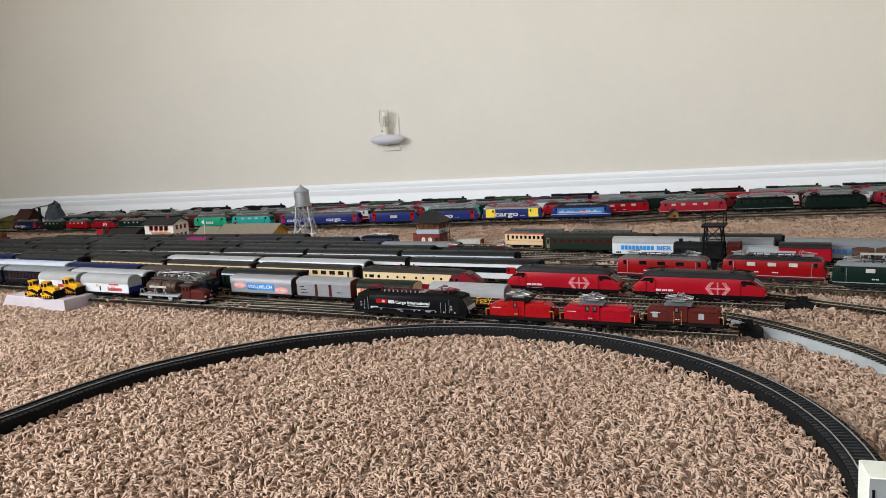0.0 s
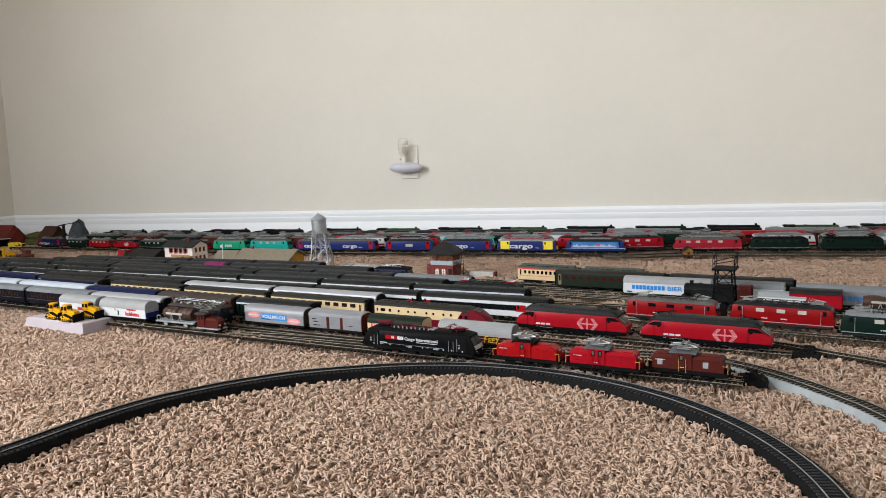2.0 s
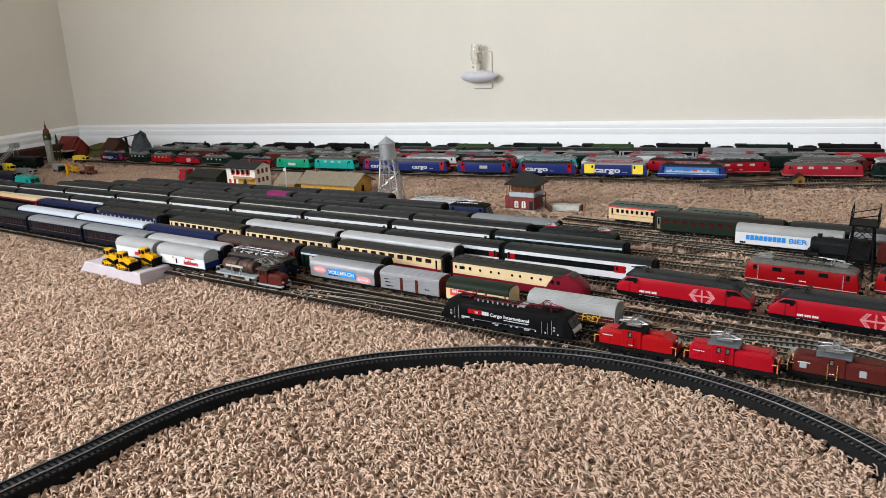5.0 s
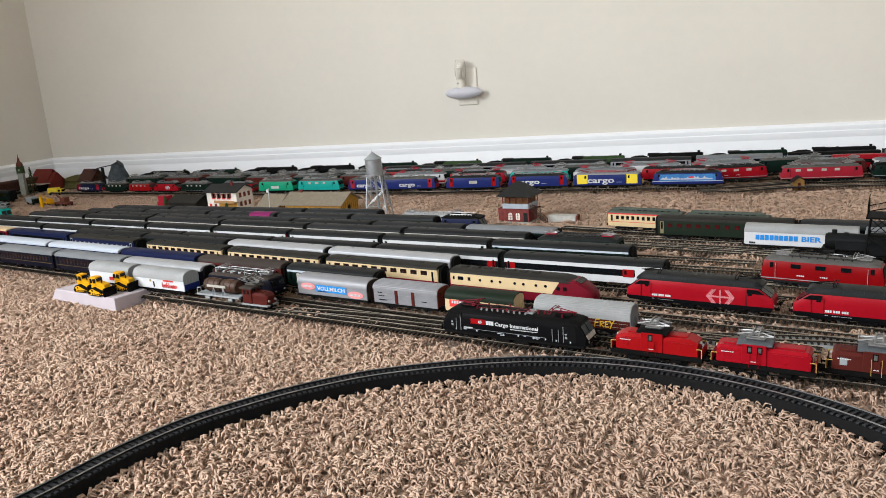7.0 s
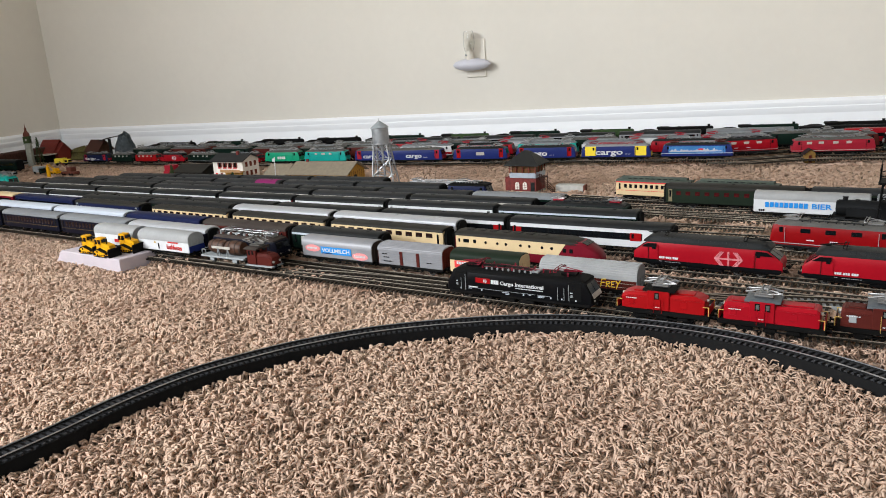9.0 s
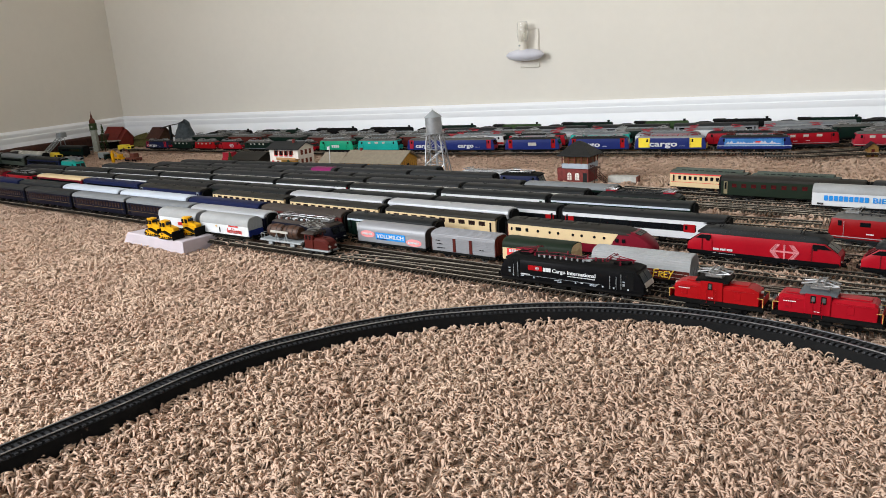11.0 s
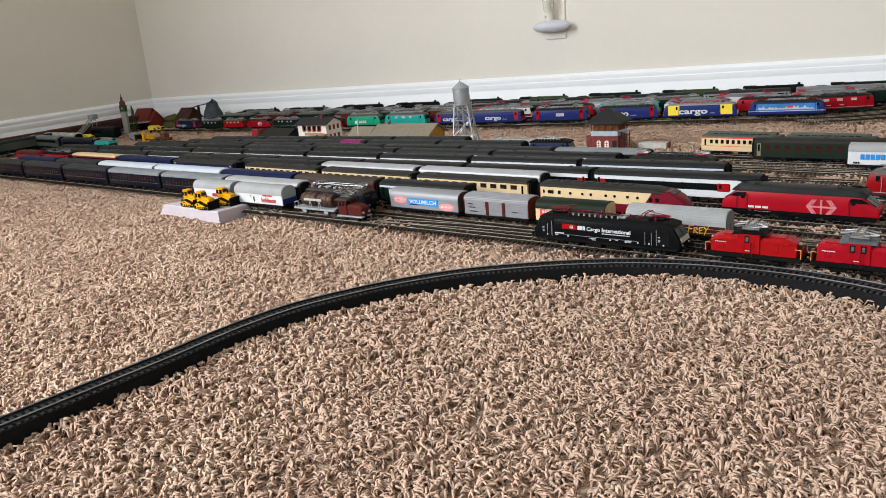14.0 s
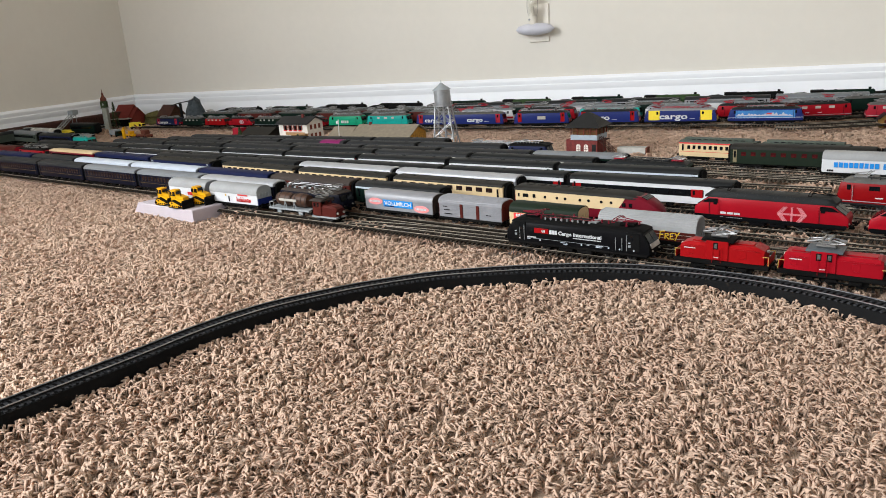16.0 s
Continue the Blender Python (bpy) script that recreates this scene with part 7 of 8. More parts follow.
def signal_box(m):
    root = thing("signal_box", "brick signal box with grey upper storey and black hipped roof", "model building", place=m)
    part("brick_base", Mesh().box(-0.030, 0.030, -0.024, 0.024, 0, 0.032, 0.0005), BRICK, root)
    part("side_annexe", Mesh().box(-0.044, -0.030, -0.022, 0.020, 0, 0.032, 0.0005), BRICK, root)
    part("plinth", Mesh().box(-0.0455, 0.0315, -0.0255, 0.0255, -0.002, 0.003, 0.0004), STONE, root)
    for x in (-0.014, 0.004):
        a = Mesh()
        arch = [(x - 0.0048, 0.007), (x + 0.0048, 0.007), (x + 0.0048, 0.019), (x + 0.003, 0.0220), (x, 0.0230), (x - 0.003, 0.0220), (x - 0.0048, 0.019)]
        a.loft([[(u, -0.0252, z) for u, z in arch], [(u, -0.0236, z) for u, z in arch]])
        w = part("window", a, PLASTER, root, "white arched window")
        part("glazing_bars", Mesh().box(x - 0.0004, x + 0.0004, -0.0258, -0.0250, 0.008, 0.0220).box(x - 0.0044, x + 0.0044, -0.0258, -0.0250, 0.0115, 0.0121).box(x - 0.0044, x + 0.0044, -0.0258, -0.0250, 0.0163, 0.0169), BRICK, w)
    part("door", Mesh().box(0.0175, 0.0265, -0.0250, -0.0236, 0.002, 0.023), GREYROOF, root)
    part("grey_boarding", Mesh().box(-0.031, 0.031, -0.027, 0.027, 0.032, 0.043, 0.0006), GREYWALL, root)
    part("window_room", Mesh().box(-0.027, 0.027, -0.023, 0.023, 0.043, 0.060), AMBER, root)
    for x in (-0.030, -0.015, 0.0, 0.015, 0.030):
        for y in (-0.026, 0.026):
            part("window_post", Mesh().box(x - 0.0009, x + 0.0009, y - 0.0009, y + 0.0009, 0.042, 0.060), SHUTTER, root)
    for y in (-0.009, 0.009):
        part("window_post", Mesh().box(0.0292, 0.0308, y - 0.0009, y + 0.0009, 0.042, 0.060), SHUTTER, root)
    for y in (-0.0262, 0.0262):
        part("window_rail", Mesh().box(-0.030, 0.030, y - 0.0006, y + 0.0006, 0.0512, 0.0520), SHUTTER, root)
    rf = Mesh()
    rf.loft([[(-0.041, -0.034, 0.0590), (0.040, -0.034, 0.0590), (0.040, 0.034, 0.0590), (-0.041, 0.034, 0.0590)], [(-0.041, -0.034, 0.0606), (0.040, -0.034, 0.0606), (0.040, 0.034, 0.0606), (-0.041, 0.034, 0.0606)],
             [(-0.012, -0.004, 0.0860), (0.010, -0.004, 0.0860), (0.010, 0.004, 0.0860), (-0.012, 0.004, 0.0860)], [(-0.004, -0.001, 0.0890), (0.002, -0.001, 0.0890), (0.002, 0.001, 0.0890), (-0.004, 0.001, 0.0890)]])
    part("roof", rf, SLATE, root)
    part("landing", Mesh().box(0.031, 0.043, -0.018, 0.014, 0.0305, 0.0320), DARKRUST, root)
    st = Mesh()
    for y in (-0.022, -0.013):
        st.wire([(0.034, y, 0.040), (0.034, y, 0.0300), (0.068, y, 0.001), (0.068, y, 0.010), (0.034, y, 0.040)], 0.0008)
        for i in range(1, 4):
            st.rod((0.034 + i * 0.0085, y, 0.030 - i * 0.0073), (0.034 + i * 0.0085, y, 0.040 - i * 0.0075), 0.0005, 5)
    part("staircase", st, DARKRUST, root)
    for i in range(8):
        part("step", Mesh().box(0.036 + i * 0.004, 0.0400 + i * 0.004, -0.022, -0.013, 0.0272 - i * 0.0034, 0.0279 - i * 0.0034), DARKRUST, root)
    for x, y in ((0.041, -0.017), (0.041, 0.013)):
        part("landing_post", Mesh().rod((x, y, 0), (x, y, 0.040), 0.0009, 5), DARKRUST, root)
    return root


signal_box(pose(0.303, 3.022, 0.0, 0, 0, -12) @ Matrix.Scale(1.06, 4))
blk = thing("concrete_block", "pale concrete loading block with a red end", "model building", place=pose(0.405, 3.015, 0, 0, 0, -6))
part("slab", Mesh().box(-0.034, 0.030, -0.012, 0.012, 0, 0.015, 0.0006), CONCRETE, blk)
part("end_plate", Mesh().box(0.0302, 0.034, -0.012, 0.012, 0, 0.015, 0.0004), RUST, blk)


def house(m):
    root = thing("station_house", "white rendered house with red-brown shutters and grey roof", "model building", place=m)
    part("wall", gable_box(Mesh(), -0.058, 0.058, -0.034, 0.034, 0, 0.062, 0.077), PLASTER, root)
    part("roof", gable_roof(Mesh(), -0.058, 0.058, -0.034, 0.034, 0.062, 0.077, 0.008), MIDROOF, root)
    for x in (-0.030, -0.010, 0.010, 0.030):
        part("window", Mesh().box(x - 0.0036, x + 0.0036, -0.0346, -0.0336, 0.042, 0.0555), DKGLASS, root)
        part("flower_box", Mesh().box(x - 0.0055, x + 0.0055, -0.0385, -0.0342, 0.0390, 0.0420, 0.0006), PRINTRED, root)
        for s in (-1, 1):
            part("shutter", Mesh().box(x + s * 0.0062 - 0.0021, x + s * 0.0062 + 0.0021, -0.0350, -0.0338, 0.0420, 0.0560), SHUTTER, root)
    for y in (-0.018, 0.0, 0.018):
        for z in (0.016, 0.042):
            part("window", Mesh().box(0.0576, 0.0588, y - 0.0045, y + 0.0045, z, z + 0.0140), SHUTTER, root)
    for x in (-0.046, -0.026):
        part("window", Mesh().box(x - 0.0045, x + 0.0045, -0.0346, -0.0336, 0.012, 0.025), SHUTTER if x > -0.03 else PRINTRED, root)
    part("balcony", Mesh().box(-0.012, 0.064, -0.054, -0.034, 0.030, 0.0322).box(-0.012, 0.064, -0.054, -0.0530, 0.0322, 0.0380), PALEWOOD, root)
    part("ground_boarding", Mesh().box(-0.012, 0.057, -0.0348, -0.0338, 0.0, 0.0295), OCHRE, root)
    part("chimney", Mesh().box(0.016, 0.023, -0.010, -0.003, 0.068, 0.086, 0.0004), BRICK, root)
    return root


house(pose(-0.618, 3.225, 0.0, 0, 0, -10))


def shed(m, L, W, ze, zr, label, chimney=True, door=True):
    root = thing("goods_shed", label, "model building", place=m)
    part("wall", gable_box(Mesh(), -L / 2, L / 2, -W / 2, W / 2, 0, ze, zr), OCHRE, root)
    part("roof", gable_roof(Mesh(), -L / 2, L / 2, -W / 2, W / 2, ze, zr, 0.010), TANROOF, root)
    if chimney:
        part("chimney", Mesh().box(-L * 0.36, -L * 0.36 + 0.007, -0.004, 0.003, zr - 0.006, zr + 0.008, 0.0004), BRICK, root)
    if door:
        part("door", Mesh().box(L / 2 - 0.0006, L / 2 + 0.0008, -0.008, 0.004, 0.002, 0.020), DKGLASS, root)
    g = Mesh()
    for i in range(9):
        y = -W / 2 + (i + 0.5) * W / 9
        g.box(L / 2 - 0.0004, L / 2 + 0.0005, y - 0.0004, y + 0.0004, 0.001, ze)
    part("board_joints", g, RUST, root)
    return root


shed(pose(-0.298, 3.185, 0.0, 0, 0, -8), 0.185, 0.090, 0.030, 0.053, "ochre boarded goods shed with a wide tan roof")
shed(pose(-0.450, 3.205, 0.0, 0, 0, -8), 0.060, 0.072, 0.024, 0.046, "small ochre shed with a tan roof", False)
pole = thing("flagpole", "thin white flagpole with a small flag", "flagpole", place=pose(-0.425, 3.12, 0))
part("pole", Mesh().rod((0, 0, 0), (0.004, 0, 0.078), 0.0011, 6), WHITE, pole)
part("flag", Mesh().slab([(-0.004, 0, 0.066), (0.0036, 0, 0.066), (0.0036, 0, 0.076), (-0.004, 0, 0.074)], 0.0003), WHITE, pole)
solid("dark_shed", gable_roof(gable_box(Mesh(), -0.055, 0.055, -0.035, 0.035, 0, 0.030, 0.046), -0.055, 0.055, -0.035, 0.035, 0.030, 0.046), OLIVEROOF, "low dark olive shed beside the house", "model building", pose(-0.765, 3.235, 0, 0, 0, -9))
solid("freight_container", Mesh().box(-0.024, 0.022, -0.013, 0.013, 0.0, 0.026, 0.0006).box(-0.019, 0.019, -0.012, 0.012, 0.0255, 0.044, 0.0006), CRIMSON, "stacked dark red freight containers", "container", pose(-0.872, 3.255, 0, 0, 0, -9))


def conifer(m, h, r, seed):
    root = thing("model_conifer", "dark green flocked model fir tree", "model tree", place=m)
    part("trunk", Mesh().rod((0, 0, 0), (0, 0, h * 0.9), 0.0016, 6, 0.0004), RUST, root)
    rng = random.Random(seed)
    c = Mesh()
    for i in range(150):
        t = rng.random() ** 0.8
        a = rng.uniform(0, 6.283)
        rr = r * (1 - t) * rng.uniform(0.35, 1.05)
        z = h * (0.10 + 0.9 * t)
        p = Vector((rr * math.cos(a), rr * math.sin(a), z - rr * 0.25))
        c.rod(p * 1.0 + Vector((0, 0, 0.0015)), p + Vector((math.cos(a) * 0.003, math.sin(a) * 0.003, -0.002)), 0.0020, 5, 0.0007)
    part("crown", c, FOLIAGE, root)
    return root


conifer(pose(-0.800, 3.165, 0.0), 0.055, 0.014, 1)
conifer(pose(-0.575, 3.140, 0.0), 0.034, 0.012, 2)
conifer(pose(-1.772, 3.612, 0.0), 0.112, 0.017, 3)


def coal_gantry(m):
    root = thing("loading_gantry", "black lattice loading gantry over the track", "model structure", place=m)
    h, a, b = 0.088, 0.021, 0.014
    legs = [(-1, -1), (1, -1), (1, 1), (-1, 1)]
    for i, (sx, sy) in enumerate(legs):
        ex, ey = legs[(i + 1) % 4]
        part("leg", Mesh().rod((sx * a, sy * 0.026, 0), (sx * b, sy * 0.020, h), 0.0014, 6), MATTBLACK, root)
        for j in range(3):
            za, zb = j * h / 3, (j + 1) * h / 3
            wa, wb = a + (b - a) * j / 3, a + (b - a) * (j + 1) / 3
            da, db = 0.026 - 0.002 * j, 0.026 - 0.002 * (j + 1)
            part("brace", Mesh().rod((sx * wa, sy * da, za), (ex * wb, ey * db, zb), 0.0007, 5).rod((ex * wa, ey * da, za), (sx * wb, sy * db, zb), 0.0007, 5).rod((sx * wb, sy * db, zb), (ex * wb, ey * db, zb), 0.0007, 5), MATTBLACK, root)
    part("deck", Mesh().box(-0.020, 0.022, -0.026, 0.026, h, h + 0.003), MATTBLACK, root)
    for x in (-0.018, 0.020):
        for y in (-0.024, 0.0, 0.024):
            part("railing_post", Mesh().rod((x, y, h), (x, y, h + 0.024), 0.0008, 5), MATTBLACK, root)
        part("railing", Mesh().rod((x, -0.024, h + 0.012), (x, 0.024, h + 0.012), 0.0007, 5), MATTBLACK, root)
        part("railing", Mesh().rod((x, -0.024, h + 0.022), (x, 0.024, h + 0.030), 0.0007, 5), MATTBLACK, root)
    for y, z in ((-0.024, 0.020), (0.024, 0.022)):
        part("railing", Mesh().rod((-0.018, y, h + 0.012), (0.020, y, h + z), 0.0009, 5), MATTBLACK, root)
    part("coal_bunker", Mesh().box(-0.018, 0.008, -0.032, -0.026, 0, 0.026, 0.001), MATTBLACK, root)
    return root


coal_gantry(pose(0.957, 2.600, 0.0, 0, 0, -14))


HUTWOOD = mat("dark_ochre_boarding", (0.22, 0.12, 0.03), 0.7, 0, 0.3, 0.004)
hut = thing("platelayer_hut", "small ochre wooden hut with grey roof", "model building", place=pose(0.941, 3.385, 0.0, 0, 0, 6))
part("wall", gable_box(Mesh(), -0.011, 0.011, -0.012, 0.012, 0, 0.024, 0.034), HUTWOOD, hut).matrix_basis = pose(0, 0, 0, 0, 0, 90)
part("roof", gable_roof(Mesh(), -0.011, 0.011, -0.012, 0.012, 0.024, 0.034, 0.004, 0.0016), GREYROOF, hut).matrix_basis = pose(0, 0, 0, 0, 0, 90)
part("door", Mesh().box(-0.0035, 0.0035, -0.0122, -0.0108, 0.001, 0.019), BROWN, hut)


def buffer_stop(m, label):
    root = thing("buffer_stop", label, "buffer stop", place=m)
    part("base", Mesh().loft([[(-0.024, -0.020, -0.004), (0.022, -0.020, -0.004), (0.022, 0.020, -0.004), (-0.024, 0.020, -0.004)], [(-0.022, -0.018, 0.008), (0.020, -0.018, 0.008), (0.020, 0.018, 0.008), (-0.022, 0.018, 0.008)], [(-0.014, -0.012, 0.013), (0.012, -0.012, 0.013), (0.012, 0.012, 0.013), (-0.014, 0.012, 0.013)]]), BLACKBED, root)
    for y in (-0.0098, 0.0098):
        part("post", Mesh().box(-0.004, 0.006, y - 0.0035, y + 0.0035, 0.008, 0.024, 0.0008), BLACKBED, root)
        part("buffer", Mesh().rod((-0.009, y, 0.0205), (-0.004, y, 0.0205), 0.003, 10), BLACKBED, root)
    part("beam", Mesh().box(-0.004, 0.000, -0.014, 0.014, 0.0165, 0.0225, 0.0006), BLACKBED, root)
    return root


buffer_stop(pose(0.946, 2.160, 0.002, 0, 0, -14) @ Matrix.Diagonal((0.92, 0.9, 0.62, 1.0)), "black plastic buffer stop at the siding end")
buffer_stop(pose(1.046, 2.300, 0.002, 0, 0, -14) @ Matrix.Diagonal((1.05, 0.9, 0.62, 1.0)), "black plastic track terminal lying on the carpet")

# foam tray with three toy diggers
tray = thing("foam_tray", "lilac-grey foam block used as a display stand", "display stand", place=pose(-0.322, 2.358, 0.0, 0, 0, -15))
m = Mesh()
m.loft([[(-0.108, -0.030, -0.004), (0.091, -0.032, -0.004), (0.091, 0.042, -0.004), (-0.090, 0.042, -0.004)], [(-0.088, -0.031, 0.0185), (0.091, -0.032, 0.0185), (0.091, 0.042, 0.0185), (-0.078, 0.042, 0.0185)],
        [(-0.086, -0.029, 0.020), (0.0895, -0.0305, 0.020), (0.0895, 0.0405, 0.020), (-0.076, 0.0405, 0.020)]])
part("block", m, FOAM, tray)


def digger(place):
    root = thing("toy_bulldozer", "yellow die-cast toy bulldozer with black tracks and blade", "toy bulldozer", "toy bulldozers on the tray", place)
    for s in (-1, 1):
        y = s * 0.0105
        ring = [(-0.017, 0.005), (-0.014, 0.001), (0.010, 0.0005), (0.015, 0.004), (0.013, 0.008), (-0.004, 0.0145), (-0.012, 0.012)]
        t = part("crawler_track", Mesh().loft([[(x, y - 0.0032, z) for x, z in ring], [(x, y + 0.0032, z) for x, z in ring]]), MATTBLACK, root)
        inner = [(-0.0148, 0.0050), (-0.0130, 0.0026), (0.0095, 0.0022), (0.0128, 0.0045), (0.0115, 0.0068), (-0.0042, 0.0122), (-0.0110, 0.0102)]
        part("track_frame", Mesh().loft([[(x, y + s * 0.0026, z) for x, z in inner], [(x, y + s * 0.0037, z) for x, z in inner]]), DIGGER, t, "yellow track frame")
        for x, z, q in ((-0.0115, 0.0055, 0.0022), (-0.0050, 0.0042, 0.0014), (0.0000, 0.0042, 0.0014), (0.0050, 0.0042, 0.0014), (0.0100, 0.0045, 0.0018), (-0.0050, 0.0095, 0.0016)):
            part("wheel", Mesh().rod((x, y + s * 0.0035, z), (x, y + s * 0.0043, z), q, 10), MATTBLACK, t)
    body = Mesh().box(-0.014, 0.013, -0.0072, 0.0072, 0.007, 0.0165, 0.0012)
    body.loft([[(-0.001, y, 0.0150), (0.0165, y, 0.0120), (0.0160, y, 0.0188), (-0.001, y, 0.0225)] for y in (-0.0066, 0.0066)])
    part("body", body, DIGGER, root)
    part("cab", Mesh().box(-0.0150, 0.000, -0.0076, 0.0076, 0.015, 0.0290, 0.0022), DIGGER, root)
    for y in (-0.0077, 0.0077):
        for xa, xb in ((-0.0135, -0.0090), (-0.0072, -0.0018)):
            part("cab_window", Mesh().box(xa, xb, y - 0.0004, y + 0.0004, 0.0205, 0.0275), DKGLASS, root)
    part("cab_window", Mesh().box(-0.0004, 0.0005, -0.0060, 0.0060, 0.0232, 0.0280), DKGLASS, root)
    part("cab_roof", Mesh().box(-0.0146, -0.0004, -0.0070, 0.0070, 0.0284, 0.0304, 0.0009), DIGGER, root)
    part("exhaust_pipe", Mesh().rod((0.008, -0.003, 0.021), (0.008, -0.003, 0.027), 0.0009, 6), MATTBLACK, root)
    bl = []
    for y in (-0.0140, 0.0140):
        bl.append([(0.0185, y, 0.0), (0.0170, y, 0.005), (0.0175, y, 0.011), (0.0195, y, 0.0145), (0.0210, y, 0.0140), (0.0192, y, 0.0105), (0.0188, y, 0.005), (0.0205, y, 0.0)])
    part("blade", Mesh().loft(bl), CHASSIS, root)
    for y in (-0.0125, 0.0125):
        part("blade_arm", Mesh().rod((-0.004, y, 0.0055), (0.0175, y, 0.0045), 0.0011, 6), DIGGER, root)
    return root


for x, y, a in ((-0.338, 2.343, -9), (-0.290, 2.325, -9), (-0.268, 2.357, -6)):
    placed("digger", lambda: digger(pose(0, 0, 0)), pose(x + 0.003, y, 0.0202, 0, 0, a) @ Matrix.Diagonal((1.06, 0.96, 1.03, 1.0)))

box = thing("card_box", "ivory card packet standing beside the loop track", "box", place=pose(0.971, 1.640, 0.0, 0, 0, -4))
part("card", Mesh().box(-0.036, 0.036, -0.014, 0.014, -0.004, 0.050, 0.0006), IVORY, box)
part("label_panel", Mesh().box(-0.0355, 0.030, -0.0150, -0.0136, 0.022, 0.0494), GREYFRAME, box)
bars(box, CHASSIS, -0.034, -0.0152, 0.028, 0.0016, 0.014, 1)

# night light in its wall socket
nl = thing("night_light", "pale lilac plug-in night light with clear bulb on outlet", "night light", place=pose(-0.062, Y1, 0.300))
part("outlet_plate", Mesh().box(-0.027, 0.043, -0.006, 0.001, -0.062, 0.066, 0.0022), PLASTICWHITE, nl)
ring = []
for k in range(13):
    t = -1 + 2 * k / 12
    r = max(0.02, math.sqrt(max(0.0, 1 - t * t)))
    ring.append([(0.068 * t, -0.030 - 0.026 * r * math.cos(a), -0.018 + 0.0205 * r * math.sin(a)) for a in [j * math.pi / 8 for j in range(16)]])
part("base", Mesh().loft(ring), LAMPGREY, nl)
part("socket", Mesh().rod((-0.006, -0.032, -0.006), (-0.006, -0.032, 0.026), 0.0135, 16, 0.0135), PLASTICWHITE, nl)
part("switch", Mesh().rod((-0.014, -0.044, 0.014), (-0.0145, -0.0475, 0.014), 0.003, 10), GREYFRAME, nl)
GLASS = bpy.data.materials.new("clear_glass")
GLASS.use_nodes = True
gb = GLASS.node_tree.nodes["Principled BSDF"]
gb.inputs["Base Color"].default_value = (0.97, 0.97, 0.96, 1)
gb.inputs["Roughness"].default_value = 0.06
gb.inputs["Transmission Weight"].default_value = 1.0
gb.inputs["IOR"].default_value = 1.3
bulb = []
for z, r in ((0.026, 0.0135), (0.034, 0.0168), (0.050, 0.0192), (0.066, 0.0195), (0.080, 0.0180), (0.092, 0.0155), (0.0925, 0.0145)):
    bulb.append([(-0.006 + r * math.cos(a), -0.032 + r * math.sin(a), z) for a in [j * math.pi / 10 for j in range(20)]])
bulb += [[(-0.006 + (p[0] + 0.006) * 0.93, -0.032 + (p[1] + 0.032) * 0.93, p[2] - 0.0004) for p in r] for r in reversed(bulb)]
part("bulb_cover", Mesh().loft(bulb, cap=False), GLASS, nl, "clear glass tulip cover")
part("bulb", Mesh().rod((-0.006, -0.032, 0.026), (-0.006, -0.032, 0.056), 0.0065, 12, 0.0035), PLASTICWHITE, nl)

# ---------- the village in the corner ----------


def church(m):
    root = thing("church_tower", "pale stone church tower with green belfry and red onion dome", "model building", place=m)
    part("shaft", Mesh().box(-0.012, 0.012, -0.012, 0.012, 0, 0.085, 0.0008), STONE, root)
    part("belfry", Mesh().box(-0.0135, 0.0135, -0.0135, 0.0135, 0.085, 0.112, 0.0008), FOLIAGE, root)
    part("cornice", Mesh().box(-0.015, 0.015, -0.015, 0.015, 0.0835, 0.0865), STONE, root)
    dome = [[(r * math.cos(a), r * math.sin(a), z) for a in [j * math.pi / 6 for j in range(12)]] for z, r in ((0.112, 0.0135), (0.117, 0.0150), (0.123, 0.0135), (0.129, 0.0075), (0.133, 0.0050), (0.140, 0.0052), (0.145, 0.0020), (0.158, 0.0006))]
    part("onion_dome", Mesh().loft(dome), RUST, root)
    for y in (-0.0122,):
        part("clock", Mesh().rod((0, y - 0.0018, 0.099), (0, y + 0.001, 0.099), 0.0045, 12), STONE, root)
    return root


church(pose(-1.812, 3.606, 0.0, 0, 0, 20) @ Matrix.Diagonal((0.82, 0.82, 1.05, 1.0)))
st = thing("station_building", "dark station building with a steep red tiled roof", "model building", place=pose(-1.818, 3.745, -0.006, 0, 0, -6))
part("wall", gable_box(Mesh(), -0.062, 0.022, -0.040, 0.040, 0, 0.045, 0.092), CHASSIS, st)
part("roof", gable_roof(Mesh(), -0.062, 0.022, -0.040, 0.040, 0.045, 0.092, 0.008), ROOFRED, st)
part("canopy", Mesh().box(-0.065, 0.050, -0.085, -0.040, 0.040, 0.0425), PALEGLASS, st)
part("gable_wing", gable_roof(gable_box(Mesh(), 0.022, 0.042, -0.030, 0.030, 0, 0.048, 0.080), 0.022, 0.042, -0.030, 0.030, 0.048, 0.080), ROOFRED, st)
for x in (-0.05, -0.02, 0.01, 0.04):
    part("canopy_post", Mesh().rod((x, -0.082, 0), (x, -0.082, 0.040), 0.0012, 6), CHASSIS, st)


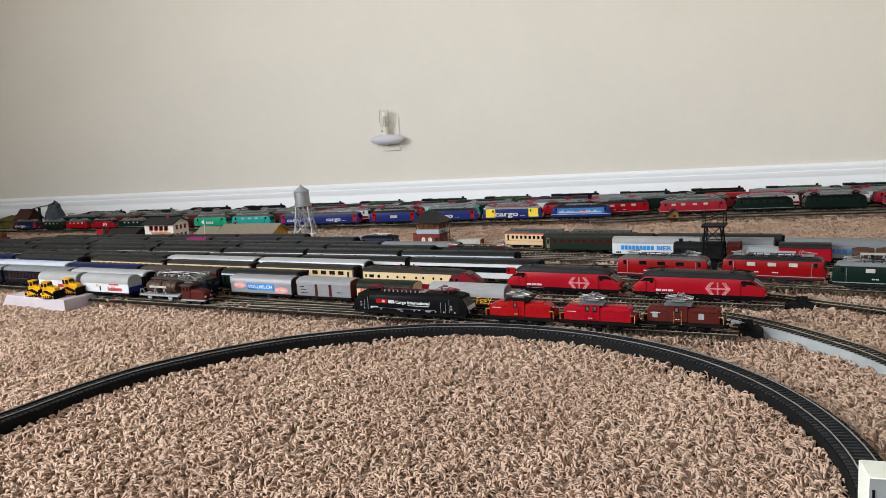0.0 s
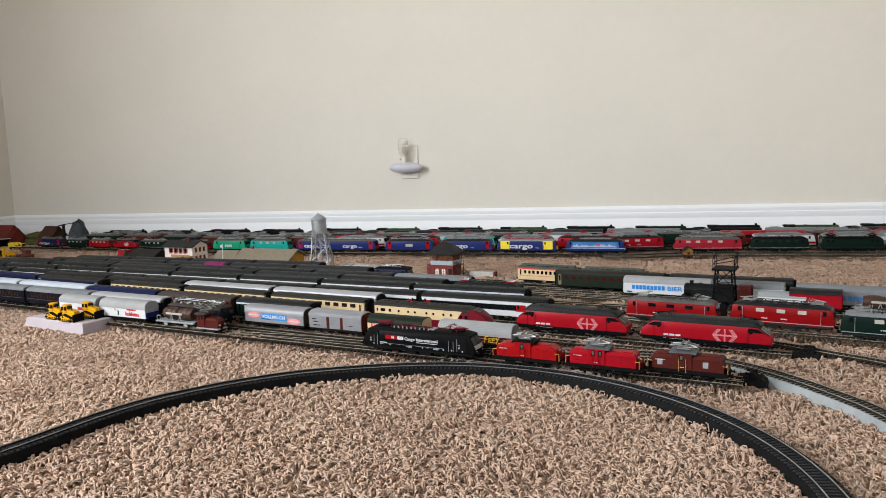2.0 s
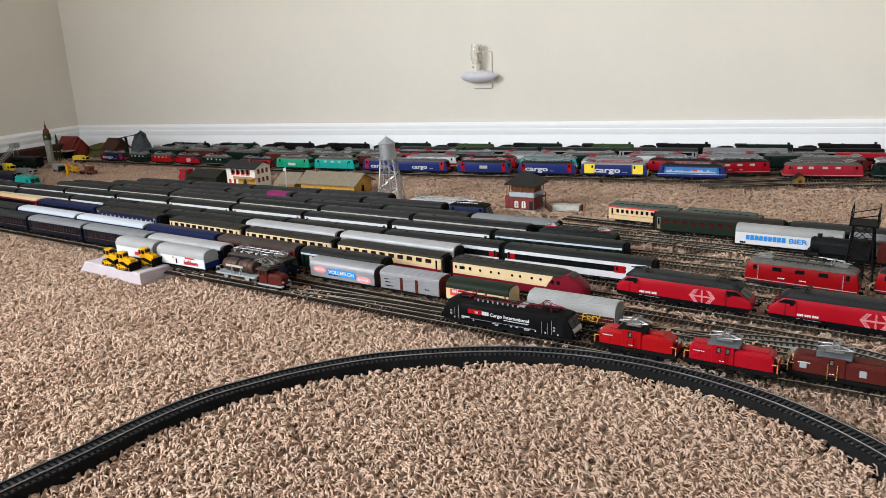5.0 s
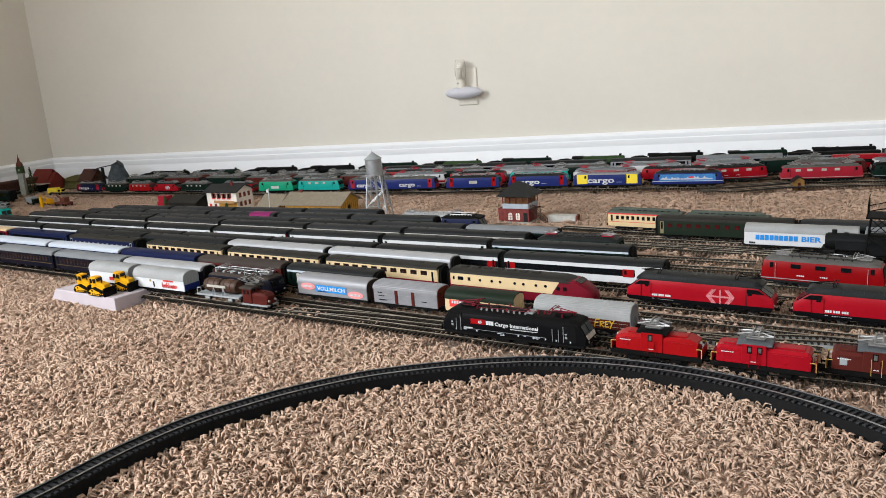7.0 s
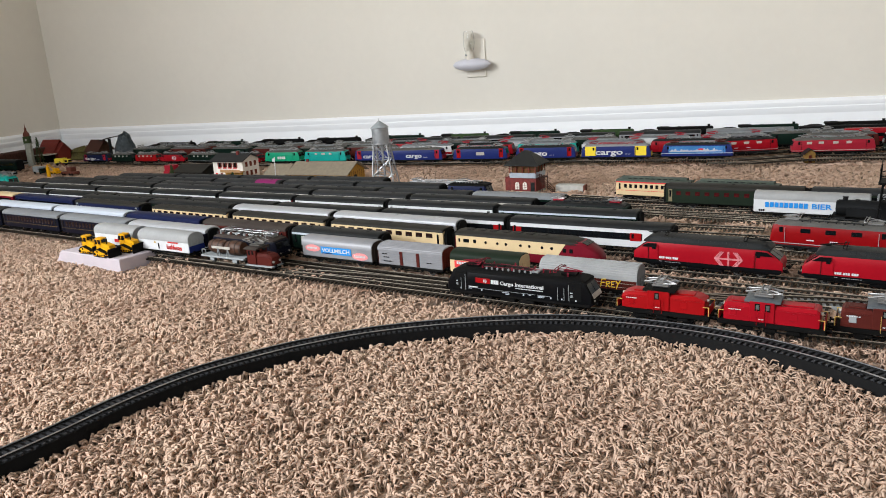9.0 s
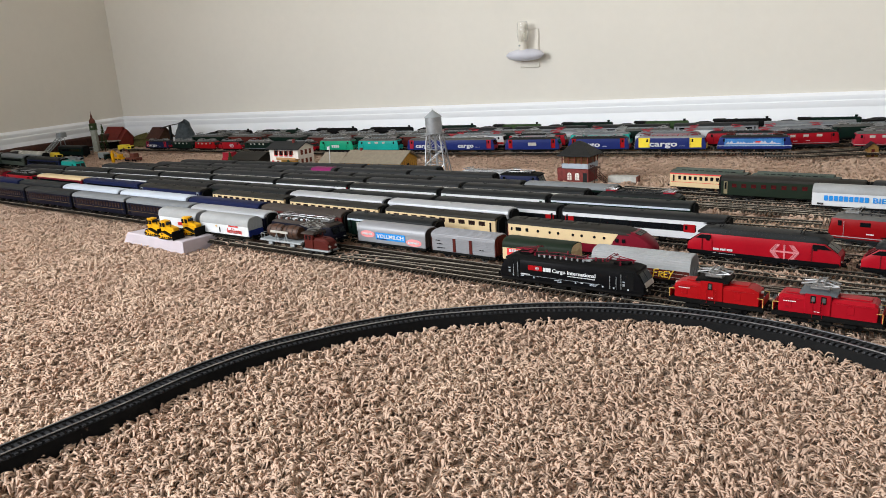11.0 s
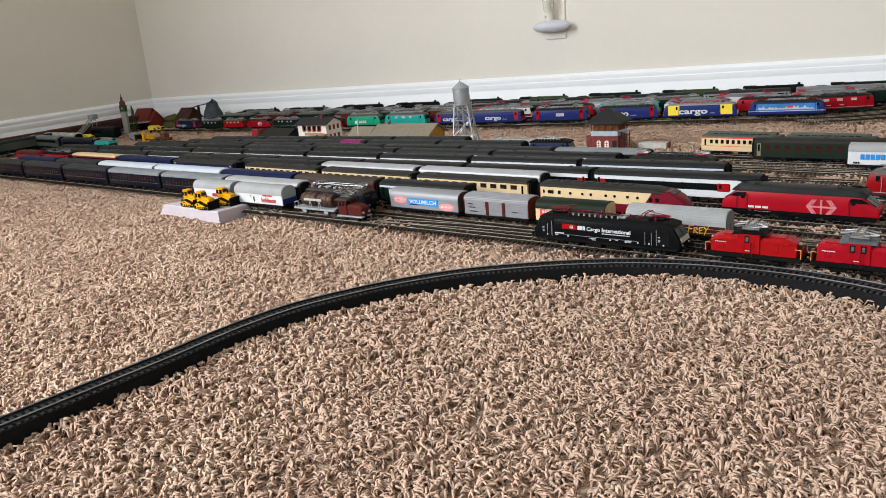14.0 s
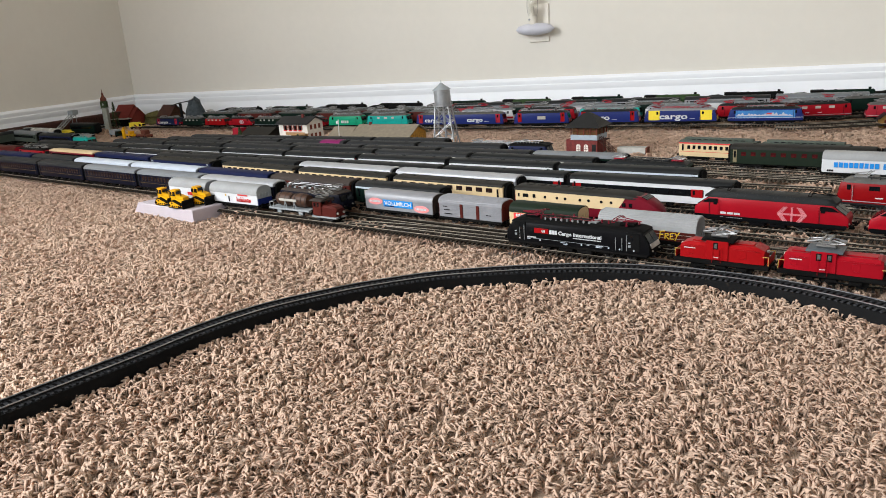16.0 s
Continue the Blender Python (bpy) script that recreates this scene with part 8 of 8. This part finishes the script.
def lorry(m, cab_mat, box_mat, label, L=0.060, h=0.028):
    root = thing("toy_lorry", label, "toy vehicle", place=m)
    part("cargo_box", Mesh().box(-L / 2, L * 0.18, -0.0125, 0.0125, 0.006, h, 0.0010), box_mat, root)
    part("cab", Mesh().box(L * 0.20, L / 2, -0.012, 0.012, 0.005, h * 0.82, 0.0015), cab_mat, root)
    part("windscreen", Mesh().box(L / 2 - 0.001, L / 2 + 0.0008, -0.0095, 0.0095, h * 0.48, h * 0.74), DKGLASS, root)
    for s in (-1, 1):
        part("side_window", Mesh().box(L * 0.27, L * 0.42, s * 0.0122 - 0.0005, s * 0.0122 + 0.0005, h * 0.48, h * 0.74), DKGLASS, root)
        for x in (-L * 0.32, L * 0.33):
            part("wheel", Mesh().rod((x, s * 0.0095, 0.0045), (x, s * 0.0128, 0.0045), 0.0045, 12), RUBBER, root)
    return root


lorry(pose(-1.668, 3.620, 0, 0, 0, 8), YELLOW, YELLOW, "yellow toy post bus", 0.060, 0.027)
lorry(pose(-1.795, 3.500, 0, 0, 0, -30), WHITE, WHITE, "white toy delivery van", 0.046, 0.028)
lorry(pose(-1.790, 3.385, 0, 0, 0, -12), YELLOW, YELLOW, "small yellow toy lorry parked", 0.062, 0.030)
lorry(pose(-1.560, 3.405, 0, 0, 0, -20), GREEN, GREYFRAME, "green and grey toy lorry", 0.066, 0.026)
lorry(pose(-1.640, 3.330, 0, 0, 0, 10), GREYFRAME, SILVERBODY, "long grey toy truck parked", 0.075, 0.022)


def crane(m, colour, label, reach=0.07):
    root = thing("toy_crane", label, "toy vehicle", place=m)
    part("carrier", Mesh().box(-0.034, 0.034, -0.0125, 0.0125, 0.004, 0.013, 0.001), colour, root)
    part("house", Mesh().box(-0.020, 0.004, -0.011, 0.011, 0.013, 0.028, 0.001), colour, root)
    j = Mesh()
    for y in (-0.004, 0.004):
        j.rod((0.002, y, 0.020), (reach, y * 0.4, 0.046), 0.0010, 5)
    for i in range(6):
        t = i / 6
        j.rod((0.002 + (reach - 0.002) * t, -0.004, 0.020 + 0.026 * t), (0.002 + (reach - 0.002) * (t + 0.16), 0.004 * 0.6, 0.020 + 0.026 * (t + 0.16)), 0.0006, 4)
    part("jib", j, colour, root)
    for x in (-0.026, -0.012, 0.014, 0.027):
        for s in (-1, 1):
            part("wheel", Mesh().rod((x, s * 0.0095, 0.0045), (x, s * 0.013, 0.0045), 0.0045, 10), RUBBER, root)
    return root


crane(pose(-1.480, 3.395, 0, 0, 0, 160) @ Matrix.Scale(0.75, 4), DIGGER, "orange toy mobile crane with lattice jib")
crane(pose(-1.385, 3.365, 0, 0, 0, 170), RUST, "rusty brown toy crane wagon", 0.05)
solid("signal_mast", Mesh().box(-0.005, 0.005, -0.004, 0.004, 0, 0.034, 0.0008).rod((0, 0, 0.034), (0, 0, 0.042), 0.003, 8), DIGGER, "short orange signal mast", "signal", pose(-1.445, 3.33, 0))

conv = thing("inclined_conveyor", "grey steel lattice conveyor rising to a hopper", "model structure", place=pose(-1.800, 3.320, 0.0, 0, 0, 98))
c = Mesh()
for y in (-0.008, 0.008):
    for z in (0.0, 0.010):
        c.rod((0, y, 0.006 + z), (0.135, y, 0.080 + z), 0.0011, 5)
for i in range(12):
    t = i / 12
    x0_, z0_ = 0.135 * t, 0.006 + 0.074 * t
    for y in (-0.008, 0.008):
        c.rod((x0_, y, z0_), (x0_ + 0.0112, y, z0_ + 0.0162), 0.0007, 4)
    c.rod((x0_, -0.008, z0_ + 0.010), (x0_, 0.008, z0_ + 0.010), 0.0009, 4)
part("truss", c, GREYFRAME, conv)
part("head_box", Mesh().box(0.120, 0.150, -0.012, 0.012, 0.080, 0.098, 0.001), GREYFRAME, conv)
for y in (-0.010, 0.010):
    part("support_leg", Mesh().rod((0.135, y, 0), (0.135, y, 0.085), 0.0013, 6), GREYFRAME, conv)


def lump(name, m, sx, sy, h, material, label, seed, rough=0.5):
    """A craggy rock or earth mound."""
    rings = []
    rng = random.Random(seed)
    for k in range(9):
        t = k / 8
        ring = []
        for j in range(22):
            a = j * 2 * math.pi / 22
            r = (1 - t ** 3.6) ** 0.62 if t < 1 else 0.05
            d = 1 + rough * (noise.noise(Vector((math.cos(a) * 2 + seed, math.sin(a) * 2, t * 3))) + 0.4 * rng.uniform(-1, 1) * 0.4)
            ring.append((sx * max(r, 0.05) * d * math.cos(a), sy * max(r, 0.05) * d * math.sin(a), h * t * (1 + 0.12 * rng.uniform(-1, 1))))
        rings.append(ring)
    return solid(name, Mesh().loft(rings), material, label, "model scenery", m)


lump("model_rock", pose(-1.458, 3.735, -0.002), 0.040, 0.036, 0.104, ROCK, "blue-grey craggy model rock", 4, 0.28)
chalet = thing("model_chalet", "dark brown model chalet with an earthy gable roof", "model building", place=pose(-1.590, 3.735, -0.004, 0, 0, -12))
part("wall", gable_box(Mesh(), -0.036, 0.036, -0.032, 0.032, 0, 0.050, 0.084), EARTH, chalet)
part("roof", gable_roof(Mesh(), -0.036, 0.036, -0.032, 0.032, 0.050, 0.084, 0.008, 0.003), DARKRUST, chalet)
for x in (-0.020, 0.004):
    part("window", Mesh().box(x - 0.005, x + 0.005, -0.0328, -0.0314, 0.020, 0.034), DKGLASS, chalet)
lump("model_shrubbery", pose(-1.72, 3.80, -0.002), 0.090, 0.040, 0.052, MOSS, "low olive-green flocked mound", 9, 0.6)
br = thing("footbridge", "thin grey footbridge between the hill and the rock", "model structure", place=pose(-1.520, 3.72, 0))
part("deck", Mesh().loft([[(-0.045, y, 0.078), (0, y, 0.088), (0.045, y, 0.094), (0.045, y, 0.097), (0, y, 0.091), (-0.045, y, 0.081)] for y in (-0.008, 0.008)]), GREYROOF, br)
part("pier", Mesh().box(-0.003, 0.003, -0.005, 0.005, -0.002, 0.087), GREYROOF, br)

# rolling stock by the side wall
placed("m1", lambda: coach(0.235, DULLGREEN, LIGHTROOF, "grey-green coach with a green end", single=False), pose(-1.735, 3.165, RAILTOP, 0, 0, -16))
placed("m2", lambda: coach(0.200, NAVY, GREYROOF, "dark blue coach with a grey roof", single=False, line=GREYFRAME), pose(-1.475, 3.085, RAILTOP, 0, 0, -12))
placed("m3", lambda: loco(0.115, TEAL, TEAL, "turquoise electric locomotive with white line", band=WHITE, small=False), pose(-1.345, 3.062, 0.004, 0, 0, -12))
placed("m4", lambda: coach(0.235, GREYFRAME, PALEGLASS, "pale grey-green old coach", single=False), pose(-1.74, 3.235, RAILTOP, 0, 0, -14))
placed("m5", lambda: coach(0.150, GREEN, GREYROOF, "dark green coach with dark grey roof", single=False), pose(-1.757, 3.445, 0.004, 0, 0, -8))
for i, y in enumerate((2.93, 3.165, 3.40, 3.62)):
    placed("brown_long", lambda: wagon(0.225, DARKRUST, DARKRUST, "long brown goods van beside the skirting board", curve=0.6, planks=18, height=0.050), pose(-1.872, y, RAILTOP, 0, 0, 88))
    placed("black_long", lambda: wagon(0.215, DULLGREEN, MIDROOF, "long dull green goods van on the carpet", curve=0.6, height=0.046), pose(-1.815 + 0.003 * i, y - 0.03, RAILTOP, 0, 0, 86)) if i < 2 else None
track([(-1.872, 2.60), (-1.872, 3.2), (-1.872, 3.76)], "model track beside the skirting board")
track([(-1.86, 3.20), (-1.60, 3.125), (-1.36, 3.065)], "short model track in the corner")
